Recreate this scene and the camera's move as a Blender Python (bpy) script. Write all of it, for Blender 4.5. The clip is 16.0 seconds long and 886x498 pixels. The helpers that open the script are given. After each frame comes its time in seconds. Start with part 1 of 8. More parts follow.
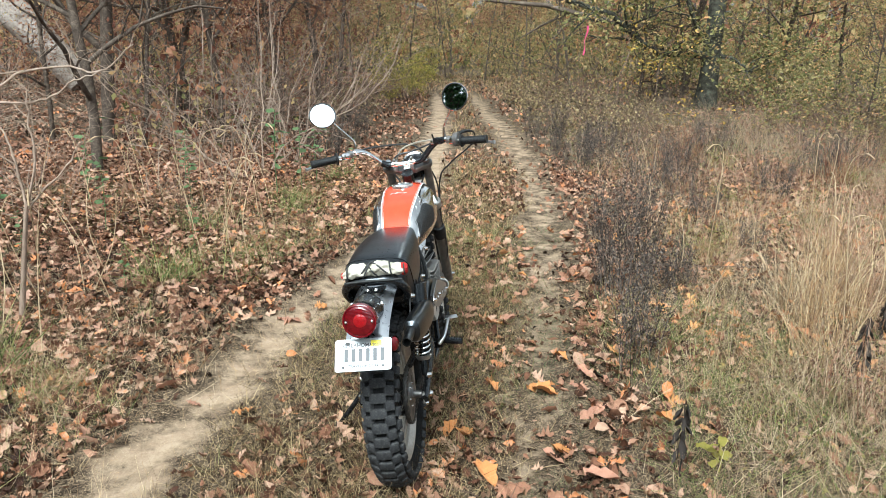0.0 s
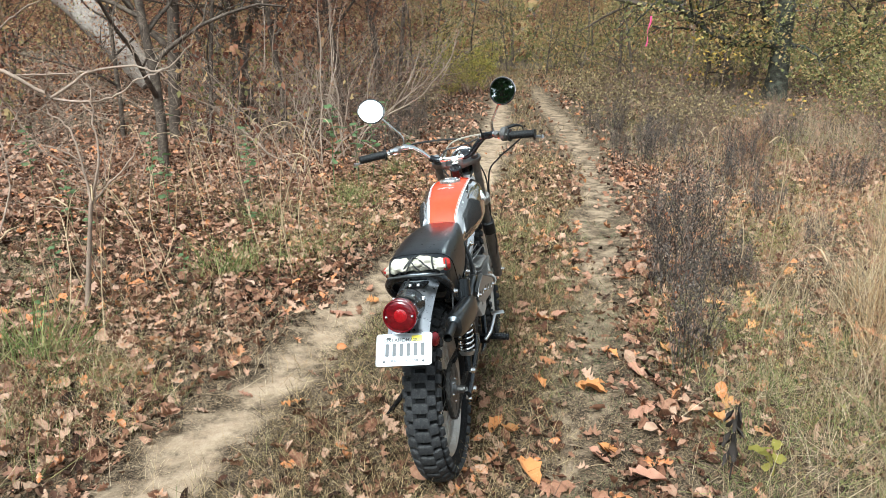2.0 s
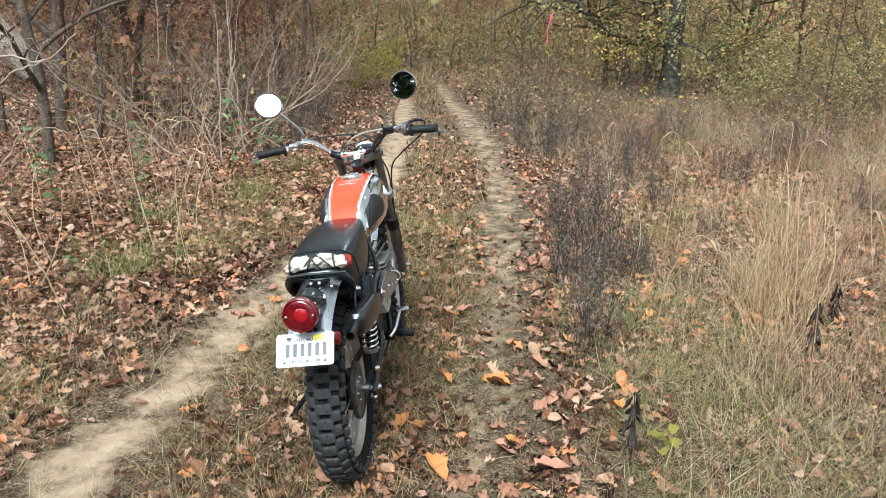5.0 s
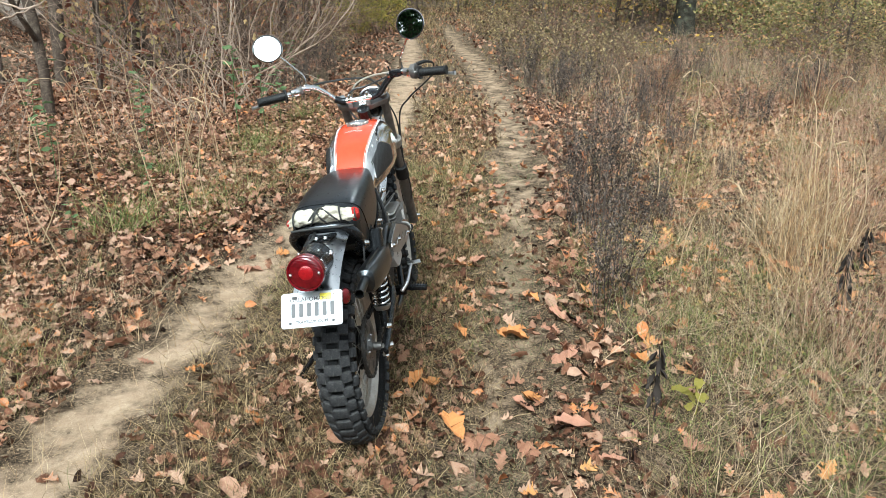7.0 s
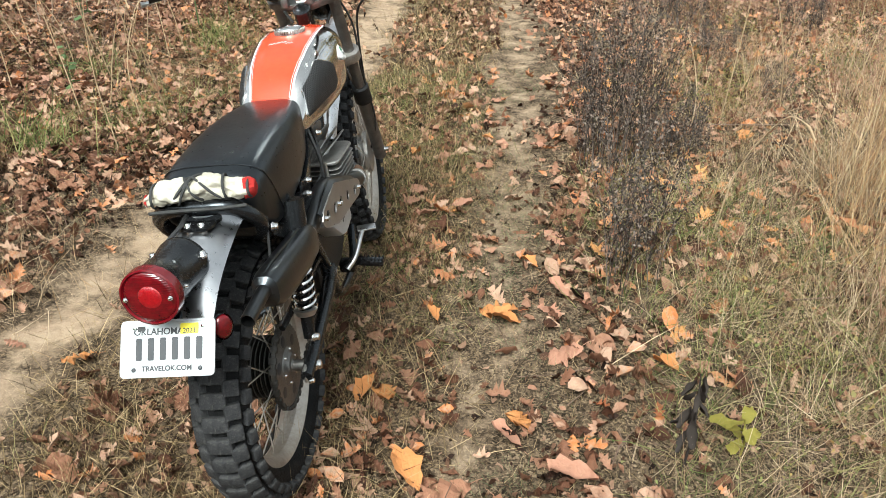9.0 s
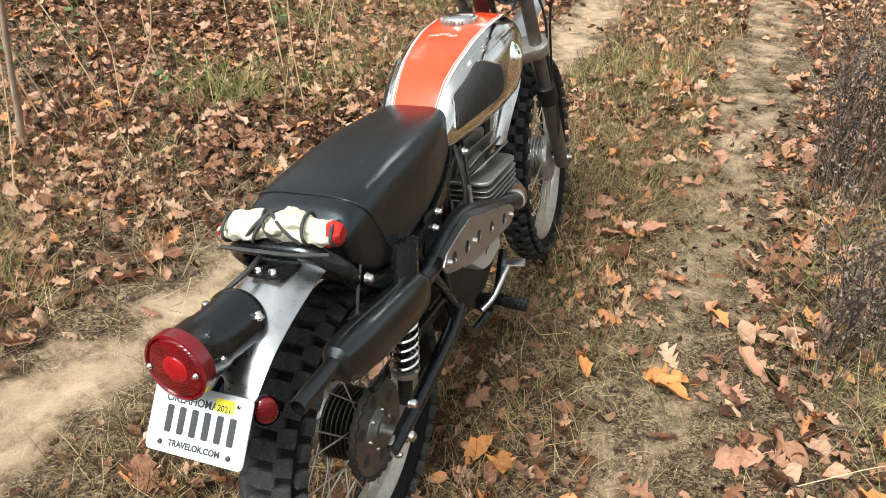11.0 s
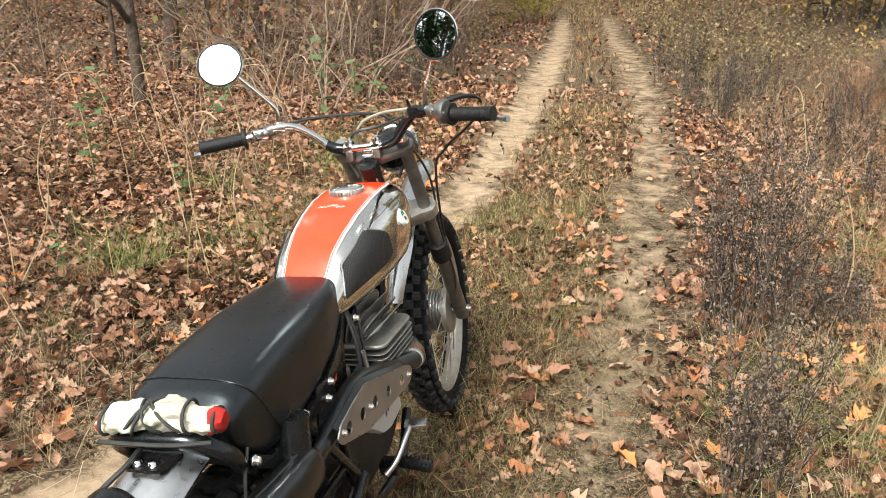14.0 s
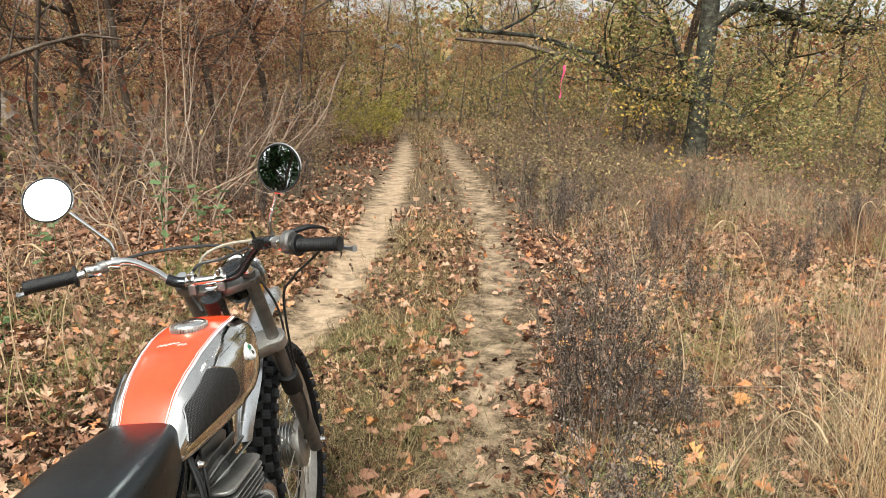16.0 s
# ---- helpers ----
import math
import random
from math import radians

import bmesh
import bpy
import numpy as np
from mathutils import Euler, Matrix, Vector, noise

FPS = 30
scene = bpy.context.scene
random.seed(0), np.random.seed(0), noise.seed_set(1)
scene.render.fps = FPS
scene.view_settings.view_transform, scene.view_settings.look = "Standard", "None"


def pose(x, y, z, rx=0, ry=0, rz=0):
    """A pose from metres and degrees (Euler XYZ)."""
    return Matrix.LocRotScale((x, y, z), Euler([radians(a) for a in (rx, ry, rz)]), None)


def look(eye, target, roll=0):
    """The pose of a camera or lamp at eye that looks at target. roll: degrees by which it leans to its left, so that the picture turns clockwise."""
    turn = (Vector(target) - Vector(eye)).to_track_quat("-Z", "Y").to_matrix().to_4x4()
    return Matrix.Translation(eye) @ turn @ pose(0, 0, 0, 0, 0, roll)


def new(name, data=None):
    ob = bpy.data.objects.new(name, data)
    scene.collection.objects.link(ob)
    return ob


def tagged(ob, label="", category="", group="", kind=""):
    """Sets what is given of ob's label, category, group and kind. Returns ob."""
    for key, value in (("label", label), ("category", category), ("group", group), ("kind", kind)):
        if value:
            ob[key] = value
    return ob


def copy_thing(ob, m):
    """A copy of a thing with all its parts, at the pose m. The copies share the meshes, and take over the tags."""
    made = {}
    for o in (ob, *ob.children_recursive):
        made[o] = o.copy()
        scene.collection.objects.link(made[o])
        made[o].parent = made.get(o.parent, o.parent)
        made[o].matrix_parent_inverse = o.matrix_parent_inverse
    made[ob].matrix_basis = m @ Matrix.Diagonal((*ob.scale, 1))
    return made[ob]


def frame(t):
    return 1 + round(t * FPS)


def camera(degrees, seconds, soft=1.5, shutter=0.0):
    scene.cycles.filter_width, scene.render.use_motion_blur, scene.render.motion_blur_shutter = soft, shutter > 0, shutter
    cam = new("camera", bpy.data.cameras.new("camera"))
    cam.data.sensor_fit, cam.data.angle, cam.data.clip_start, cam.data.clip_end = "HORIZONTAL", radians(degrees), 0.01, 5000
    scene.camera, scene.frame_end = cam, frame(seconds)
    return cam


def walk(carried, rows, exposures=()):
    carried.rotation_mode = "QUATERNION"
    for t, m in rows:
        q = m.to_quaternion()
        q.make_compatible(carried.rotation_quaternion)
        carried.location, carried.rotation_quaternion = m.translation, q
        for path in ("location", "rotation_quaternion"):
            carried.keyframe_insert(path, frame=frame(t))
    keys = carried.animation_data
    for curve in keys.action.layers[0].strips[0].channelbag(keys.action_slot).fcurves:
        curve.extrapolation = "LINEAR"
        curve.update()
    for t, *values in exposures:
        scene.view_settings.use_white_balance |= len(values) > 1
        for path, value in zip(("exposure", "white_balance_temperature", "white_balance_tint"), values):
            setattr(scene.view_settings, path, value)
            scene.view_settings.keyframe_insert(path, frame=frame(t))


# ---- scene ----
SKY, SUN, STOPS = 0.104, 2.0, 1.54
cam = camera(60.2, 16.0, 0.5)
PATH = [
    (0, (0.043, 0.020, 1.601), (0.093, 2.055, 1.007), 1.3),
    (0.5, (0.084, 0.024, 1.603), (0.014, 2.051, 0.983), 2.0),
    (1, (0.089, 0.033, 1.598), (-0.082, 2.048, 0.960), 0.6),
    (1.5, (0.099, 0.033, 1.606), (-0.061, 2.053, 0.984), 0.1),
    (2, (0.108, 0.029, 1.604), (-0.014, 2.054, 0.993), 0.2),
    (2.5, (0.107, 0.031, 1.609), (0.048, 2.059, 0.991), 0.8),
    (3, (0.106, 0.037, 1.605), (0.108, 2.067, 0.992), 1.2),
    (3.5, (0.107, 0.047, 1.593), (0.160, 2.080, 0.992), 1.6),
    (4, (0.110, 0.049, 1.603), (0.188, 2.079, 0.997), 1.4),
    (6.3, (0.148, 0.104, 1.573), (0.325, 2.102, 0.886), 1.6),
    (6.5, (0.146, 0.118, 1.569), (0.300, 2.110, 0.861), 1.3),
    (7, (0.127, 0.208, 1.559), (0.230, 2.186, 0.802), 0.1),
    (7.5, (0.082, 0.387, 1.552), (0.232, 2.347, 0.758), -0.8),
    (8, (0.119, 0.569, 1.530), (0.341, 2.497, 0.675), 0.3),
    (8.5, (0.230, 0.816, 1.488), (0.375, 2.711, 0.550), 1.4),
    (9, (0.292, 1.059, 1.456), (0.379, 2.911, 0.427), 1.6),
    (9.5, (0.313, 1.291, 1.448), (0.348, 3.134, 0.402), 1.6),
    (10, (0.342, 1.442, 1.461), (0.162, 3.275, 0.410), 2.6),
    (10.2, (0.367, 1.494, 1.471), (0.069, 3.298, 0.400), 3.6),
    (12.3, (0.428, 1.509, 1.425), (-0.102, 3.184, 0.239), 0.6),
    (12.5, (0.437, 1.513, 1.435), (-0.084, 3.216, 0.286), 0.4),
    (13, (0.457, 1.517, 1.472), (-0.007, 3.317, 0.453), 0.4),
    (13.5, (0.477, 1.514, 1.501), (0.089, 3.393, 0.602), 0.5),
    (14, (0.470, 1.512, 1.519), (0.161, 3.451, 0.723), 0.8),
    (14.5, (0.464, 1.513, 1.529), (0.284, 3.506, 0.832), 1.3),
    (15, (0.469, 1.520, 1.534), (0.419, 3.551, 0.927), 1.7),
    (15.5, (0.472, 1.519, 1.543), (0.505, 3.569, 1.007), 1.8),
    (16, (0.473, 1.519, 1.550), (0.558, 3.581, 1.065), 1.7),
]
walk(cam, [(t, look(eye, target, roll)) for t, eye, target, roll in PATH], [(0, STOPS - 0.02, 5660, -1), (4, STOPS - 0.02, 5660, -1), (7, STOPS - 0.1, 5760, -1), (9, STOPS - 0.09, 6080, 1), (12.5, STOPS + 0.07, 6450, 4), (16, STOPS - 0.04, 6520, 4)])

# ---- sky and light: a bright overcast day ----
world = bpy.data.worlds.new("overcast_sky")
scene.world = world
world.use_nodes = True
wn, wl = world.node_tree.nodes, world.node_tree.links
sky = wn.new("ShaderNodeTexSky")
sky.sky_type, sky.sun_disc = "NISHITA", False
sky.sun_elevation, sky.sun_rotation = radians(50), radians(200)
sky.air_density, sky.dust_density, sky.ozone_density = 1.0, 4.0, 1.0
grey = wn.new("ShaderNodeHueSaturation")
grey.inputs["Saturation"].default_value = 0.12
wl.new(sky.outputs[0], grey.inputs["Color"])
wl.new(grey.outputs[0], wn["Background"].inputs[0])
wn["Background"].inputs[1].default_value = SKY
sun = new("sun", bpy.data.lights.new("sun", "SUN"))
sun.data.energy, sun.data.angle, sun.data.color = SUN, radians(26), (1.0, 0.97, 0.92)
sun.matrix_world = look((0, 0, 30), (Vector((0, 0, 30)) - Vector((math.sin(radians(200)) * math.cos(radians(50)), math.cos(radians(200)) * math.cos(radians(50)), math.sin(radians(50))))))


# ---- materials ----
def node_mat(name):
    m = bpy.data.materials.new(name)
    m.use_nodes = True
    return m, m.node_tree.nodes, m.node_tree.links, m.node_tree.nodes["Principled BSDF"]


def ramp(nodes, stops):
    r = nodes.new("ShaderNodeValToRGB")
    el = r.color_ramp.elements
    while len(el) < len(stops):
        el.new(0.5)
    for e, (p, c) in zip(el, stops):
        e.position, e.color = p, (*c, 1)
    return r


def noise_tex(nodes, links, scale, detail=4, coord="Object", rough=0.6):
    tc = nodes.new("ShaderNodeTexCoord")
    n = nodes.new("ShaderNodeTexNoise")
    n.inputs["Scale"].default_value, n.inputs["Detail"].default_value, n.inputs["Roughness"].default_value = scale, detail, rough
    links.new(tc.outputs[coord], n.inputs["Vector"])
    return n


def surface(name, stops, scale=20.0, rough=0.6, metal=0.0, bump=0.2, bump_scale=None, coat=0.0, fine=6.0, rvar=0.15):
    """A surface whose colour runs over stops by a coarse and a fine noise, with a fine relief."""
    m, n, l, b = node_mat(name)
    a, f = noise_tex(n, l, scale), noise_tex(n, l, scale * fine)
    mix = n.new("ShaderNodeMix")
    mix.inputs[0].default_value = 0.4
    l.new(a.outputs[0], mix.inputs[2]), l.new(f.outputs[0], mix.inputs[3])
    r = ramp(n, stops)
    l.new(mix.outputs[0], r.inputs[0]), l.new(r.outputs[0], b.inputs["Base Color"])
    rr = n.new("ShaderNodeMapRange")
    rr.inputs[3].default_value, rr.inputs[4].default_value = max(0.02, rough - rvar), min(1, rough + rvar)
    l.new(f.outputs[0], rr.inputs[0]), l.new(rr.outputs[0], b.inputs["Roughness"])
    b.inputs["Metallic"].default_value = metal
    b.inputs["Specular IOR Level"].default_value = 0.5 if rough < 0.6 or metal > 0.1 else 0.12
    b.inputs["Coat Weight"].default_value = coat
    if bump:
        bp = n.new("ShaderNodeBump")
        bp.inputs["Strength"].default_value, bp.inputs["Distance"].default_value = bump, 0.01
        t = noise_tex(n, l, bump_scale or scale * fine * 2)
        l.new(t.outputs[0], bp.inputs["Height"]), l.new(bp.outputs[0], b.inputs["Normal"])
    return m


def leafy(name, stops, through_light=0.3, rough=0.6, spots=60.0, crease=0.0):
    """Leaves or blades: each island takes its own colour, with blotches and veins of tone; light comes through."""
    m, n, l, b = node_mat(name)
    g = n.new("ShaderNodeNewGeometry")
    s = noise_tex(n, l, spots, 3)
    add = n.new("ShaderNodeMath")
    add.operation = "MULTIPLY_ADD"
    add.inputs[1].default_value = 0.35
    l.new(s.outputs[0], add.inputs[0])
    sub = n.new("ShaderNodeMath")
    sub.operation = "SUBTRACT"
    sub.inputs[1].default_value = 0.17
    l.new(g.outputs["Random Per Island"], sub.inputs[0]), l.new(sub.outputs[0], add.inputs[2])
    r = ramp(n, stops)
    l.new(add.outputs[0], r.inputs[0]), l.new(r.outputs[0], b.inputs["Base Color"])
    b.inputs["Roughness"].default_value = rough
    b.inputs["Specular IOR Level"].default_value = 0.10
    if crease:
        bp = n.new("ShaderNodeBump")
        bp.inputs["Strength"].default_value, bp.inputs["Distance"].default_value = crease, 0.012
        l.new(s.outputs[0], bp.inputs["Height"]), l.new(bp.outputs[0], b.inputs["Normal"])
    if through_light:
        t, x = n.new("ShaderNodeBsdfTranslucent"), n.new("ShaderNodeMixShader")
        l.new(r.outputs[0], t.inputs[0])
        x.inputs[0].default_value = through_light
        l.new(b.outputs[0], x.inputs[1]), l.new(t.outputs[0], x.inputs[2])
        l.new(x.outputs[0], n["Material Output"].inputs[0])
    return m


M_LITTER = leafy("dry_leaf_litter", [(0.0, (0.018, 0.010, 0.007)), (0.2, (0.088, 0.039, 0.023)), (0.45, (0.215, 0.102, 0.060)), (0.7, (0.34, 0.187, 0.120)), (0.9, (0.47, 0.31, 0.215)), (1.0, (0.52, 0.20, 0.075))], 0.12, 0.5, 60, 0.9)
M_CRUMB = leafy("crumbled_leaf", [(0.0, (0.012, 0.007, 0.005)), (0.4, (0.060, 0.030, 0.019)), (0.75, (0.17, 0.095, 0.060)), (1.0, (0.36, 0.22, 0.145))], 0.1, 0.6, 60, 0.9)
M_BIGLEAF = leafy("fallen_leaf", [(0.0, (0.24, 0.08, 0.035)), (0.3, (0.40, 0.16, 0.075)), (0.6, (0.48, 0.235, 0.125)), (0.9, (0.56, 0.27, 0.10)), (1.0, (0.58, 0.31, 0.12))], 0.15, 0.5)
M_DRYGRASS = leafy("dry_grass", [(0.0, (0.16, 0.085, 0.04)), (0.35, (0.37, 0.23, 0.115)), (0.7, (0.54, 0.38, 0.21)), (1.0, (0.66, 0.53, 0.32))], 0.25, 0.65, 8)
M_SEDGE = leafy("russet_sedge", [(0.0, (0.19, 0.095, 0.06)), (0.5, (0.36, 0.215, 0.145)), (1.0, (0.50, 0.37, 0.26))], 0.25, 0.65, 8)
M_GREEN = leafy("green_grass", [(0.0, (0.05, 0.07, 0.02)), (0.4, (0.14, 0.18, 0.055)), (0.75, (0.26, 0.27, 0.10)), (1.0, (0.42, 0.37, 0.17))], 0.3, 0.55, 8)
M_WEED = leafy("dead_weed", [(0.0, (0.022, 0.017, 0.014)), (0.5, (0.068, 0.054, 0.045)), (1.0, (0.22, 0.175, 0.145))], 0.0, 0.9, 20)
M_RED = leafy("russet_foliage", [(0.0, (0.09, 0.033, 0.022)), (0.4, (0.24, 0.102, 0.062)), (0.75, (0.37, 0.19, 0.112)), (1.0, (0.50, 0.33, 0.16))], 0.45)
M_OLIVE = leafy("olive_foliage", [(0.0, (0.09, 0.095, 0.032)), (0.35, (0.22, 0.205, 0.08)), (0.65, (0.38, 0.30, 0.135)), (0.88, (0.52, 0.36, 0.17)), (1.0, (0.52, 0.24, 0.10))], 0.45)
M_OAKLEAF = leafy("oak_leaf", [(0.0, (0.09, 0.10, 0.035)), (0.4, (0.24, 0.235, 0.09)), (0.7, (0.38, 0.32, 0.14)), (0.9, (0.52, 0.37, 0.165)), (1.0, (0.52, 0.25, 0.11))], 0.5)
M_YELLOW = leafy("yellow_foliage", [(0.0, (0.24, 0.16, 0.035)), (0.6, (0.46, 0.30, 0.06)), (1.0, (0.62, 0.43, 0.11))], 0.4)
M_LIME = leafy("lime_foliage", [(0.0, (0.10, 0.10, 0.025)), (0.5, (0.26, 0.24, 0.055)), (1.0, (0.48, 0.36, 0.09))], 0.45)
M_SAGE = leafy("green_foliage", [(0.0, (0.06, 0.10, 0.045)), (0.6, (0.13, 0.19, 0.085)), (1.0, (0.22, 0.26, 0.12))], 0.35)
M_NEEDLE = leafy("pine_needle", [(0.0, (0.018, 0.045, 0.018)), (0.6, (0.045, 0.095, 0.035)), (1.0, (0.085, 0.14, 0.05))], 0.15)
M_TWIG = surface("pale_twig", [(0.25, (0.12, 0.08, 0.06)), (0.55, (0.30, 0.22, 0.165)), (0.8, (0.50, 0.41, 0.33))], 3, 0.85, bump=0.3, bump_scale=90)
M_BARK = surface("grey_bark", [(0.28, (0.022, 0.016, 0.012)), (0.5, (0.08, 0.06, 0.046)), (0.75, (0.21, 0.17, 0.13))], 6, 0.95, bump=1.0, bump_scale=45)
M_OAKBARK = surface("oak_bark", [(0.32, (0.008, 0.007, 0.006)), (0.5, (0.045, 0.042, 0.032)), (0.62, (0.10, 0.10, 0.075)), (0.75, (0.16, 0.17, 0.12))], 12, 0.95, bump=1.0, bump_scale=30)
M_PALEBARK = surface("bleached_log", [(0.3, (0.10, 0.075, 0.06)), (0.5, (0.30, 0.25, 0.21)), (0.75, (0.50, 0.45, 0.40))], 4, 0.9, bump=0.8, bump_scale=30)


# ---- meshes from arrays ----
def mesh_np(name, chunks, material, smooth=False):
    """One mesh of (vertices, faces) chunks; each chunk's faces have the same number of corners."""
    me = bpy.data.meshes.new(name)
    V, loops, totals, base = [], [], [], 0
    for v, f in chunks:
        f = np.asarray(f, dtype=np.int64)
        V.append(np.asarray(v, dtype=np.float64)), loops.append((f + base).ravel()), totals.append(np.full(len(f), f.shape[1]))
        base += len(v)
    V, loops, totals = np.concatenate(V), np.concatenate(loops).astype(np.int32), np.concatenate(totals).astype(np.int32)
    me.vertices.add(len(V)), me.loops.add(len(loops)), me.polygons.add(len(totals))
    me.vertices.foreach_set("co", V.astype(np.float32).ravel())
    me.loops.foreach_set("vertex_index", loops)
    me.polygons.foreach_set("loop_start", np.concatenate([[0], np.cumsum(totals)[:-1]]).astype(np.int32))
    me.polygons.foreach_set("loop_total", totals)
    if smooth:
        me.polygons.foreach_set("use_smooth", np.ones(len(totals), dtype=bool))
    me.update(calc_edges=True)
    me.materials.append(material)
    return me


def rots(yaw, pitch, roll):
    """Rotation matrices, one a row: roll about y, then pitch about x, then yaw about z."""
    cy, sy, cp, sp, cr, sr = np.cos(yaw), np.sin(yaw), np.cos(pitch), np.sin(pitch), np.cos(roll), np.sin(roll)
    o, i = np.zeros_like(cy), np.ones_like(cy)
    def mk(*r): return np.stack(r, -1).reshape(-1, 3, 3)
    return mk(cy, -sy, o, sy, cy, o, o, o, i) @ mk(i, o, o, o, cp, -sp, o, sp, cp) @ mk(cr, o, sr, o, i, o, -sr, o, cr)


def scatter(v0, f0, place, rot, size):
    """Copies of a small template as one chunk."""
    v0, f0 = np.asarray(v0, float), np.asarray(f0)
    v = np.einsum("kij,nj->kni", rot, v0) * np.asarray(size).reshape(-1, 1, 1) + np.asarray(place)[:, None, :]
    f = f0[None] + (np.arange(len(place)) * len(v0))[:, None, None]
    return v.reshape(-1, 3), f.reshape(-1, f0.shape[1])


def tube(path, radii, sides=5, cap=True):
    p, r = np.asarray(path, float), np.asarray(radii, float)
    t = np.gradient(p, axis=0)
    t /= np.linalg.norm(t, axis=1)[:, None] + 1e-9
    ref = np.where(np.abs(t[:, 2:3]) > 0.9, np.array([[1.0, 0, 0]]), np.array([[0, 0, 1.0]]))
    if np.ptp((np.abs(t[:, 2]) > 0.9).astype(int)):
        ref = np.tile(np.array([[0.31, 0.95, 0.05]]), (len(p), 1))
    a = np.cross(t, ref)
    a /= np.linalg.norm(a, axis=1)[:, None] + 1e-9
    b = np.cross(t, a)
    ang = np.arange(sides) * 2 * np.pi / sides
    v = p[:, None] + r[:, None, None] * (np.cos(ang)[None, :, None] * a[:, None] + np.sin(ang)[None, :, None] * b[:, None])
    i, j = np.meshgrid(np.arange(len(p) - 1), np.arange(sides), indexing="ij")
    k = (j + 1) % sides
    f = np.stack([i * sides + j, i * sides + k, (i + 1) * sides + k, (i + 1) * sides + j], -1).reshape(-1, 4)
    return v.reshape(-1, 3), f


def lobed_leaf(lobes, length, width, depth, curl, seed, fold=0.12):
    """A leaf in the xy plane with its stalk at the origin and its tip along y: lobed outline, curled edges."""
    g = np.random.default_rng(seed)
    n = lobes * 2 + 1
    s = np.linspace(0.0, 1.0, n)
    w = width * np.sin(np.pi * np.clip(s * 0.93 + 0.05, 0, 1)) ** 0.8
    w = w * np.where(np.arange(n) % 2 == 1, 1.0, 1.0 - depth) * g.uniform(0.85, 1.15, n)
    w[0], w[-1] = 0.03 * width, 0.0
    c = np.stack([np.zeros(n), s * length, fold * 0.0 * s], 1)
    L, R = c + np.stack([-w, 0.08 * length * (w > 0.5 * width), 0 * w], 1), c + np.stack([w * g.uniform(0.8, 1.1, n), 0.08 * length * (w > 0.5 * width), 0 * w], 1)
    v = np.concatenate([c, L, R])
    d = np.abs(v[:, 0])
    v[:, 2] += curl * (d / width) ** 2 * width + curl * 0.5 * (v[:, 1] / length - 0.5) ** 2 * length + g.normal(0, 0.17 * width, len(v))
    f = []
    for i in range(n - 1):
        f += [(i, i + 1, n + i + 1, n + i), (i, 2 * n + i, 2 * n + i + 1, i + 1)]
    return v, np.array(f)


LEAVES = [lobed_leaf(4, 1.0, 0.34, 0.60, c, k) for k, c in enumerate((0.8, -0.6, 1.2, 0.45))] + [lobed_leaf(2, 1.0, 0.30, 0.1, c, 9 + k) for k, c in enumerate((1.1, -0.8))]
SIMPLE = [(np.array([(0, 0, 0), (-0.28, 0.4, 0.12), (0, 1.0, -0.1), (0.28, 0.45, 0.1)]), np.array([(0, 1, 2, 3)])),
          (np.array([(0, 0, 0), (-0.4, 0.3, 0.1), (-0.15, 0.55, 0), (-0.3, 0.8, 0.1), (0, 1.05, -0.1), (0.28, 0.75, 0.12), (0.15, 0.5, 0), (0.4, 0.35, 0.1)]), np.array([(0, 1, 2, 7), (2, 3, 4, 5), (2, 5, 6, 7)]))]


CHIPS = [(np.array([(-0.3, 0.05, z1), (0.25, 0.0, 0.05), (0.3, 0.7, z2), (-0.12, 1.0, -0.05)]), np.array([(0, 1, 2, 3)])) for z1, z2 in ((0.12, 0.2), (-0.1, 0.12), (0.2, -0.12))]
FRAGS = []
for k in range(7):
    g = np.random.default_rng(60 + k)
    v = np.array([(-0.16, 0.0, 0.0), (0.14, 0.04, 0.0), (0.34, 0.45, 0.0), (0.12, 0.98, 0.0), (-0.22, 0.86, 0.0), (-0.36, 0.38, 0.0)]) * np.array([g.uniform(0.55, 1.1), 1.0, 1.0])
    v += g.normal(0, 0.09, v.shape) * np.array([1, 1, 0]) + np.array([0, 0, 1]) * g.normal(0, 0.17, (6, 1))
    FRAGS.append((v, np.array([(0, 1, 2, 5), (5, 2, 3, 4)])))


def blade(bend, width=0.02, seg=4):
    s = np.linspace(0, 1, seg + 1)
    y, z = bend * s ** 2, s * (1 - 0.35 * bend * s)
    w = width * (1 - s ** 1.5) + 0.0005
    v = np.concatenate([np.stack([-w, y, z], 1), np.stack([w, y, z], 1)])
    f = [(i, seg + 1 + i, seg + 2 + i, i + 1) for i in range(seg)]
    return v, np.array(f)


# ---- the ground ----
def rut_left(y):
    return np.interp(y, [-20, 0, 2.2, 2.7, 3.2, 3.9, 6.0, 7.1, 9.0, 12.0, 15, 19, 30, 60], [-5.0, -1.55, -1.08, -0.98, -0.88, -0.71, -0.16, -0.03, 0.09, 0.21, 0.29, 0.25, -0.8, -8])


def rut_right(y):
    return np.interp(y, [-20, 0, 2.8, 4.4, 5.4, 7.0, 8.1, 12, 14.5, 19, 30, 60], [-3.8, -0.2, 0.51, 0.77, 0.90, 1.09, 1.21, 1.30, 1.20, 1.16, 0.2, -6.5])


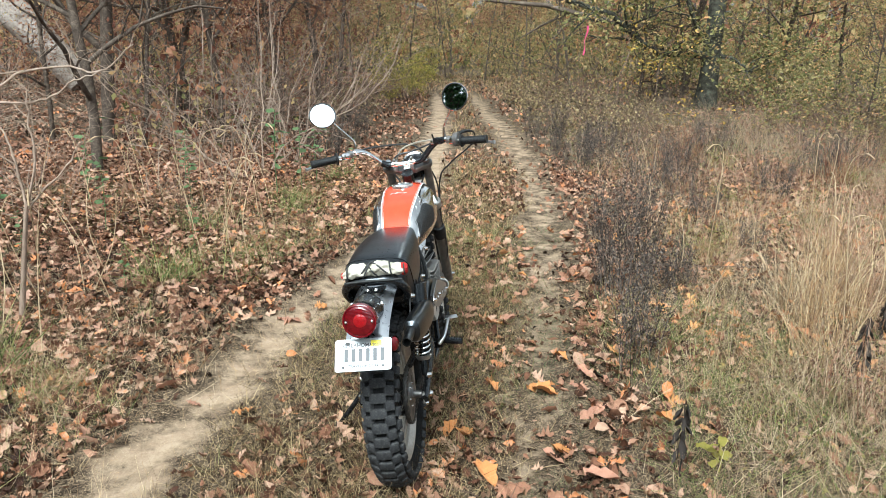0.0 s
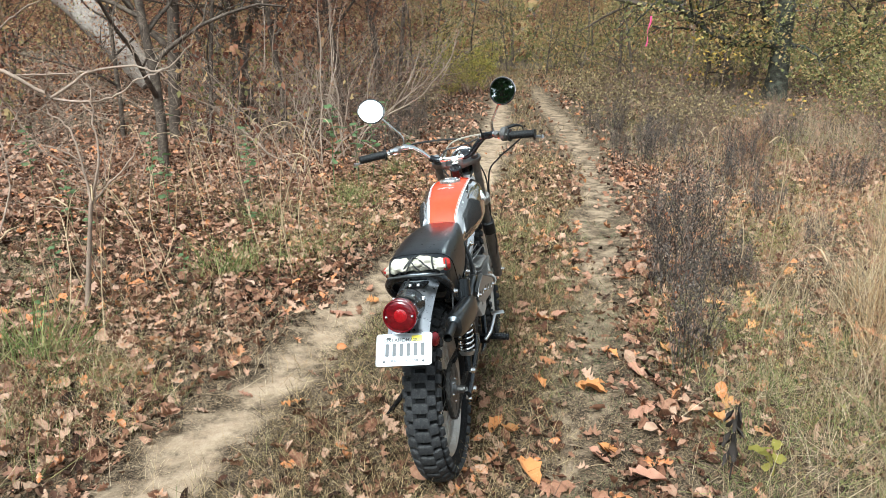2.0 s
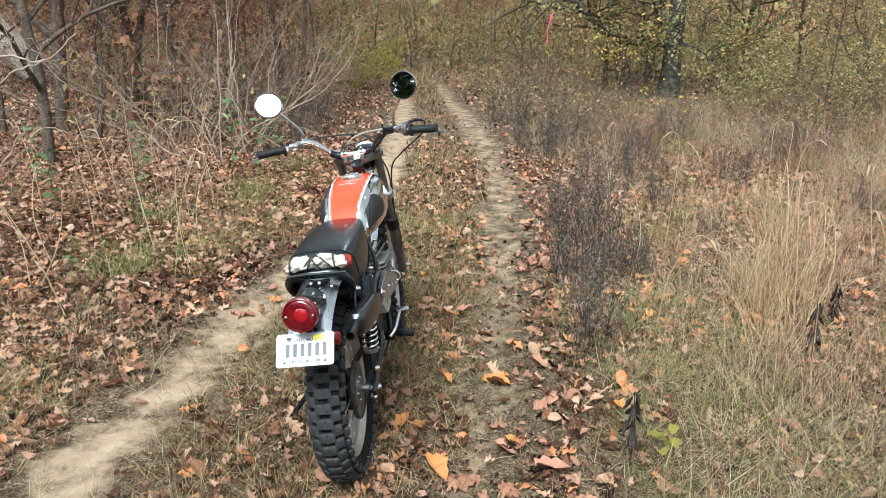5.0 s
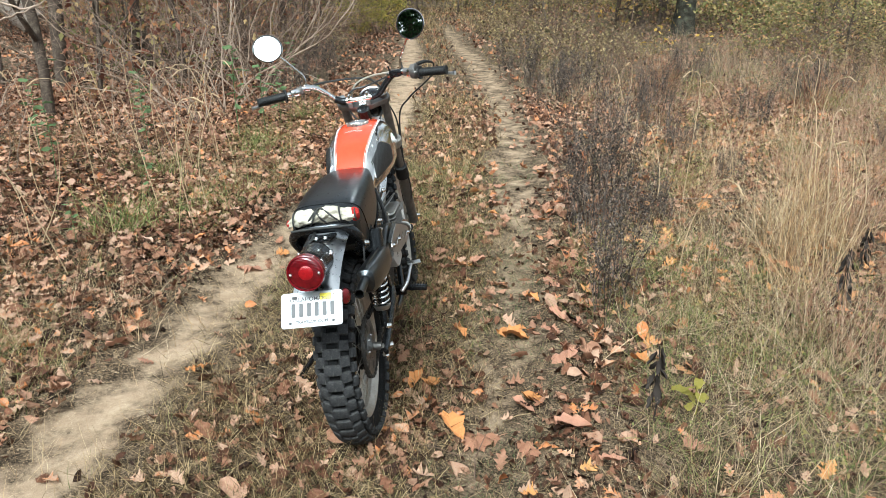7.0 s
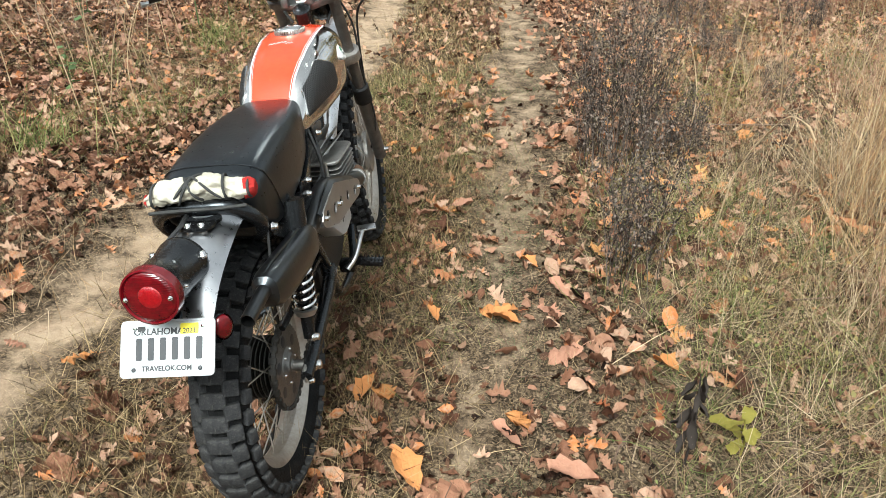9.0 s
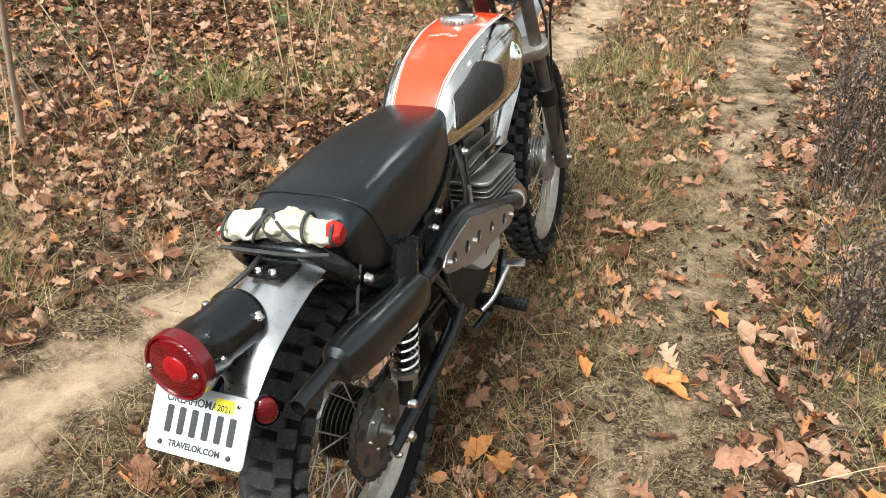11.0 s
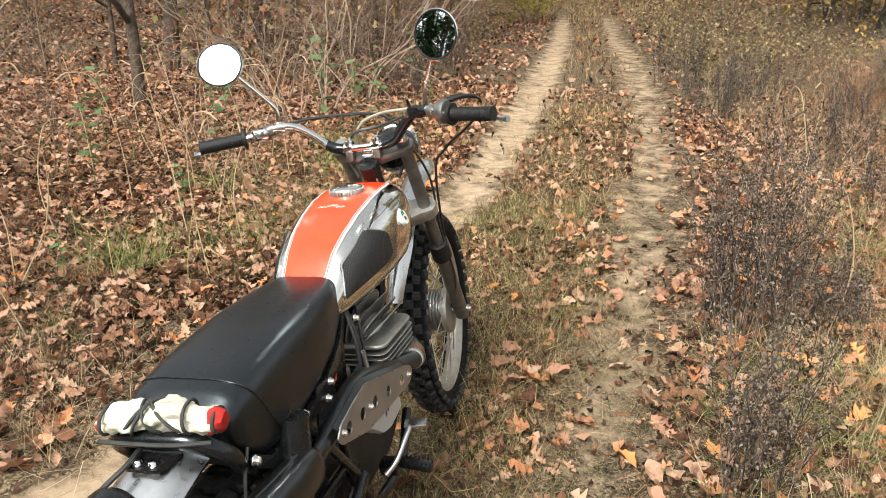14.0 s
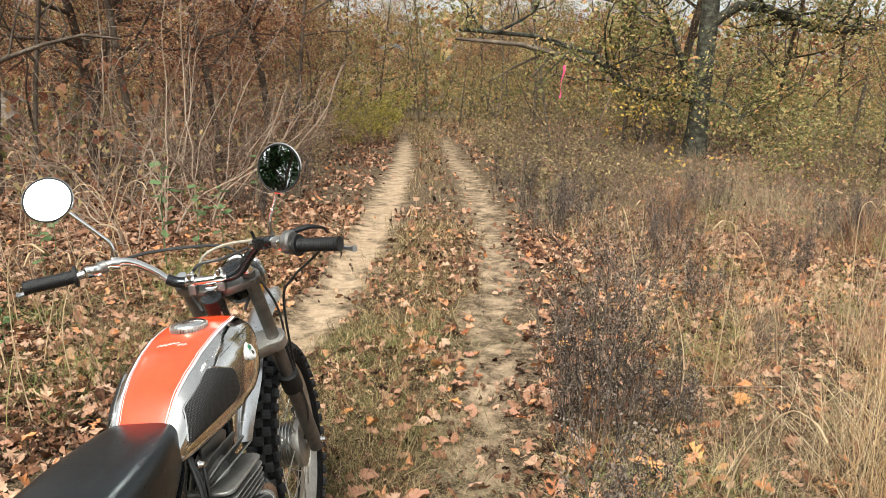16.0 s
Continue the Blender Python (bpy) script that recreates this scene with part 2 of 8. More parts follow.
def lump(x, y, s, seed=0.0):
    """Smooth unevenness of the ground, from a few crossing waves."""
    return (np.sin(x * s + 1.3 * np.sin(y * s * 0.71 + seed)) + np.sin(y * s * 1.13 + 1.7 * np.sin(x * s * 0.57 - seed)) + 0.6 * np.sin((x + y) * s * 1.9 + seed)) / 2.6


def ground_z(x, y):
    x, y = np.asarray(x, float), np.asarray(y, float)
    dl, dr = np.abs(x - rut_left(y)), np.abs(x - rut_right(y))
    z = -0.035 * np.exp(-(dl / 0.22) ** 2) - 0.025 * np.exp(-(dr / 0.2) ** 2)
    calm = np.clip((9 - y) / 2, 0, 1) * np.clip((4.2 - np.abs(x)) / 1.0, 0, 1)
    z = z + 0.012 * lump(x, y, 3.1) + 0.006 * (0.25 + 0.75 * calm) * lump(x, y, 11.0, 2.0) + 0.003 * calm * lump(x, y, 37.0, 5.0)
    off = np.clip(np.maximum(rut_left(y) - 0.8 - x, x - rut_right(y) - 0.9), 0, 30)
    return z + 0.03 * np.clip(off, 0, 1.5) * (1 + 0.6 * lump(x, y, 1.1, 3.0)) + 0.10 * np.clip(off - 2, 0, 10) ** 0.5 * (0.5 + 0.5 * lump(x, y, 0.35, 1.0))


def graded(lo, a, b, hi, step, grow=1.12):
    """Coordinates with an even step from a to b, and steps that grow outwards to lo and hi."""
    c = list(np.arange(a, b, step))
    s, v = step, c[-1]
    while v < hi:
        s *= grow
        v += s
        c.append(v)
    s, v = step, c[0]
    while v > lo:
        s *= grow
        v -= s
        c.insert(0, v)
    return np.array(c)


gx, gy = graded(-400, -3.2, 3.4, 400, 0.045), graded(-400, 1.5, 8.0, 600, 0.045)
GX, GY = np.meshgrid(gx, gy)
GV = np.stack([GX, GY, ground_z(GX, GY)], -1).reshape(-1, 3)
i, j = np.meshgrid(np.arange(len(gy) - 1), np.arange(len(gx) - 1), indexing="ij")
GF = np.stack([i * len(gx) + j, i * len(gx) + j + 1, (i + 1) * len(gx) + j + 1, (i + 1) * len(gx) + j], -1).reshape(-1, 4)

mg, n, l, b = node_mat("forest_floor")
at = n.new("ShaderNodeAttribute")
at.attribute_name = "sand"
big, mid, fin = noise_tex(n, l, 1.7, 6), noise_tex(n, l, 14, 6), noise_tex(n, l, 210, 5, rough=0.75)
sandc = ramp(n, [(0.32, (0.165, 0.114, 0.073)), (0.42, (0.265, 0.188, 0.124)), (0.53, (0.335, 0.246, 0.165)), (0.68, (0.44, 0.338, 0.236))])
soilc = ramp(n, [(0.30, (0.012, 0.009, 0.006)), (0.45, (0.050, 0.035, 0.022)), (0.58, (0.13, 0.092, 0.058)), (0.72, (0.32, 0.24, 0.155))])
mm = n.new("ShaderNodeMix")
mm.inputs[0].default_value = 0.5
l.new(mid.outputs[0], mm.inputs[2]), l.new(fin.outputs[0], mm.inputs[3])
l.new(mm.outputs[0], sandc.inputs[0])
# Crumbs of leaf and bark in the soil: cells of uneven tone, twisted by noise.
crumb = n.new("ShaderNodeTexVoronoi")
crumb.inputs["Scale"].default_value = 150
co, wob = n.new("ShaderNodeNewGeometry"), noise_tex(n, l, 40, 3)
va = n.new("ShaderNodeVectorMath")
va.operation = "MULTIPLY_ADD"
va.inputs[1].default_value = (0.03, 0.03, 0.03)
l.new(wob.outputs["Color"], va.inputs[0]), l.new(co.outputs["Position"], va.inputs[2]), l.new(va.outputs[0], crumb.inputs["Vector"])
sep = n.new("ShaderNodeSeparateColor")
l.new(crumb.outputs["Color"], sep.inputs[0])
cr = n.new("ShaderNodeMix")
cr.inputs[0].default_value = 0.3
l.new(mm.outputs[0], cr.inputs[2]), l.new(sep.outputs[0], cr.inputs[3]), l.new(cr.outputs[0], soilc.inputs[0])
edge = n.new("ShaderNodeMath")
edge.operation = "ADD"
l.new(at.outputs["Fac"], edge.inputs[0])
ns = n.new("ShaderNodeMapRange")
ns.inputs[1].default_value, ns.inputs[2].default_value, ns.inputs[3].default_value, ns.inputs[4].default_value = 0.3, 0.7, -1.0, 0.42
pat = noise_tex(n, l, 5.5, 8, rough=0.7)
l.new(pat.outputs[0], ns.inputs[0]), l.new(ns.outputs[0], edge.inputs[1])
cl = n.new("ShaderNodeMapRange")
cl.inputs[1].default_value, cl.inputs[2].default_value = 0.12, 0.88
l.new(edge.outputs[0], cl.inputs[0])
cm = n.new("ShaderNodeMix")
cm.data_type = "RGBA"
l.new(cl.outputs[0], cm.inputs[0]), l.new(soilc.outputs[0], cm.inputs[6]), l.new(sandc.outputs[0], cm.inputs[7])
l.new(cm.outputs[2], b.inputs["Base Color"])
b.inputs["Roughness"].default_value, b.inputs["Specular IOR Level"].default_value = 0.95, 0.1
bp = n.new("ShaderNodeBump")
bp.inputs["Strength"].default_value, bp.inputs["Distance"].default_value = 0.5, 0.012
l.new(mm.outputs[0], bp.inputs["Height"]), l.new(bp.outputs[0], b.inputs["Normal"])

gm = mesh_np("ground", [(GV, GF)], mg, True)


def sandy(x, y):
    """How bare and sandy the ground is: the two wheel ruts."""
    wl_ = np.interp(y, [0, 2.5, 3.2, 3.9, 6, 9, 13, 18, 30], [0.25, 0.25, 0.21, 0.23, 0.28, 0.31, 0.27, 0.2, 0.2])
    wr_ = np.interp(y, [0, 3.0, 4.5, 7, 11, 14, 19, 30], [0.20, 0.25, 0.30, 0.36, 0.40, 0.32, 0.23, 0.2])
    sl = np.clip(1.25 - np.abs(x - rut_left(y)) / wl_, 0, 1)
    sr = np.clip(1.2 - np.abs(x - rut_right(y)) / wr_, 0, 1) * np.interp(y, [0, 3, 4.5, 6, 9, 13], [0.42, 0.52, 0.66, 0.68, 0.66, 0.7])
    gate = np.clip((21 - y) / 3, 0, 1)
    return np.maximum(sl, sr) * gate * np.interp(y, [5.5, 9.5], [1.0, 1.12])


sa = gm.attributes.new("sand", "FLOAT", "POINT")
sa.data.foreach_set("value", sandy(GV[:, 0], GV[:, 1]).astype(np.float32))
ground = tagged(new("ground", gm), "sandy two-rut forest trail and leaf-strewn soil", "ground", kind="structure")


# ---- the motorcycle ----
M_CHROME = surface("chrome", [(0.3, (0.62, 0.60, 0.58)), (0.7, (0.78, 0.77, 0.75))], 40, 0.10, 1.0, 0.04, 25, rvar=0.06)
M_ALU = surface("polished_aluminium", [(0.3, (0.50, 0.50, 0.51)), (0.7, (0.66, 0.66, 0.67))], 12, 0.30, 1.0, 0.05, 60, rvar=0.10)
M_CASTALU = surface("cast_aluminium", [(0.25, (0.22, 0.20, 0.18)), (0.5, (0.40, 0.38, 0.35)), (0.8, (0.55, 0.53, 0.50))], 30, 0.45, 0.85, 0.25, 300)
M_FORKALU = surface("dusty_fork_alloy", [(0.25, (0.10, 0.093, 0.086)), (0.55, (0.19, 0.182, 0.172)), (0.8, (0.31, 0.30, 0.29))], 30, 0.4, 0.8, 0.15, 300)
M_RIM = surface("dusty_rim", [(0.25, (0.26, 0.22, 0.18)), (0.55, (0.46, 0.42, 0.37)), (0.8, (0.60, 0.57, 0.52))], 18, 0.42, 0.75, 0.1, 200)
M_FIN = surface("cooling_fin", [(0.25, (0.18, 0.172, 0.16)), (0.55, (0.34, 0.33, 0.31)), (0.8, (0.50, 0.49, 0.47))], 22, 0.5, 0.75, 0.2, 300)
M_BLACK = surface("black_enamel", [(0.3, (0.005, 0.005, 0.0055)), (0.7, (0.011, 0.011, 0.0115))], 25, 0.24, 0.0, 0.05, 80, coat=0.25)
M_SATIN = surface("heat_black_paint", [(0.25, (0.004, 0.004, 0.004)), (0.74, (0.008, 0.008, 0.008)), (0.77, (0.06, 0.05, 0.045))], 20, 0.3, 0.0, 0.03, 120, coat=0.25, rvar=0.06)
# Carcass rubber: dust by noise, with the shade between tread blocks in its colour.
M_RUBBER = surface("dusty_rubber_and_gap_shade", [(0.25, (0.004, 0.004, 0.0042)), (0.55, (0.008, 0.008, 0.0082)), (0.75, (0.03, 0.027, 0.024))], 26, 0.62, 0.0, 0.5, 220)
M_TREAD = surface("scuffed_tread", [(0.25, (0.012, 0.012, 0.013)), (0.5, (0.032, 0.032, 0.033)), (0.72, (0.085, 0.080, 0.073))], 60, 0.7, 0.0, 0.4, 250)
M_GRIP = surface("grip_rubber", [(0.3, (0.005, 0.005, 0.005)), (0.7, (0.011, 0.011, 0.011))], 60, 0.5, 0.0, 0.3, 400)
M_VINYL = surface("black_vinyl", [(0.3, (0.004, 0.0045, 0.005)), (0.7, (0.0075, 0.008, 0.009))], 14, 0.30, 0.0, 0.05, 48, rvar=0.08)
M_ORANGE = surface("orange_paint", [(0.3, (0.64, 0.046, 0.012)), (0.7, (0.72, 0.062, 0.017))], 10, 0.25, 0.0, 0.02, 40, coat=0.4, rvar=0.05)
M_WHITE = surface("white_paint", [(0.3, (0.70, 0.70, 0.68)), (0.7, (0.80, 0.80, 0.78))], 20, 0.35, 0.0, 0.0)
M_PLATE = surface("plate_enamel", [(0.3, (0.40, 0.42, 0.425)), (0.7, (0.47, 0.485, 0.49))], 20, 0.3, 0.0, 0.03, 60)
M_INK_HOLE = surface("black_ink_and_hole_shade", [(0.3, (0.02, 0.022, 0.026)), (0.7, (0.035, 0.036, 0.04))], 40, 0.45, 0.0, 0.0)
M_STICKER = surface("yellow_sticker", [(0.3, (0.78, 0.66, 0.03)), (0.7, (0.85, 0.74, 0.06))], 40, 0.4, 0.0, 0.0)
M_GREENINK = surface("green_enamel", [(0.3, (0.02, 0.16, 0.08)), (0.7, (0.03, 0.22, 0.11))], 40, 0.3, 0.0, 0.0)
M_CANVAS = surface("cream_canvas", [(0.25, (0.28, 0.25, 0.18)), (0.5, (0.45, 0.42, 0.34)), (0.8, (0.58, 0.55, 0.47))], 16, 0.9, 0.0, 0.5, 35)
M_REDCLOTH = surface("red_cloth", [(0.3, (0.26, 0.018, 0.016)), (0.7, (0.44, 0.035, 0.03))], 20, 0.85, 0.0, 0.3, 60)
M_STRAP = surface("grey_strap", [(0.3, (0.030, 0.030, 0.030)), (0.7, (0.065, 0.065, 0.062))], 60, 0.8, 0.0, 0.2, 400)
M_AMBER = surface("amber_lens", [(0.3, (0.75, 0.33, 0.02)), (0.7, (0.82, 0.42, 0.04))], 40, 0.2, 0.0, 0.0)
M_CABLE = surface("cable_sheath", [(0.3, (0.010, 0.010, 0.010)), (0.7, (0.03, 0.03, 0.03))], 60, 0.45, 0.0, 0.0)
M_PALECABLE = surface("pale_cable", [(0.3, (0.24, 0.215, 0.17)), (0.7, (0.34, 0.31, 0.25))], 60, 0.5, 0.0, 0.0)

M_SHIELD = surface("brushed_shield", [(0.25, (0.26, 0.25, 0.235)), (0.55, (0.37, 0.36, 0.35)), (0.8, (0.48, 0.47, 0.46))], 9, 0.40, 0.85, 0.02, 200)
M_PALEALU = surface("pale_painted_alloy", [(0.25, (0.36, 0.36, 0.35)), (0.6, (0.52, 0.52, 0.51)), (0.8, (0.60, 0.60, 0.59))], 14, 0.42, 0.35, 0.08, 150)
# Oily dark metal; on the crankcase and barrel the dark is painted shade.
M_GRIME_SHADE = surface("oily_grime_and_shade", [(0.25, (0.010, 0.009, 0.008)), (0.55, (0.03, 0.027, 0.023)), (0.8, (0.09, 0.075, 0.06))], 25, 0.55, 0.3, 0.3, 150)
M_RUST = surface("rusty_steel", [(0.25, (0.06, 0.03, 0.018)), (0.55, (0.15, 0.085, 0.05)), (0.8, (0.26, 0.17, 0.11))], 30, 0.75, 0.3, 0.3, 200)

M_LENS, n, l, b = node_mat("red_lens")
b.inputs["Base Color"].default_value = (0.42, 0.008, 0.012, 1)
b.inputs["Roughness"].default_value, b.inputs["Coat Weight"].default_value = 0.16, 0.3
w = n.new("ShaderNodeTexWave")
w.bands_direction = "Z"
w.inputs["Scale"].default_value, w.inputs["Distortion"].default_value = 75.0, 0.0
tc, bp, nz = n.new("ShaderNodeTexCoord"), n.new("ShaderNodeBump"), noise_tex(n, l, 60)
bp.inputs["Strength"].default_value, bp.inputs["Distance"].default_value = 0.22, 0.002
l.new(tc.outputs["Object"], w.inputs["Vector"]), l.new(w.outputs[1], bp.inputs["Height"]), l.new(bp.outputs[0], b.inputs["Normal"])
rc = ramp(n, [(0.3, (0.06, 0.001, 0.003)), (0.7, (0.13, 0.002, 0.005))])
l.new(nz.outputs[0], rc.inputs[0]), l.new(rc.outputs[0], b.inputs["Base Color"])

M_LENSRIM = surface("red_rim", [(0.3, (0.09, 0.002, 0.005)), (0.7, (0.14, 0.004, 0.008))], 30, 0.22, 0.0, 0.0, coat=0.3)
# The second red is brighter: the lens centre's glow put into its colour.
M_LENSMID = surface("red_centre_glow", [(0.3, (0.16, 0.0015, 0.004)), (0.7, (0.32, 0.004, 0.008))], 90, 0.2, 0.0, 0.3, 260)

M_MIRROR, n, l, b = node_mat("mirror_glass")
b.inputs["Base Color"].default_value, b.inputs["Metallic"].default_value, b.inputs["Roughness"].default_value = (0.86, 0.90, 0.88, 1), 1.0, 0.015

M_PAD, n, l, b = node_mat("dimpled_knee_rubber")
b.inputs["Base Color"].default_value, b.inputs["Roughness"].default_value = (0.012, 0.012, 0.013, 1), 0.5
vo, bp, tc = n.new("ShaderNodeTexVoronoi"), n.new("ShaderNodeBump"), n.new("ShaderNodeTexCoord")
vo.inputs["Scale"].default_value, vo.inputs["Randomness"].default_value = 230.0, 0.0
bp.inputs["Strength"].default_value, bp.inputs["Distance"].default_value = 1.0, 0.004
l.new(tc.outputs["Object"], vo.inputs["Vector"]), l.new(vo.outputs["Distance"], bp.inputs["Height"]), l.new(bp.outputs[0], b.inputs["Normal"])
rc = ramp(n, [(0.15, (0.03, 0.03, 0.031)), (0.5, (0.004, 0.004, 0.004))])
l.new(vo.outputs["Distance"], rc.inputs[0]), l.new(rc.outputs[0], b.inputs["Base Color"])


def turned(chunks, m):
    """Chunks moved by a matrix."""
    r, t = np.array(m.to_3x3()), np.array(m.translation)
    return [(np.asarray(v) @ r.T + t, f) for v, f in chunks]


def spline(pts, step=6):
    """A smooth line through points."""
    p = np.array(pts, float)
    p = np.concatenate([2 * p[:1] - p[1:2], p, 2 * p[-1:] - p[-2:-1]])
    out = []
    for k in range(1, len(p) - 2):
        for u in np.arange(step) / step:
            a, b_, c, d = p[k - 1:k + 3]
            out.append(0.5 * (2 * b_ + (c - a) * u + (2 * a - 5 * b_ + 4 * c - d) * u ** 2 + (3 * b_ - a - 3 * c + d) * u ** 3))
    return np.array(out + [p[-2]])


def fan(loop, flip=False):
    c = loop.mean(0)
    m = len(loop)
    f = [(m, k, (k + 1) % m) for k in range(m)]
    return np.concatenate([loop, c[None]]), np.array([q[::-1] for q in f] if flip else f)


def pipe(pts, r, sides=10, smooth_steps=6, ends=True):
    path = spline(pts, smooth_steps) if smooth_steps else np.array(pts, float)
    rr = np.interp(np.linspace(0, 1, len(path)), np.linspace(0, 1, len(r)), r) if hasattr(r, "__len__") else np.full(len(path), r)
    v, f = tube(path, rr, sides)
    return [(v, f)] + ([fan(v[:sides]), fan(v[-sides:], True)] if ends else [])


def loft(sections, closed=True, ends=True):
    s = np.array(sections, float)
    k, m = s.shape[:2]
    i, j = np.meshgrid(np.arange(k - 1), np.arange(m if closed else m - 1), indexing="ij")
    jj = (j + 1) % m
    out = [(s.reshape(-1, 3), np.stack([i * m + j, i * m + jj, (i + 1) * m + jj, (i + 1) * m + j], -1).reshape(-1, 4))]
    return out + ([fan(s[0]), fan(s[-1], True)] if ends else [])


def lathe(profile, axis="x", centre=(0, 0, 0), seg=48, arc=None):
    """A profile of (radius, along) turned about an axis."""
    a = np.arange(seg) * 2 * np.pi / seg
    r, s = np.array(profile, float).T
    ring = np.stack([np.cos(a), np.sin(a)], 1)
    v = np.zeros((len(r), seg, 3))
    ax = "xyz".index(axis)
    o = [k for k in range(3) if k != ax]
    v[..., o[0]], v[..., o[1]], v[..., ax] = r[:, None] * ring[:, 0], r[:, None] * ring[:, 1], s[:, None]
    return loft(v + np.array(centre), ends=False)


def slab(poly, axis, lo, hi, bevel=0.0):
    """A flat plate: an outline in the plane across an axis, with thickness and chamfered edges."""
    p = np.array(poly, float)
    ax = "xyz".index(axis)
    o = [k for k in range(3) if k != ax]
    c = p.mean(0)

    def loop(q, s):
        v = np.zeros((len(q), 3))
        v[:, o[0]], v[:, o[1]], v[:, ax] = q[:, 0], q[:, 1], s
        return v
    small = c + (p - c) * (1 - bevel / np.linalg.norm(p - c, axis=1).mean()) if bevel else p
    rows = [loop(small, lo), loop(p, lo + bevel), loop(p, hi - bevel), loop(small, hi)] if bevel else [loop(p, lo), loop(p, hi)]
    return loft(rows)


def block(centre, size, bevel=0.004, m=None):
    """A box with rounded edges."""
    bm = bmesh.new()
    bmesh.ops.create_cube(bm, size=1.0)
    bmesh.ops.scale(bm, vec=size, verts=bm.verts)
    bmesh.ops.bevel(bm, geom=bm.edges[:], offset=bevel, segments=2, affect="EDGES", profile=0.5)
    bmesh.ops.triangulate(bm, faces=bm.faces)
    v = np.array([x.co[:] for x in bm.verts])
    f = np.array([[x.index for x in q.verts] for q in bm.faces])
    bm.free()
    out = [(v, f)]
    if m is not None:
        out = turned(out, m)
    return [(a + np.array(centre), q) for a, q in out]


def rounded(poly, r, steps=4):
    """An outline with its corners rounded."""
    p = np.array(poly, float)
    out = []
    for k in range(len(p)):
        a, c, e = p[k - 1], p[k], p[(k + 1) % len(p)]
        u, w_ = (a - c) / np.linalg.norm(a - c), (e - c) / np.linalg.norm(e - c)
        s, t = c + u * r, c + w_ * r
        for q in np.linspace(0, 1, steps + 1):
            out.append((1 - q) ** 2 * s + 2 * q * (1 - q) * c + q ** 2 * t)
    return np.array(out)


def part(name, chunks, material, parent, label="", smooth=True):
    o = new(name, mesh_np(name, chunks, material, smooth))
    if smooth:
        o.data.set_sharp_from_angle(angle=radians(38))
    o.parent = parent
    if label:
        o["label"] = label
    return o


def like(name, mesh, m, parent):
    """Another part on a mesh that is already there, at a pose in the thing's own space."""
    o = new(name, mesh)
    o.parent = parent
    o.matrix_basis = m
    return o


BIKE = Matrix.Translation((-0.013, 2.53, 0)) @ Euler((0, 0, radians(-6.2))).to_matrix().to_4x4() @ Euler((0, radians(-7.5), 0)).to_matrix().to_4x4()
bike = tagged(new("motorcycle"), "vintage dirt motorcycle with orange and chrome tank, parked on its stand", "motorcycle")
bike.matrix_world = BIKE
BOLT = mesh_np("bolt", lathe([(0, -0.004), (0.008, -0.004), (0.008, 0.0), (0.0058, 0.001), (0.0058, 0.006), (0.0045, 0.0075), (0, 0.0075)], "x", seg=6), M_CHROME)


def bolt(y, z, x, parent=None, size=1.0, rot=None):
    return like("bolt", BOLT, Matrix.Translation((x, y, z)) @ (rot or Matrix()) @ Matrix.Scale(size, 4), parent or bike)


UPW = Euler((0, radians(-90), 0)).to_matrix().to_4x4()
BACK = Euler((0, 0, radians(-90))).to_matrix().to_4x4()


# Wheels: knobbly tyre, rim, hub and spokes.
def tyre(radius, width, rim_r, knobs, rows_, knob_h, axle, m=None):
    sec = []
    base = radius - knob_h
    mid, half, h = (base + rim_r) / 2, width / 2, (base - rim_r) / 2
    prof = []
    for a in np.linspace(-0.36, 1.36, 15) * np.pi:
        c, s = math.cos(a), math.sin(a)
        prof.append((mid + h * math.copysign(abs(s) ** 0.85, s), half * math.copysign(abs(c) ** 0.85, c)))
    prof = [(rim_r - 0.004, half * 0.42)] + prof + [(rim_r - 0.004, -half * 0.42)]
    ch, blocks = lathe(prof, "x", (0, 0, 0), 72), []
    g_ = np.random.default_rng(3)
    for k in range(knobs):
        for row, (off, wide, long_, tilt, shift) in enumerate(rows_):
            th = 2 * math.pi * (k + shift) / knobs
            w_ = wide * width
            lx = off * half
            rr = mid + h * max(0.0, 1 - abs(off) ** 2.6) ** 0.5
            q = Matrix.Rotation(th, 4, "X") @ Matrix.Translation((lx, 0, rr + knob_h * 0.2)) @ Matrix.Rotation(tilt, 4, "Y") @ Matrix.Rotation(g_.normal(0, 0.02), 4, "Z")
            blocks.append((row, (w_, long_, knob_h * 1.9), q))
    return ch, blocks


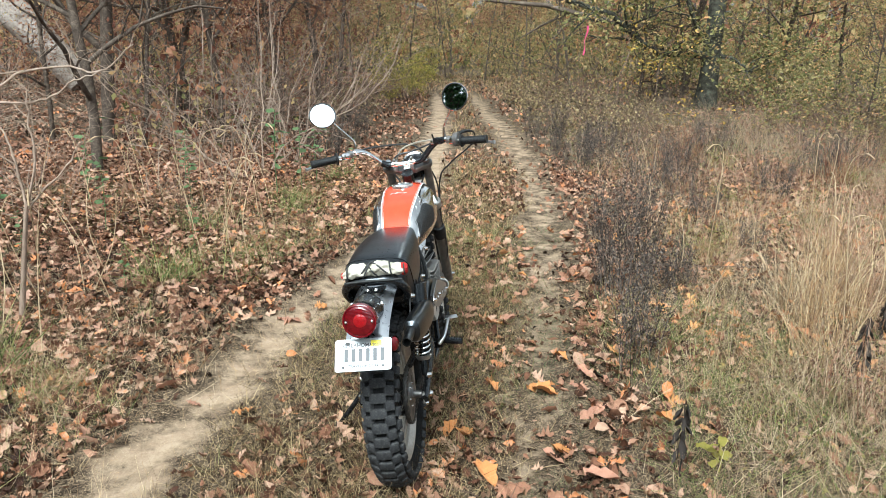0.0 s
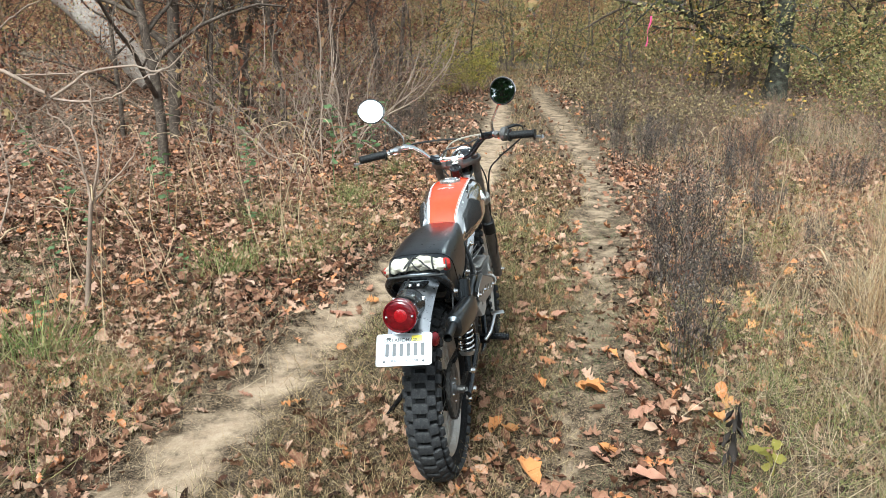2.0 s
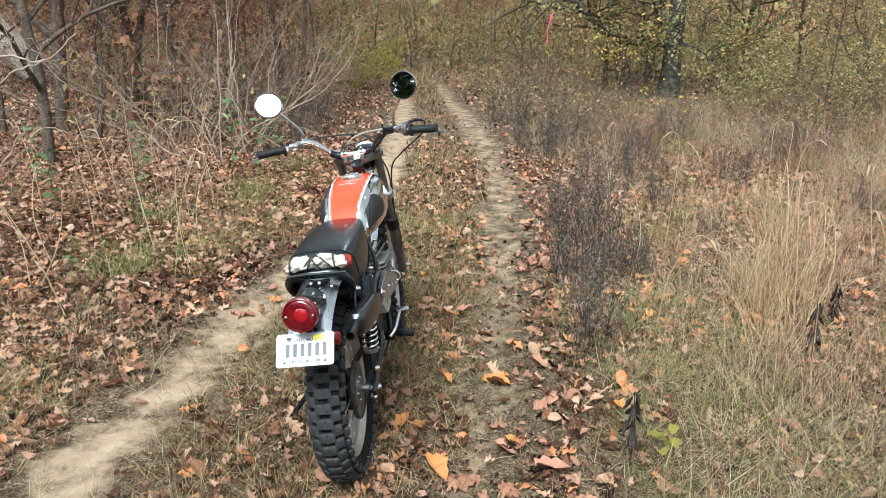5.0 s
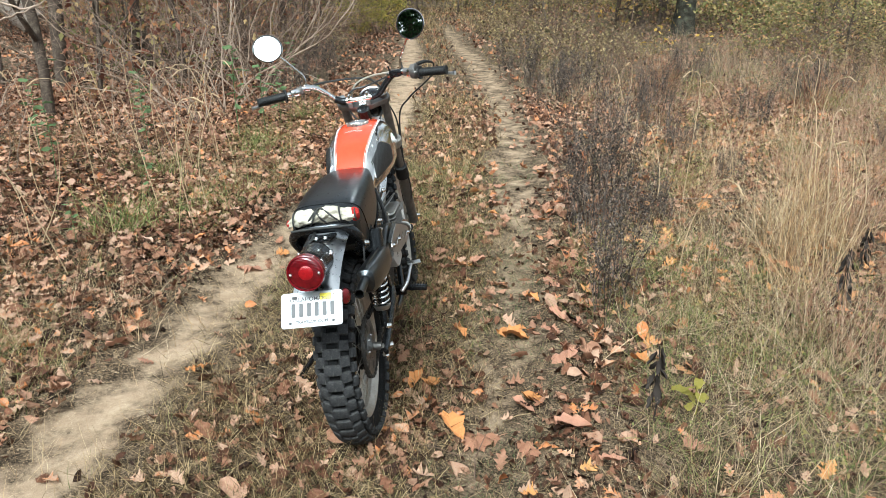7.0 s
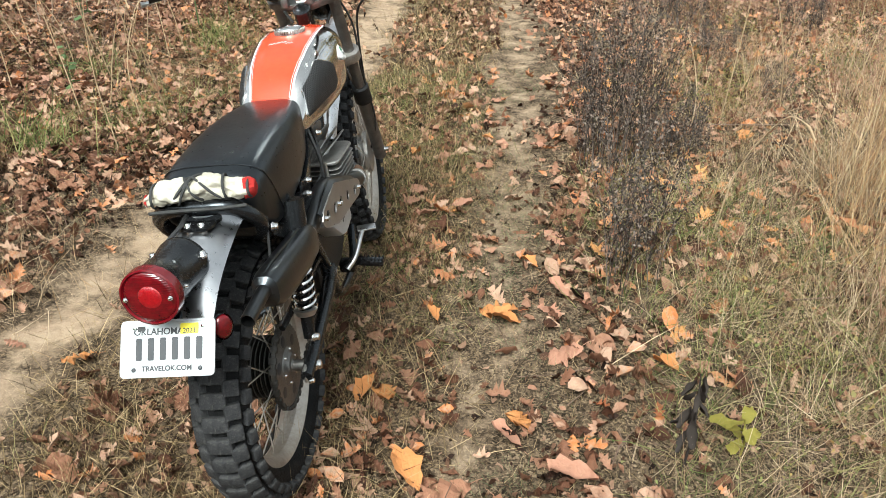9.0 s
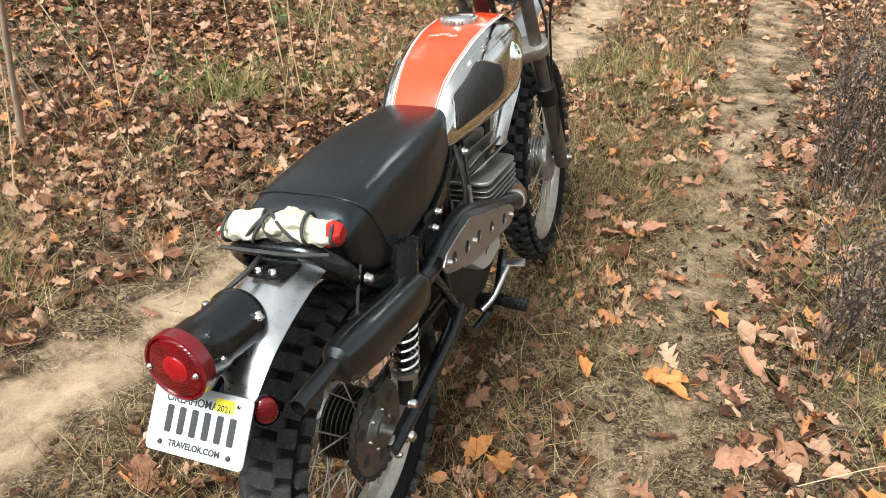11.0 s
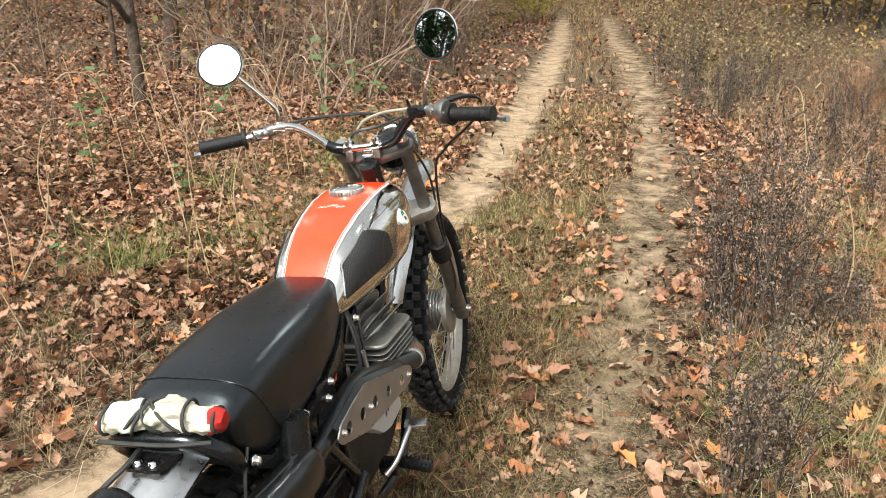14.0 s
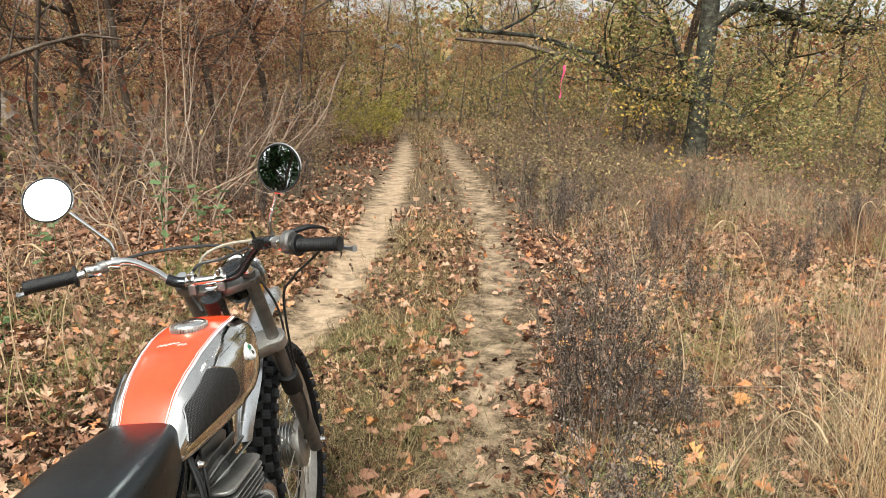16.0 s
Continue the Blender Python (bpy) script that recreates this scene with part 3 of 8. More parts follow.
def wheel(name, axle, radius, width, rim_r, knobs, rows_, knob_h, hub, label, m=Matrix()):
    at_ = m @ Matrix.Translation(axle)
    w_ = part(name, lathe(hub, "x", seg=40), M_CASTALU if "front" in name else M_FORKALU, bike, label)
    w_.matrix_basis = at_
    carcass, blocks = tyre(radius, width, rim_r, knobs, rows_, knob_h, axle)
    part("tyre", carcass, M_RUBBER, w_, "black knobbly tyre")
    shapes = {}
    for row, size, q in blocks:
        if row not in shapes:
            shapes[row] = mesh_np("tread_block", block((0, 0, 0), size, 0.0025), M_TREAD)
        like("tread_block", shapes[row], q, w_)
    rw = width * 0.27
    part("rim", lathe([(rim_r - 0.016, -rw * 0.5), (rim_r - 0.004, -rw), (rim_r + 0.006, -rw - 0.006), (rim_r + 0.012, -rw - 0.004), (rim_r + 0.010, -rw), (rim_r + 0.002, -rw * 0.8),
                       (rim_r + 0.002, rw * 0.8), (rim_r + 0.010, rw), (rim_r + 0.012, rw + 0.004), (rim_r + 0.006, rw + 0.006), (rim_r - 0.004, rw), (rim_r - 0.016, rw * 0.5), (rim_r - 0.016, -rw * 0.5)], "x", seg=72), M_RIM, w_, "dusty steel rim")
    hr = hub[len(hub) // 2][0]
    sp = None
    for k in range(36):
        side, way = (1 if k % 2 else -1), (1 if (k // 2) % 2 else -1)
        a = 2 * math.pi * k / 36
        if sp is None:
            sp = {}
        key = (side, way)
        if key not in sp:
            b0 = way * 0.75
            sp[key] = mesh_np("spoke", pipe([(side * 0.045, hr * 0.9 * math.sin(b0), hr * 0.9 * math.cos(b0)), (side * 0.004, 0, rim_r - 0.012)], 0.0019, 5, 0, False), M_RIM, True)
        like("spoke", sp[key], Matrix.Rotation(a, 4, "X"), w_)
    return w_


REAR_ROWS = [(-0.98, 0.20, 0.030, -1.15, 0.25), (-0.62, 0.30, 0.033, -0.55, 0.75), (-0.2, 0.30, 0.033, -0.12, 0.25), (0.2, 0.30, 0.033, 0.12, 0.25), (0.62, 0.30, 0.033, 0.55, 0.75), (0.98, 0.20, 0.030, 1.15, 0.25)]
AXR, AXF = (0, 0.0, 0.315), (0, 1.275, 0.342)
rear = wheel("rear_wheel", AXR, 0.318, 0.108, 0.228, 40, REAR_ROWS, 0.012,
             [(0.0, -0.085), (0.014, -0.085), (0.014, -0.065), (0.075, -0.058), (0.08, -0.05), (0.08, -0.035), (0.045, -0.03), (0.045, 0.03), (0.06, 0.034), (0.06, 0.046), (0.03, 0.05), (0.014, 0.07), (0.014, 0.1), (0.0, 0.1)], "spoked rear wheel with a worn alloy hub")
teeth = []
for k in range(96):
    a = 2 * math.pi * k / 96
    r = 0.102 if k % 2 else 0.095
    teeth.append((r * math.cos(a), r * math.sin(a)))
part("sprocket", slab(np.array(teeth), "x", 0.050, 0.055), M_FORKALU, rear, "dark oily rear sprocket")
part("sprocket_carrier", lathe([(0.0, 0.066), (0.028, 0.066), (0.034, 0.060), (0.044, 0.0575), (0.046, 0.055)], "x", seg=36), M_FORKALU, rear)
# Black discs laid on the sprocket face stand in for its shaded holes.
for k in range(6):
    a = 2 * math.pi * (k + 0.5) / 6
    part("sprocket_hole_shade", lathe([(0.0, 0.0556), (0.0125, 0.0556), (0.014, 0.0552)], "x", (0, 0.068 * math.cos(a), 0.068 * math.sin(a)), 18), M_INK_HOLE, rear)
for k in range(7):
    part("drum_fin", lathe([(0.046, 0.0), (0.075, 0.001), (0.075, 0.004), (0.046, 0.005)], "x", (-0.036 + 0.011 * k, 0, 0), 36), M_GRIME_SHADE, rear)
for k in range(6):
    a = 2 * math.pi * k / 6
    bolt(0.040 * math.cos(a), 0.040 * math.sin(a), 0.0585, rear, 0.6)
part("brake_plate", lathe([(0.0, -0.078), (0.03, -0.078), (0.07, -0.068), (0.074, -0.06)], "x", seg=36), M_CASTALU, rear)

# Chain: links round both sprockets.
SP_F, RF, RR = np.array((0.40, 0.335)), 0.035, 0.101
c_r = np.array((0.0, 0.315))
path = []
up = math.atan2(*(SP_F - c_r)[::-1])
for a in np.linspace(up + math.pi / 2 - 0.17, up + 3 * math.pi / 2 + 0.17, 46):
    path.append(c_r + RR * np.array((math.cos(a), math.sin(a))))
for a in np.linspace(up - math.pi / 2, up + math.pi / 2, 9):
    path.append(SP_F + RF * np.array((math.cos(a), math.sin(a))))
path = np.array(path + path[:1])
dist = np.concatenate([[0], np.cumsum(np.linalg.norm(np.diff(path, axis=0), axis=1))])
s = np.arange(0, dist[-1], 0.0127)
cy, cz = np.interp(s, dist, path[:, 0]), np.interp(s, dist, path[:, 1])
ch = []
for k in range(len(s)):
    y0, z0, y1, z1 = cy[k], cz[k], cy[(k + 1) % len(s)], cz[(k + 1) % len(s)]
    a = math.atan2(z1 - z0, y1 - y0)
    ch += block((0.0525, (y0 + y1) / 2, (z0 + z1) / 2), (0.017 if k % 2 else 0.011, 0.0145, 0.010), 0.002, Matrix.Rotation(a, 4, "X"))
part("chain", ch, M_GRIME_SHADE, bike, "oily drive chain")

M_VINYL.node_tree.nodes["Principled BSDF"].inputs["Specular IOR Level"].default_value = 0.55
for m_ in (M_VINYL, M_BLACK, M_SATIN):
    m_.node_tree.nodes["Principled BSDF"].inputs["Specular Tint"].default_value = (0.80, 0.91, 1.0, 1)
for m_ in (M_BLACK, M_GRIP):
    m_.node_tree.nodes["Principled BSDF"].inputs["Specular IOR Level"].default_value = 0.32

# Steering: everything in front turns a little to the left about the raked head.
RAKE = radians(28)
AXIS = Vector((0, -math.sin(RAKE), math.cos(RAKE)))
HEAD = Vector((0, 0.885, 0.98))
STEER = Matrix.Translation((0, 0.03, 0)) @ Matrix.Translation(HEAD) @ Matrix.Rotation(radians(5), 4, AXIS) @ Matrix.Translation(-HEAD)


def fpart(name, chunks, material, parent=None, label="", smooth=True):
    return part(name, turned(chunks, STEER), material, parent or bike, label, smooth)


def fork(u, x, ahead=0.0):
    """A point u metres up the fork from the axle's height, x to the side."""
    return np.array((x, AXF[1] - u * math.sin(RAKE) + ahead * math.cos(RAKE), AXF[2] + u * math.cos(RAKE) + ahead * math.sin(RAKE)))


FRONT_ROWS = [(-0.96, 0.22, 0.028, -1.1, 0.25), (-0.5, 0.30, 0.028, -0.45, 0.75), (0.0, 0.34, 0.028, 0, 0.25), (0.5, 0.30, 0.028, 0.45, 0.75), (0.96, 0.22, 0.028, 1.1, 0.25)]
front = wheel("front_wheel", AXF, 0.342, 0.088, 0.268, 42, FRONT_ROWS, 0.011,
              [(0.0, -0.08), (0.012, -0.08), (0.012, -0.05), (0.062, -0.044), (0.066, -0.036), (0.06, -0.03), (0.06, 0.03), (0.078, 0.034), (0.08, 0.04), (0.078, 0.052), (0.06, 0.056), (0.012, 0.06), (0.012, 0.08), (0.0, 0.08)], "spoked front wheel with a polished drum hub", STEER)
for k in range(5):
    part("hub_fin", lathe([(0.06, 0.0), (0.073, 0.001), (0.073, 0.0035), (0.06, 0.0045)], "x", (-0.026 + k * 0.011, 0, 0), 40), M_ALU, front)
for side in (-1, 1):
    x = side * 0.086
    leg = fpart("fork_leg", pipe([fork(-0.03, x), fork(0.0, x), fork(0.28, x)], [0.016, 0.023, 0.023, 0.0235, 0.0235], 18, 4), M_FORKALU, None, "dusty alloy fork slider")
    fpart("dust_boot", pipe([fork(0.27, x), fork(0.275, x), fork(0.34, x), fork(0.345, x)], [0.02, 0.031, 0.03, 0.022], 18, 0), M_GRIP, leg)
    fpart("fork_tube", pipe([fork(0.33, x), fork(0.76, x)], 0.0185, 18, 0), M_FORKALU, leg)
    fpart("fork_cap", pipe([fork(0.755, x), fork(0.775, x)], [0.018, 0.015], 6, 0), M_CHROME, leg)
    lugb = like("axle_nut", BOLT, STEER @ Matrix.Translation(fork(0.0, x + side * 0.026)) @ Matrix.Scale(1.5, 4) @ (Matrix.Rotation(math.pi, 4, "Z") if side < 0 else Matrix()), leg)


def clamp(u, half, deep, thick, back):
    """A triple clamp: a waisted alloy plate across both fork tubes."""
    q = []
    for a in np.linspace(-math.pi / 2, math.pi / 2, 9):
        q.append((0.086 + half * math.cos(a), half * math.sin(a)))
    q += [(0.03, 0.022), (0.0, 0.012 + 0.0)]
    for a in np.linspace(math.pi / 2, 3 * math.pi / 2, 9):
        q.append((-0.086 + half * math.cos(a), half * math.sin(a)))
    q += [(-0.03, -back), (0.03, -back)]
    ch_ = slab(np.array(q), "z", -thick / 2, thick / 2, 0.003)
    m = Matrix.Translation(fork(u, 0)) @ Matrix.Rotation(RAKE, 4, "X")
    return turned(ch_, m)


fpart("upper_clamp", clamp(0.735, 0.028, 0, 0.024, 0.05), M_FORKALU, None, "cast alloy upper fork clamp")
fpart("lower_clamp", clamp(0.49, 0.034, 0, 0.038, 0.06), M_CASTALU, None, "cast alloy lower fork clamp")
fpart("steering_stem", pipe([fork(0.45, 0, -0.055), fork(0.735, 0, -0.055)], 0.019, 14, 0), M_GRIME_SHADE)
fpart("stem_nut", pipe([fork(0.745, 0, -0.05), fork(0.765, 0, -0.05)], 0.017, 6, 0), M_CHROME)
fpart("steering_lock", block(fork(0.70, 0, -0.083), (0.036, 0.022, 0.034), 0.007, Matrix.Rotation(RAKE, 4, "X")), M_CASTALU)

# Front fender: a curved alloy blade over the tyre.
sec = []
for a in np.linspace(radians(62), radians(152), 20):
    r = np.interp(a, [radians(62), radians(100), radians(196)], [0.535, 0.465, 0.405])
    cyy, czz = AXF[1] + r * math.cos(a), AXF[2] + r * math.sin(a)
    wd_ = np.interp(a, [radians(62), radians(75), radians(130), radians(160), radians(196)], [0.016, 0.040, 0.035, 0.022, 0.018])
    off = np.interp(a, [radians(130), radians(160)], [0.0, -0.03])
    row = []
    for u in np.linspace(-1, 1, 9):
        dr = -0.028 * abs(u) ** 2.2
        row.append((off + u * wd_, cyy + dr * math.cos(a), czz + dr * math.sin(a)))
    low = [(off + (q[0] - off) * 0.97, q[1] - 0.003 * math.cos(a), q[2] - 0.003 * math.sin(a)) for q in row[::-1]]
    sec.append(row + low)
fpart("front_fender", loft(sec), M_ALU, None, "polished alloy front fender")
for side in (-1, 1):
    fpart("fender_stay", pipe([fork(0.30, side * 0.075), (side * 0.05, 1.09, 0.735)], 0.004, 6, 0), M_CASTALU)

# Headlamp, amber reflector, gauge.
hl = fpart("headlamp", turned(lathe([(0.0, -0.055), (0.028, -0.050), (0.050, -0.034), (0.061, -0.005), (0.064, 0.03), (0.064, 0.045)], "y", seg=32), Matrix.Translation((0.026, 1.02, 0.962))), M_BLACK, None, "black headlamp shell")
fpart("headlamp_rim", turned(lathe([(0.063, 0.04), (0.069, 0.043), (0.069, 0.055), (0.060, 0.062)], "y", seg=32), Matrix.Translation((0.026, 1.02, 0.962))), M_CHROME, hl)
fpart("headlamp_lens", turned(lathe([(0.0, 0.072), (0.034, 0.07), (0.061, 0.06)], "y", seg=32), Matrix.Translation((0.026, 1.02, 0.962))), M_MIRROR, hl)
fpart("amber_reflector", turned(lathe([(0.0, 0.012), (0.016, 0.009), (0.018, 0.0), (0.018, -0.008)], "x", seg=20), Matrix.Translation(fork(0.66, 0.085, 0.03))), M_AMBER)

# Handlebar, grips and controls; the bar sits a little to one side in its clamps.
def barpart(name, chunks, material, parent=None, label="", smooth=True):
    return part(name, turned(chunks, STEER @ Matrix.Translation((-0.014, 0, 0))), material, parent or bike, label, smooth)


HALF_BAR = [(0.06, 0.885, 1.011), (0.092, 0.882, 1.022), (0.128, 0.868, 1.060), (0.165, 0.846, 1.091), (0.205, 0.822, 1.099), (0.2735, 0.780, 1.088), (0.370, 0.741, 1.085)]
bar = barpart("handlebar", pipe([(-x_, y_, z_) for x_, y_, z_ in HALF_BAR[::-1]] + HALF_BAR, 0.0112, 14), M_CHROME, None, "chromed high handlebar")
for side in (-1, 1):
    barpart("bar_riser", block((side * 0.038, 0.885, 0.993), (0.022, 0.030, 0.034), 0.006), M_FORKALU, bar)
    barpart("riser_cap", pipe([(side * 0.038 - 0.011, 0.885, 1.012), (side * 0.038 + 0.011, 0.885, 1.012)], 0.0175, 16, 0), M_CHROME, bar)
    for dy in (-0.013, 0.013):
        barpart("riser_bolt", pipe([(side * 0.038, 0.885 + dy, 1.020), (side * 0.038, 0.885 + dy, 1.034), (side * 0.038, 0.885 + dy, 1.036)], [0.0062, 0.0062, 0.0045], 8, 0), M_CHROME, bar)
    gr = barpart("grip", pipe([(side * 0.2735, 0.780, 1.088), (side * 0.281, 0.777, 1.088), (side * 0.378, 0.738, 1.085), (side * 0.385, 0.7355, 1.085)], [0.021, 0.0165, 0.0165, 0.019], 16, 0), M_GRIP, bar, "black ribbed rubber grip")
    for k in range(14):
        u = (k + 0.5) / 14
        c = np.array((side * (0.283 + 0.092 * u), 0.776 - 0.037 * u, 1.088 - 0.003 * u))
        barpart("grip_rib", pipe([c, c + np.array((side * 0.003, -0.0012, 0))], 0.0174, 14, 0), M_GRIP, gr)
    barpart("grip_flange", pipe([(side * 0.274, 0.7798, 1.088), (side * 0.281, 0.777, 1.088)], 0.027, 18, 0), M_GRIP, gr)
    lv = barpart("lever_perch", block((side * 0.243, 0.799, 1.092), (0.042, 0.036, 0.030), 0.008, Matrix.Rotation(-side * 0.5, 4, "Z")), M_CHROME, bar)
    barpart("perch_clamp", pipe([(side * 0.214, 0.817, 1.097), (side * 0.231, 0.807, 1.094)], 0.0165, 16, 0), M_FORKALU, lv)
    barpart("control_lever", pipe([(side * 0.238, 0.822, 1.090), (side * 0.288, 0.832, 1.083), (side * 0.345, 0.800, 1.074), (side * 0.402, 0.757, 1.066), (side * 0.416, 0.748, 1.066)], [0.006, 0.007, 0.006, 0.006, 0.009], 8), M_ALU, lv, "polished lever")
barpart("bar_sleeve", pipe([(-0.098, 0.880, 1.028), (-0.075, 0.884, 1.015), (-0.055, 0.885, 1.011)], 0.0150, 12), M_BLACK, bar)
barpart("bar_sleeve", pipe([(0.055, 0.885, 1.011), *HALF_BAR[:5]], 0.0138, 12), M_BLACK, bar)
barpart("wire_clip", block((0.15, 0.855, 1.090), (0.022, 0.03, 0.02), 0.006, Matrix.Rotation(-0.5, 4, "Z")), M_CHROME, bar)
barpart("throttle_housing", turned(lathe([(0.0, -0.014), (0.024, -0.014), (0.030, -0.010), (0.031, 0.006), (0.026, 0.011), (0.0, 0.011)], "x", seg=24), Matrix.Translation((0.256, 0.792, 1.095)) @ Matrix.Rotation(-0.45, 4, "Z")), M_FORKALU, bar, "dull alloy throttle housing")
barpart("cable_elbow", pipe([(0.258, 0.806, 1.116), (0.300, 0.808, 1.124), (0.332, 0.838, 1.112), (0.336, 0.872, 1.092)], [0.008, 0.007, 0.0035, 0.003], 8), M_GRIP, bar)
barpart("choke_lever", pipe([(0.155, 0.862, 1.09), (0.148, 0.86, 1.125)], 0.004, 6, 0), M_BLACK, bar)
barpart("switch_box", block((0.175, 0.843, 1.094), (0.045, 0.034, 0.030), 0.006, Matrix.Rotation(-0.5, 4, "Z")), M_BLACK, bar)
barpart("mirror_clamp", pipe([(-0.205, 0.822, 1.099), (-0.188, 0.832, 1.096)], 0.017, 16, 0), M_CHROME, bar)
for pts, r, mt, nm in (
    ([(-0.235, 0.83, 1.095), (-0.15, 0.905, 1.100), (0.0, 0.945, 1.088), (0.06, 0.95, 1.06), (0.09, 0.97, 0.99), (0.05, 0.95, 0.9)], 0.0042, M_CABLE, "clutch_cable"),
    ([(0.13, 0.875, 1.085), (0.03, 0.915, 1.055), (-0.04, 0.915, 1.045), (-0.075, 0.92, 0.99), (-0.04, 0.88, 0.93)], 0.0042, M_CABLE, "throttle_cable"),
    ([(0.14, 0.87, 1.10), (0.04, 0.91, 1.09), (-0.025, 0.92, 1.062), (-0.055, 0.935, 0.99), (-0.07, 0.95, 0.93)], 0.004, M_PALECABLE, "pale_cable"),
    ([(0.318, 0.825, 1.070), (0.265, 0.89, 1.025), (0.19, 0.97, 0.965), (0.13, 1.06, 0.88), (0.10, 1.16, 0.62), (0.095, 1.24, 0.45), (0.07, 1.25, 0.38)], 0.0038, M_CABLE, "brake_cable"),
    ([(0.06, 0.99, 1.03), (0.115, 1.03, 0.88), (0.105, 1.10, 0.70), (0.11, 1.17, 0.5), (0.06, 1.26, 0.36)], 0.0036, M_CABLE, "speedometer_cable"),
):
    fpart(nm, pipe(pts, r, 7, 8), mt)


# Mirrors, each on a bent chromed stalk.
def mirror(centre, az, el, arm, label):
    nrm = Vector((math.sin(az) * math.cos(el), -math.cos(az) * math.cos(el), math.sin(el)))
    inv = BIKE.to_3x3().inverted() @ nrm
    m = Matrix.Translation(centre) @ inv.to_track_quat("Z", "Y").to_matrix().to_4x4()
    ar = part("mirror_stalk", pipe(arm, [0.0075, 0.0055, 0.005, 0.005], 10), M_CHROME, bike, "chromed mirror stalk")
    part("mirror_nut", pipe([arm[0], tuple(np.array(arm[0]) + (0, 0, 0.022))], 0.009, 6, 0), M_CHROME, ar)
    sh = part("mirror_shell", turned(lathe([(0.0, -0.024), (0.03, -0.021), (0.052, -0.010), (0.0585, 0.0), (0.0595, 0.003), (0.0575, 0.005), (0.0555, 0.004)], "z", seg=48), m), M_CHROME, bike, label)
    part("mirror_gasket", turned(lathe([(0.0530, 0.0052), (0.0545, 0.0066), (0.0565, 0.0064), (0.0575, 0.005)], "z", seg=48), m), M_GRIP, sh)
    dome = [(r, 0.0045 + 0.0012 * (1 - (r / 0.0555) ** 2)) for r in np.linspace(0, 0.0555, 9)]
    part("mirror_glass", turned(lathe(dome, "z", seg=48), m), M_MIRROR, sh, "round mirror glass")


mirror((-0.326, 0.803, 1.266), radians(8), radians(29), [(-0.212, 0.844, 1.088), (-0.212, 0.842, 1.135), (-0.232, 0.835, 1.165), (-0.292, 0.815, 1.235)], "round chromed mirror facing the sky")
mirror((0.257, 0.801, 1.291), radians(-21), radians(7), [(0.187, 0.880, 1.105), (0.188, 0.875, 1.155), (0.205, 0.86, 1.19), (0.245, 0.822, 1.262)], "round chromed mirror facing the trees")

# Tank: chromed sides, an orange top panel with a white line, knee rubbers, badge and cap.
TY = [0.405, 0.415, 0.43, 0.455, 0.47, 0.485, 0.50, 0.55, 0.62, 0.70, 0.78, 0.85, 0.90, 0.925, 0.935]
TW = [0.066, 0.076, 0.083, 0.089, 0.093, 0.096, 0.100, 0.111, 0.122, 0.130, 0.130, 0.118, 0.095, 0.070, 0.04]
TT = [0.772, 0.790, 0.812, 0.836, 0.851, 0.864, 0.875, 0.899, 0.920, 0.934, 0.937, 0.930, 0.912, 0.885, 0.86]
TB = [0.748, 0.740, 0.735, 0.730, 0.728, 0.727, 0.726, 0.724, 0.724, 0.726, 0.730, 0.742, 0.765, 0.79, 0.81]


def tank_sec(y, grow_=0.0, n_=56):
    w_, t_, b_ = (np.interp(y, TY, q) for q in (TW, TT, TB))
    cz_, h_ = (t_ + b_) / 2, (t_ - b_) / 2
    a = np.arange(n_) * 2 * np.pi / n_
    c, s_ = np.cos(a), np.sin(a)
    e = np.where(s_ > 0, 0.72, 0.5)
    x_ = (w_ + grow_) * np.sign(c) * np.abs(c) ** 0.62
    z_ = cz_ + (h_ + grow_) * np.sign(s_) * np.abs(s_) ** e
    return np.stack([x_, np.full(n_, y), z_], 1)


def tank_side(y, z):
    """Half the tank's width at a height."""
    q = tank_sec(y, 0, 400)[:201]
    q = q[q[:, 0] > 0]
    o = np.argsort(q[:, 2])
    lower = tank_sec(y, 0, 400)[300:]
    q = np.concatenate([lower[np.argsort(lower[:, 2])], q[o]])
    return float(np.interp(z, q[:, 2], q[:, 0]))


ty = np.concatenate([np.linspace(0.405, 0.50, 12), np.linspace(0.515, 0.86, 18), np.linspace(0.875, 0.935, 9)])
tank = part("fuel_tank", loft([tank_sec(y) for y in ty]), M_CHROME, bike, "chromed fuel tank")


def top_strip(lo, hi, grow_, y0, y1, n_=30, m_=17):
    """A skin on top of the tank between two side lines; lo and hi give x for y."""
    rows_ = []
    for y in np.linspace(y0, y1, n_):
        s_ = tank_sec(y, 0, 400)[:201]
        row = []
        for x_ in np.linspace(lo(y), hi(y), m_):
            k = np.argmin(np.abs(s_[:, 0] - x_))
            z_ = float(np.interp(x_, s_[::-1, 0], s_[::-1, 2]))
            row.append((x_, y, z_ + grow_))
        rows_.append(row)
    return loft(rows_, closed=False, ends=False)


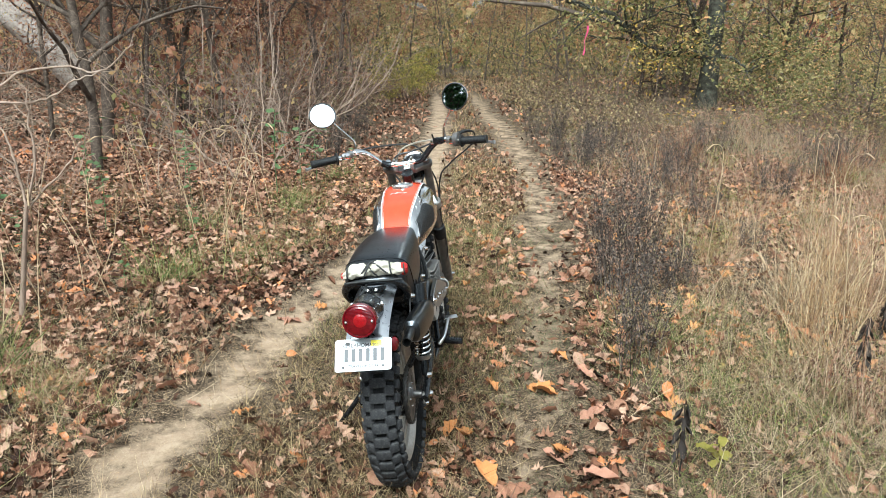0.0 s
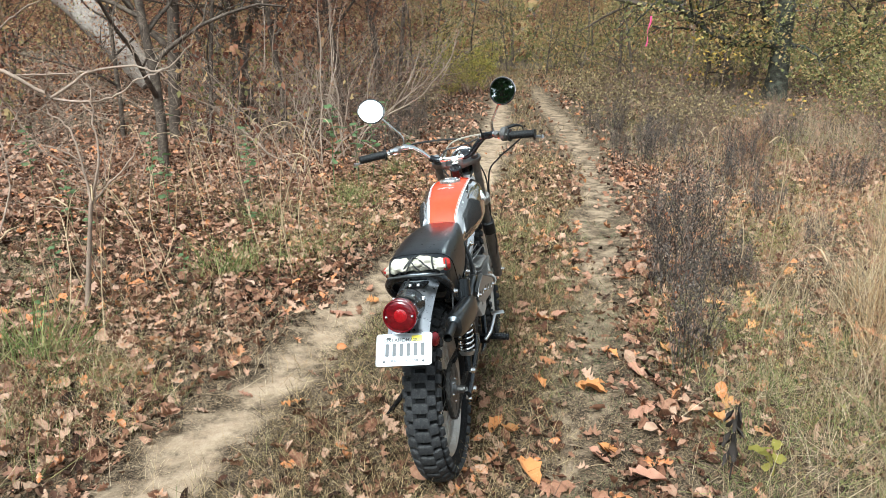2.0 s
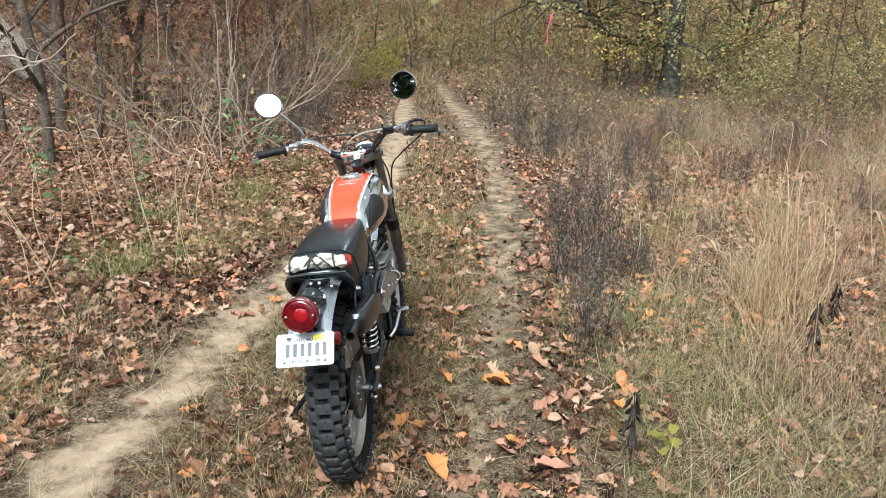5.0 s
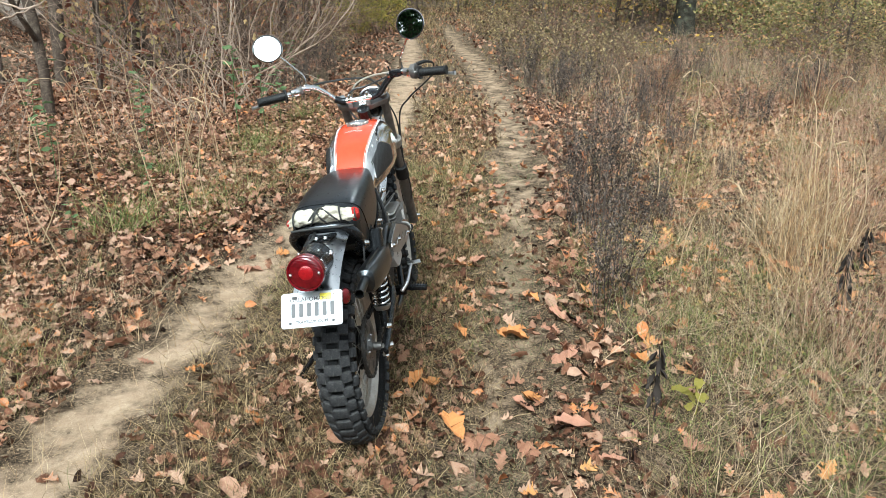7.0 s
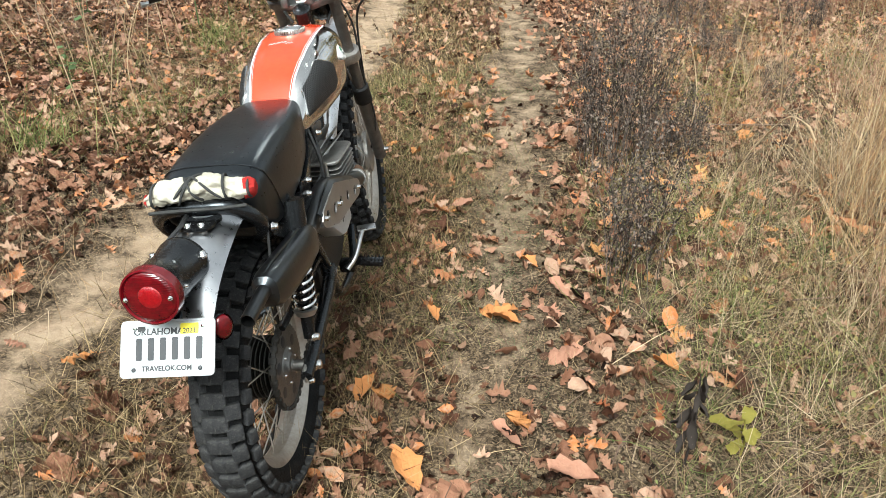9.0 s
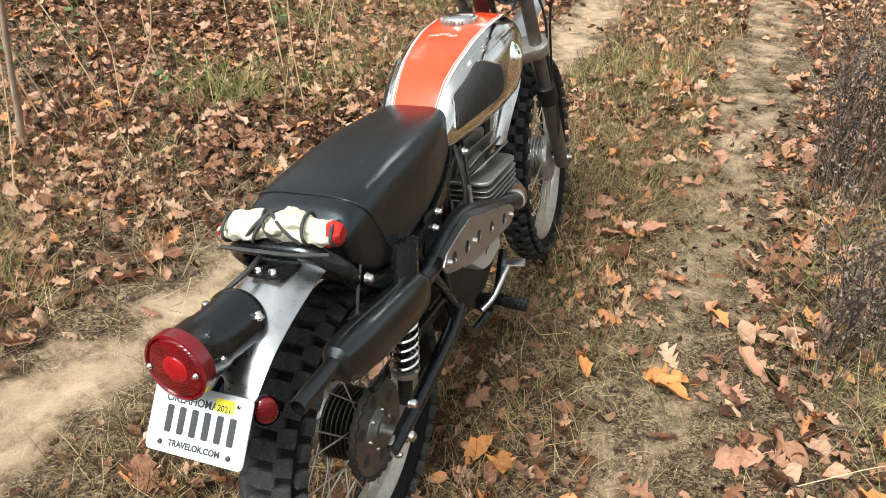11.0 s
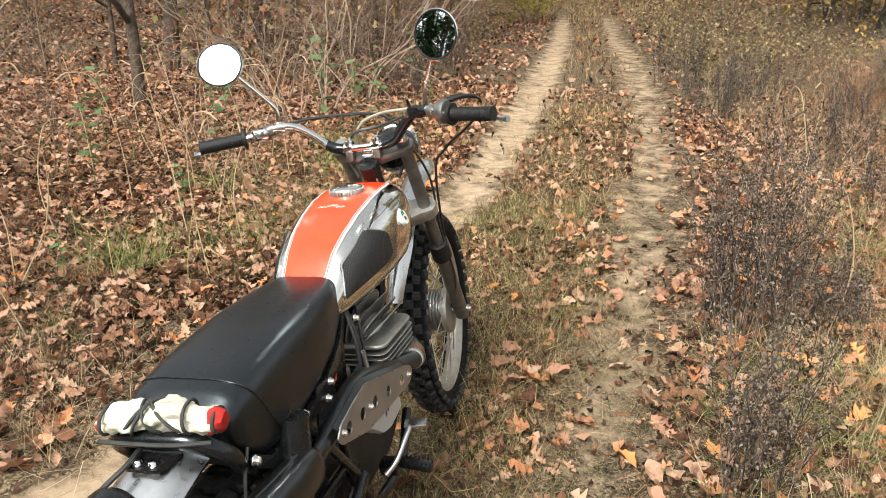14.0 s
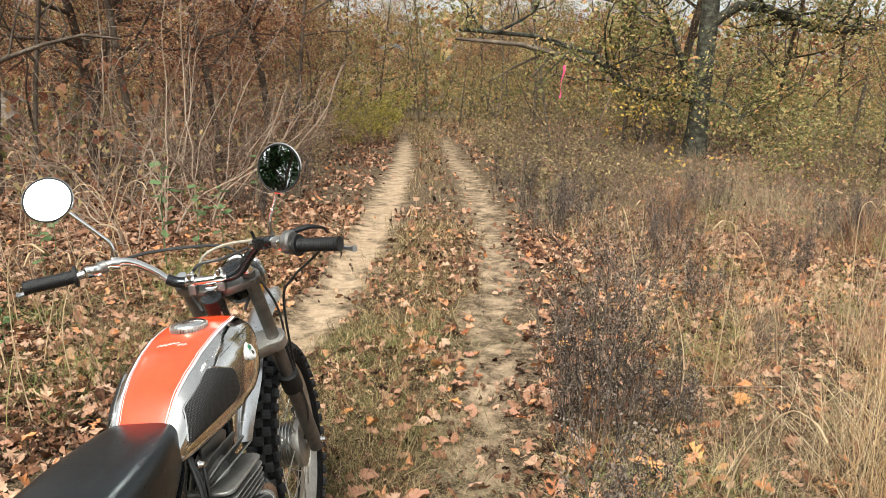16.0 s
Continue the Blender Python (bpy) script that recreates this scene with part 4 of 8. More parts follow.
edge_r = lambda y: float(np.interp(y, [0.44, 0.49, 0.57, 0.70, 0.80, 0.90], [0.055, 0.060, 0.070, 0.078, 0.078, 0.063]))
MID = -0.003
part("orange_panel", top_strip(lambda y: MID - edge_r(y), lambda y: MID + edge_r(y), 0.0012, 0.444, 0.905, 40), M_ORANGE, tank, "glossy orange panel on the tank")
for side in (-1, 1):
    part("white_line", top_strip(lambda y: MID + side * edge_r(y) - 0.0022, lambda y: MID + side * edge_r(y) + 0.0022, 0.0022, 0.445, 0.905, 40, 3), M_WHITE, tank, "white line round the orange panel")
    part("white_line", top_strip(lambda y: MID + side * (edge_r(y) - 0.006) - 0.0005, lambda y: MID + side * (edge_r(y) - 0.006) + 0.0005, 0.0022, 0.445, 0.90, 40, 3), M_WHITE, tank)
    out = rounded([(0.442, 0.776), (0.476, 0.846), (0.585, 0.892), (0.654, 0.860), (0.664, 0.806), (0.640, 0.790)], 0.014)
    c0 = out.mean(0)
    rings = []
    for k, (sc, off) in enumerate(((1.0, 0.0), (0.985, 0.004), (0.93, 0.0055), (0.7, 0.0058), (0.4, 0.006), (0.1, 0.006))):
        q = c0 + (out - c0) * sc
        rings.append([(side * (tank_side(y, z) + off), y, z) for y, z in q])
    part("knee_rubber", loft(rings)[:1] + [fan(np.array(rings[-1]))], M_PAD, tank, "black dimpled knee rubber")
    rim_ = np.array([(side * (tank_side(y, z) + 0.001), y, z) for y, z in np.concatenate([out, out[:1]])])
    part("rubber_trim", pipe(rim_, 0.0028, 6, 0, False), M_CHROME, tank)
    bx_ = side * (tank_side(0.757, 0.865) + 0.0015)
    mb = Matrix.Translation((bx_, 0.757, 0.865)) @ Matrix.Rotation(side * 0.12, 4, "Z") @ Matrix.Rotation(-side * 0.45, 4, "Y") @ Matrix.Scale(side, 4, (1, 0, 0))
    bd = part("tank_badge", turned(lathe([(0.0, 0.003), (0.022, 0.003), (0.024, 0.0), (0.024, -0.008)], "x", seg=28), mb), M_WHITE, tank, "round white tank badge")
    part("badge_mark", turned(slab(rounded([(-0.010, 0.002), (0.010, 0.002), (0.007, 0.013), (-0.007, 0.013)], 0.003), "x", 0.003, 0.0042), mb), M_GREENINK, bd)
    part("badge_mark", turned(slab(rounded([(-0.007, -0.012), (0.007, -0.012), (0.004, -0.003), (-0.004, -0.003)], 0.002), "x", 0.003, 0.0042), mb), M_INK_HOLE, bd)
# A white script line on the orange panel, as plain strokes.
top_at = lambda x_, y: (x_, y, float(np.interp(x_, tank_sec(y, 0, 400)[200::-1, 0], tank_sec(y, 0, 400)[200::-1, 2])) + 0.0016)
for x0, x1, y0 in ((-0.044, -0.016, 0.652), (-0.020, 0.006, 0.658), (0.004, 0.026, 0.650)):
    part("script_mark", pipe([top_at(x_, y0 + 0.0035 * math.sin(x_ * 620) + 0.002 * math.sin(x_ * 1500)) for x_ in np.linspace(x0, x1, 22)], 0.0006, 5, 0), M_WHITE, tank)
capm = Matrix.Translation((-0.004, 0.742, 0.938)) @ Matrix.Rotation(radians(-3), 4, "X") @ Matrix.Diagonal((1.15, 1.15, 1.0, 1))
cap = part("fuel_cap", turned(lathe([(0.0, 0.017), (0.022, 0.016), (0.033, 0.012), (0.036, 0.008), (0.037, 0.0), (0.037, -0.012)], "z", seg=40), capm), M_CHROME, tank, "ribbed chrome fuel cap")
part("cap_ribs", sum([turned(block((0, 0, 0), (0.004, 0.003, 0.013), 0.0008), capm @ Matrix.Rotation(2 * math.pi * k / 40, 4, "Z") @ Matrix.Translation((0.037, 0, 0.002))) for k in range(40)], []), M_CASTALU, cap)

# Seat.
SY = [-0.052, -0.044, -0.02, 0.02, 0.08, 0.16, 0.25, 0.34, 0.41, 0.455, 0.478, 0.485]
SW = [0.085, 0.102, 0.111, 0.116, 0.118, 0.118, 0.116, 0.108, 0.094, 0.082, 0.072, 0.06]
ST = [0.780, 0.805, 0.824, 0.837, 0.843, 0.846, 0.845, 0.840, 0.834, 0.830, 0.822, 0.81]
SB = [0.745, 0.725, 0.695, 0.664, 0.652, 0.656, 0.668, 0.69, 0.72, 0.75, 0.77, 0.785]


def seat_sec(y, n_=44):
    w_, t_, b_ = (np.interp(y, SY, q) for q in (SW, ST, SB))
    a = np.arange(n_) * 2 * np.pi / n_
    c, s_ = np.cos(a), np.sin(a)
    z_ = (t_ + b_) / 2 + (t_ - b_) / 2 * np.sign(s_) * np.abs(s_) ** np.where(s_ > 0, 0.56, 0.36)
    x_ = w_ * np.sign(c) * np.abs(c) ** 0.46 * np.interp(z_, [b_, t_], [1.0, 0.97])
    return np.stack([x_ - 0.010, np.full(n_, y), z_], 1)


sy = np.concatenate([np.linspace(-0.052, 0.0, 9), np.linspace(0.02, 0.44, 16), np.linspace(0.45, 0.485, 5)])
seat = part("seat", loft([seat_sec(y) for y in sy]), M_VINYL, bike, "black padded vinyl seat with a stitched rear panel")
q = []
for k in list(range(-9, 0)) + list(range(0, 32)):
    z_ = seat_sec(0.01)[k][2]
    q.append(seat_sec(float(np.interp(z_, [0.68, 0.83], [0.085, 0.004])))[k])
q = np.array(q)
c_ = q.mean(0)
q = c_ + (q - c_) * np.array([1.006, 1.0, 1.006])
part("seat_seam", pipe(q, 0.0019, 6, 0), M_BLACK, seat, "stitched seam")
part("seat_base", loft([[(x_ * 0.92, y, np.interp(y, SY, SB) - dz) for x_, dz in ((-np.interp(y, SY, SW), -0.01), (np.interp(y, SY, SW), -0.01), (np.interp(y, SY, SW), 0.018), (-np.interp(y, SY, SW), 0.018))] for y in np.linspace(-0.02, 0.44, 12)]), M_BLACK, seat)

# Rear fender, carrier, lamp and plate.
arc = spline([(0.14, 0.735), (0.04, 0.770), (-0.06, 0.778), (-0.14, 0.764), (-0.22, 0.735), (-0.29, 0.69), (-0.325, 0.655)], 5)
tg = np.gradient(arc, axis=0)
tg /= np.linalg.norm(tg, axis=1)[:, None]
sec = []
for (y, z), (dy, dz) in zip(arc, tg):
    row = []
    for u in np.linspace(-1, 1, 13):
        d = 0.034 * abs(u) ** 2.4
        row.append((u * 0.068, y - d * (dz if dz else 0) * -1 * 0 + d * dz * 1.0, z - d * abs(dy)))
    sec.append(row + [(q[0] * 0.97, q[1] + 0.002, q[2] - 0.003) for q in row[::-1]])
fender = part("rear_fender", loft(sec), M_ALU, bike, "polished aluminium rear fender")
for x_ in (-0.014, 0.014):
    bolt(-0.150, 0.768, x_, fender, 1.3, UPW)
part("bracket", slab(rounded([(-0.034, -0.163), (0.034, -0.163), (0.044, -0.105), (-0.044, -0.105)], 0.012), "z", 0.764, 0.770), M_BLACK, fender)
part("carrier_tube", pipe([(0.07, 0.06, 0.65), (0.085, -0.03, 0.685), (0.100, -0.075, 0.740), (0.066, -0.108, 0.786), (0.0, -0.116, 0.792), (-0.066, -0.108, 0.788), (-0.106, -0.075, 0.748), (-0.09, -0.03, 0.69), (-0.07, 0.06, 0.65)], [0.0125, 0.0135, 0.0155, 0.0165, 0.0165, 0.0165, 0.0155, 0.0135, 0.0125], 14, 8), M_BLACK, bike, "padded black carrier loop behind the seat")
part("carrier_wire", pipe([(-0.020, -0.12, 0.786), (-0.022, -0.165, 0.777), (-0.036, -0.205, 0.765), (-0.040, -0.235, 0.758), (-0.03, -0.25, 0.75)], 0.0045, 7), M_CABLE, fender)
part("hanging_wire", pipe([(0.10, -0.03, 0.725), (0.105, -0.06, 0.69), (0.10, -0.075, 0.62), (0.095, -0.09, 0.57)], 0.0032, 6), M_CABLE, bike)
bolt(-0.03, 0.70, 0.11, None, 1.4)

lampm = Matrix.Translation((0.0, -0.372, 0.750)) @ Matrix.Rotation(radians(-5), 4, "X")
lamp = part("tail_lamp", turned(lathe([(0.0, 0.152), (0.044, 0.15), (0.050, 0.140), (0.050, 0.130), (0.0455, 0.118), (0.0445, 0.062), (0.047, 0.060), (0.047, 0.014), (0.0485, 0.012), (0.0485, 0.006)], "y", seg=40), lampm), M_BLACK, bike, "black cylindrical tail lamp with a red lens")
part("lens", turned(lathe([(0.0, -0.010), (0.02, -0.0098), (0.038, -0.0085), (0.045, -0.0065), (0.0495, -0.001), (0.0512, 0.006), (0.0512, 0.014), (0.047, 0.016)], "y", seg=48), lampm), M_LENS, lamp, "ribbed red lens")
part("lens_rim", turned(lathe([(0.0470, -0.0040), (0.0490, -0.0075), (0.0522, -0.0060), (0.0530, 0.004), (0.0530, 0.014), (0.0505, 0.015)], "y", seg=48), lampm), M_LENSRIM, lamp, "smooth red rim of the lens")
# A proud disc whose brighter red imitates light gathered in the lens centre.
part("lens_glow_disc", turned(lathe([(0.0, -0.0125), (0.012, -0.0122), (0.019, -0.0108), (0.021, -0.0094)], "y", (0.003, 0, 0.002), 32), lampm), M_LENSMID, lamp, "raised red disc, coloured brighter for the glow in the lens centre")
for x_ in (-0.040, 0.040):
    like("lens_screw", BOLT, lampm @ Matrix.Translation((x_, -0.012, 0.0)) @ BACK @ Matrix.Scale(0.6, 4), lamp)
bolt(-0.245, 0.757, 0.048, lamp, 1.1, UPW)
bolt(-0.245, 0.757, -0.048, lamp, 1.1, UPW)
bolt(-0.335, 0.745, 0.047, lamp, 0.6)

PU = Vector((0, 0.053, 0.067)).normalized()
PN = Vector((0, -PU.z, PU.y))
PL = Matrix((Vector((1, 0, 0)), PU, PN)).transposed().to_4x4()
PL = Matrix.Translation((-0.0055, -0.397, 0.597)) @ PL
W2, H2 = 0.0885, 0.102
plate_out = rounded([(-W2, 0), (W2, 0), (W2, H2), (-W2, H2)], 0.010)
plate = part("number_plate", turned(slab(plate_out, "z", -0.0015, 0.0015, 0.0005), PL), M_PLATE, bike, "white metal registration plate")
loop = np.concatenate([rounded([(-W2 + 0.004, 0.004), (W2 - 0.004, 0.004), (W2 - 0.004, H2 - 0.004), (-W2 + 0.004, H2 - 0.004)], 0.008), rounded([(-W2 + 0.004, 0.004), (W2 - 0.004, 0.004), (W2 - 0.004, H2 - 0.004), (-W2 + 0.004, H2 - 0.004)], 0.008)[:1]])
part("plate_ridge", turned(pipe(np.column_stack([loop, np.full(len(loop), 0.001)]), 0.0012, 5, 0, False), PL), M_PLATE, plate)
for k in range(6):
    x_ = -0.0585 + 0.0225 * k
    part("number_bar", turned(slab(rounded([(x_, 0.030), (x_ + 0.0115, 0.030), (x_ + 0.0115, 0.070), (x_, 0.070)], 0.003), "z", 0.0015, 0.0022), PL), M_INK_HOLE, plate, "dark bar in place of a character", False)
for x_, y_ in ((-0.062, 0.014), (0.062, 0.014), (-0.062, 0.088), (0.066, 0.088)):
    part("plate_screw", turned(lathe([(0.0, 0.0045), (0.003, 0.004), (0.0042, 0.0015)], "z", (x_, y_, 0), 14), PL), M_INK_HOLE if y_ < 0.05 else M_CHROME, plate)
part("year_sticker", turned(slab(rounded([(0.024, 0.075), (0.058, 0.075), (0.058, 0.094), (0.024, 0.094)], 0.002), "z", 0.0015, 0.0020), PL), M_STICKER, plate, "yellow sticker", False)


def words(name, text, size, x, y, z, material, parent, m, bold=0.0):
    c = bpy.data.curves.new(name, "FONT")
    c.body, c.size, c.align_x, c.extrude, c.offset = text, size, "CENTER", 0.0002, bold
    o = new(name, c)
    me = bpy.data.meshes.new_from_object(o)
    bpy.data.objects.remove(o)
    me.transform(m @ Matrix.Translation((x, y, z)))
    me.materials.clear()
    me.materials.append(material)
    o = new(name, me)
    o.parent = parent
    return o


words("state_name", "OKLAHOMA", 0.0165, -0.017, 0.0755, 0.0018, M_INK_HOLE, plate, PL, 0.0003)
words("web_name", "TRAVELOK.COM", 0.0125, 0.0, 0.0115, 0.0018, M_INK_HOLE, plate, PL, 0.0004)
words("year", "2021", 0.0125, 0.041, 0.0765, 0.0022, M_INK_HOLE, plate, PL, 0.0002)
part("small_mark", turned(slab([(-0.056, 0.082), (-0.042, 0.082), (-0.042, 0.091), (-0.056, 0.091)], "z", 0.0015, 0.0019), PL), M_STRAP, plate)
part("plate_bracket", pipe([(0, -0.338, 0.655), (0, -0.30, 0.668)], 0.012, 8, 0), M_BLACK, plate)
refm = Matrix.Translation((0.085, -0.320, 0.647)) @ Matrix.Rotation(radians(-38), 4, "Z")
rf = part("side_reflector", turned(lathe([(0.0, 0.0075), (0.016, 0.0065), (0.021, 0.004), (0.0235, 0.0), (0.0235, -0.006), (0.0, -0.007)], "x", seg=28), refm @ Matrix.Diagonal((1, 0.8, 1.05, 1))), M_LENS, bike, "round red side reflector")
part("reflector_shell", turned(lathe([(0.0, -0.018), (0.018, -0.014), (0.0252, -0.004), (0.0252, 0.002)], "x", seg=28), refm @ Matrix.Diagonal((1, 0.8, 1.05, 1))), M_BLACK, rf)

# Frame, swing arm, shocks.
frame_ = part("frame", pipe([(0, 0.90, 0.90), (0, 0.86, 0.70), (0, 0.80, 0.45), (0, 0.76, 0.30), (0, 0.66, 0.245), (0, 0.45, 0.25)], 0.017, 12), M_BLACK, bike, "black tubular frame")
part("head_tube", pipe([(0, 0.89, 0.97), (0, 1.005, 0.755)], 0.027, 16, 0), M_BLACK, frame_)
part("top_tube", pipe([(0, 0.88, 0.86), (0, 0.62, 0.735), (0, 0.40, 0.70), (0, 0.20, 0.68)], 0.019, 12), M_BLACK, frame_)
for side in (-1, 1):
    part("rear_tube", pipe([(side * 0.06, 0.42, 0.70), (side * 0.075, 0.25, 0.655), (side * 0.078, 0.10, 0.645), (side * 0.075, 0.0, 0.66)], 0.012, 10), M_BLACK, frame_)
    part("seat_tube", pipe([(side * 0.06, 0.36, 0.70), (side * 0.07, 0.345, 0.52), (side * 0.08, 0.35, 0.35), (side * 0.075, 0.42, 0.25)], 0.011, 10), M_BLACK, frame_)
    part("stay_tube", pipe([(side * 0.086, 0.36, 0.38), (side * 0.10, 0.22, 0.56), (side * 0.10, 0.10, 0.71)], 0.012, 10), M_BLACK, frame_)
    sw = part("swing_arm", pipe([(side * 0.085, 0.38, 0.36), (side * 0.10, 0.28, 0.352), (side * 0.112, 0.05, 0.335), (side * 0.112, -0.05, 0.318)], [0.02, 0.019, 0.017, 0.014], 12), M_BLACK, bike, "black swing arm tube")
    part("axle_plate", block((side * 0.108, -0.005, 0.317), (0.012, 0.09, 0.04), 0.006), M_CASTALU, sw)
    like("axle_nut", BOLT, Matrix.Translation((side * 0.122, 0.0, 0.315)) @ (Matrix.Rotation(math.pi, 4, "Z") if side < 0 else Matrix()) @ Matrix.Scale(2.0, 4), sw)
    like("chain_adjuster", BOLT, Matrix.Translation((side * 0.115, -0.035, 0.295)) @ Matrix.Scale(1.1, 4), sw)
    lo_, hi_ = np.array((side * 0.112, 0.028, 0.375)), np.array((side * 0.108, 0.105, 0.70))
    sk = part("shock_absorber", pipe([lo_, lo_ + (hi_ - lo_) * 0.25, hi_], [0.014, 0.016, 0.016, 0.012], 12, 0), M_BLACK, bike, "rear shock absorber with a chromed spring")
    hel = [lo_ + (hi_ - lo_) * (0.22 + 0.62 * u) + 0.026 * np.array((math.cos(u * 2 * math.pi * 11), math.sin(u * 2 * math.pi * 11), 0)) for u in np.linspace(0, 1, 200)]
    part("spring", pipe(hel, 0.0042, 6, 0), M_CHROME, sk, "chromed coil spring")
    part("spring_seat", pipe([lo_ + (hi_ - lo_) * 0.17, lo_ + (hi_ - lo_) * 0.215], [0.022, 0.03], 16, 0), M_CASTALU, sk)
    part("shock_cover", pipe([lo_ + (hi_ - lo_) * 0.72, hi_], 0.033, 18, 0), M_BLACK, sk)
    like("shock_bolt", BOLT, Matrix.Translation(lo_ + np.array((side * 0.012, 0, 0))) @ Matrix.Scale(1.6, 4), sk)
part("stand_leg", pipe([(-0.09, 0.33, 0.27), (-0.16, 0.31, 0.235), (-0.24, 0.30, 0.14), (-0.31, 0.31, 0.055)], 0.0105, 10), M_BLACK, bike, "black side stand, folded out")
part("stand_foot", block((-0.315, 0.31, 0.047), (0.05, 0.06, 0.008), 0.003, Matrix.Rotation(radians(-7), 4, "Y")), M_BLACK, bike)

# Engine: crankcase, finned barrel, sunburst head, carburettor.
def ring_box(w_, d_, r, n_=5):
    return rounded([(-w_, -d_), (w_, -d_), (w_, d_), (-w_, d_)], r, n_)


# Crankcase colour is dark to stand for the shadow below the side cover.
eng = part("engine", sum([slab(rounded([(0.36, 0.29), (0.44, 0.25), (0.64, 0.245), (0.73, 0.29), (0.74, 0.40), (0.66, 0.455), (0.45, 0.455), (0.37, 0.40)], 0.025), "x", -0.095, 0.05, 0.01)], []), M_GRIME_SHADE, bike, "engine crankcase, its colour darkened for the shadow round it")
part("side_cover", slab(rounded([(0.39, 0.482), (0.478, 0.408), (0.53, 0.392), (0.622, 0.402), (0.612, 0.446), (0.46, 0.49)], 0.012), "x", 0.05, 0.112, 0.008), M_PALEALU, eng, "pale alloy side cover")
for k in range(4):
    part("cover_mark", slab([(0.505 + 0.016 * k, 0.438 + 0.006 * k), (0.513 + 0.016 * k, 0.440 + 0.006 * k), (0.517 + 0.016 * k, 0.458 + 0.006 * k), (0.509 + 0.016 * k, 0.456 + 0.006 * k)], "x", 0.1122, 0.1130), M_INK_HOLE, eng)
part("left_cover", slab(rounded([(0.36, 0.29), (0.66, 0.28), (0.68, 0.40), (0.40, 0.42)], 0.04), "x", -0.135, -0.098, 0.01), M_CASTALU, eng)
tilt = Matrix.Translation((0, 0.645, 0.46)) @ Matrix.Rotation(radians(-4), 4, "X")
# Dark barrel colour stands for the shade in the gaps between the fins.
part("barrel", turned(lathe([(0.06, 0.0), (0.06, 0.14)], "z", seg=28), tilt), M_GRIME_SHADE, eng)
for k in range(9):
    w_ = 0.092 if k < 3 else 0.118
    part("cooling_fin", turned(slab(ring_box(w_, 0.098 if k < 3 else 0.112, 0.025), "z", 0.008 + 0.0135 * k, 0.0108 + 0.0135 * k, 0.0009), tilt), M_FIN, eng, "" if k else "cast alloy cooling fin")
part("head_plate", turned(slab(ring_box(0.116, 0.110, 0.03), "z", 0.130, 0.140, 0.003), tilt), M_FIN, eng)
part("cylinder_head", turned(lathe([(0.07, 0.138), (0.062, 0.165), (0.03, 0.185), (0.0, 0.188)], "z", seg=28), tilt), M_FIN, eng)
for k in range(9):
    a = (k - 4) / 4
    m = tilt @ Matrix.Translation((a * 0.052, 0, 0.138)) @ Matrix.Rotation(a * 0.85, 4, "Y")
    hgt = 0.085 - 0.02 * abs(a)
    fin = slab(rounded([(-0.098, 0.0), (0.105, 0.0), (0.118, hgt * 0.75), (0.09, hgt), (-0.06, hgt), (-0.098, hgt * 0.6)], 0.012), "x", -0.0018, 0.0018)
    part("head_fin", turned(fin, m), M_FIN, eng)
part("spark_plug", turned(lathe([(0.0, 0.27), (0.010, 0.268), (0.012, 0.24), (0.009, 0.215), (0.011, 0.19)], "z", (0, -0.02, 0), 14), tilt), M_BLACK, eng)
part("plug_wire", pipe([(0, 0.63, 0.725), (0.02, 0.60, 0.735), (0.03, 0.52, 0.70), (0.03, 0.45, 0.66)], 0.0035, 6), M_CABLE, eng)
cb = part("carburettor", block((0.02, 0.46, 0.545), (0.06, 0.07, 0.09), 0.012), M_CASTALU, eng, "small alloy carburettor")
part("carburettor_top", pipe([(0.02, 0.46, 0.585), (0.02, 0.46, 0.64)], [0.02, 0.017], 14, 0), M_CASTALU, cb)
part("intake", pipe([(0.02, 0.49, 0.545), (0.01, 0.56, 0.53)], 0.022, 14, 0), M_GRIP, cb)
for pts in ([(0.06, 0.50, 0.72), (0.085, 0.48, 0.66), (0.09, 0.47, 0.58), (0.07, 0.45, 0.52)], [(0.03, 0.60, 0.74), (0.075, 0.52, 0.68), (0.08, 0.50, 0.60), (0.05, 0.47, 0.56)], [(0.075, 0.46, 0.74), (0.10, 0.44, 0.66), (0.10, 0.43, 0.57), (0.09, 0.42, 0.47)]):
    part("fuel_hose", pipe(pts, 0.0045, 7), M_CABLE, eng)
part("cable_rod", pipe([(0.105, 0.455, 0.645), (0.108, 0.47, 0.53)], [0.0055, 0.004], 8, 0), M_CASTALU, eng)
part("air_box", slab(rounded([(0.16, 0.52), (0.34, 0.50), (0.42, 0.56), (0.44, 0.70), (0.18, 0.69)], 0.02), "x", -0.07, 0.072, 0.006), M_BLACK, bike, "black air box under the seat")
part("side_panel", slab(rounded([(0.27, 0.555), (0.335, 0.535), (0.40, 0.66), (0.37, 0.725), (0.30, 0.70)], 0.012), "x", 0.072, 0.082, 0.002), M_BLACK, bike, "black side panel with orange marks")
for k in range(4):
    y_, z_ = 0.325 + 0.017 * k, 0.605 + 0.027 * k
    part("orange_mark", slab(rounded([(y_ - 0.013, z_ - 0.010), (y_ + 0.011, z_ + 0.002), (y_ + 0.013, z_ + 0.012), (y_ - 0.011, z_ + 0.0)], 0.002), "x", 0.0822, 0.0830), M_ORANGE if k % 2 else M_WHITE, bike)
part("mount_plate", slab(rounded([(0.20, 0.60), (0.25, 0.56), (0.30, 0.60), (0.29, 0.68), (0.22, 0.69)], 0.012), "x", 0.10, 0.106, 0.001), M_BLACK, bike)
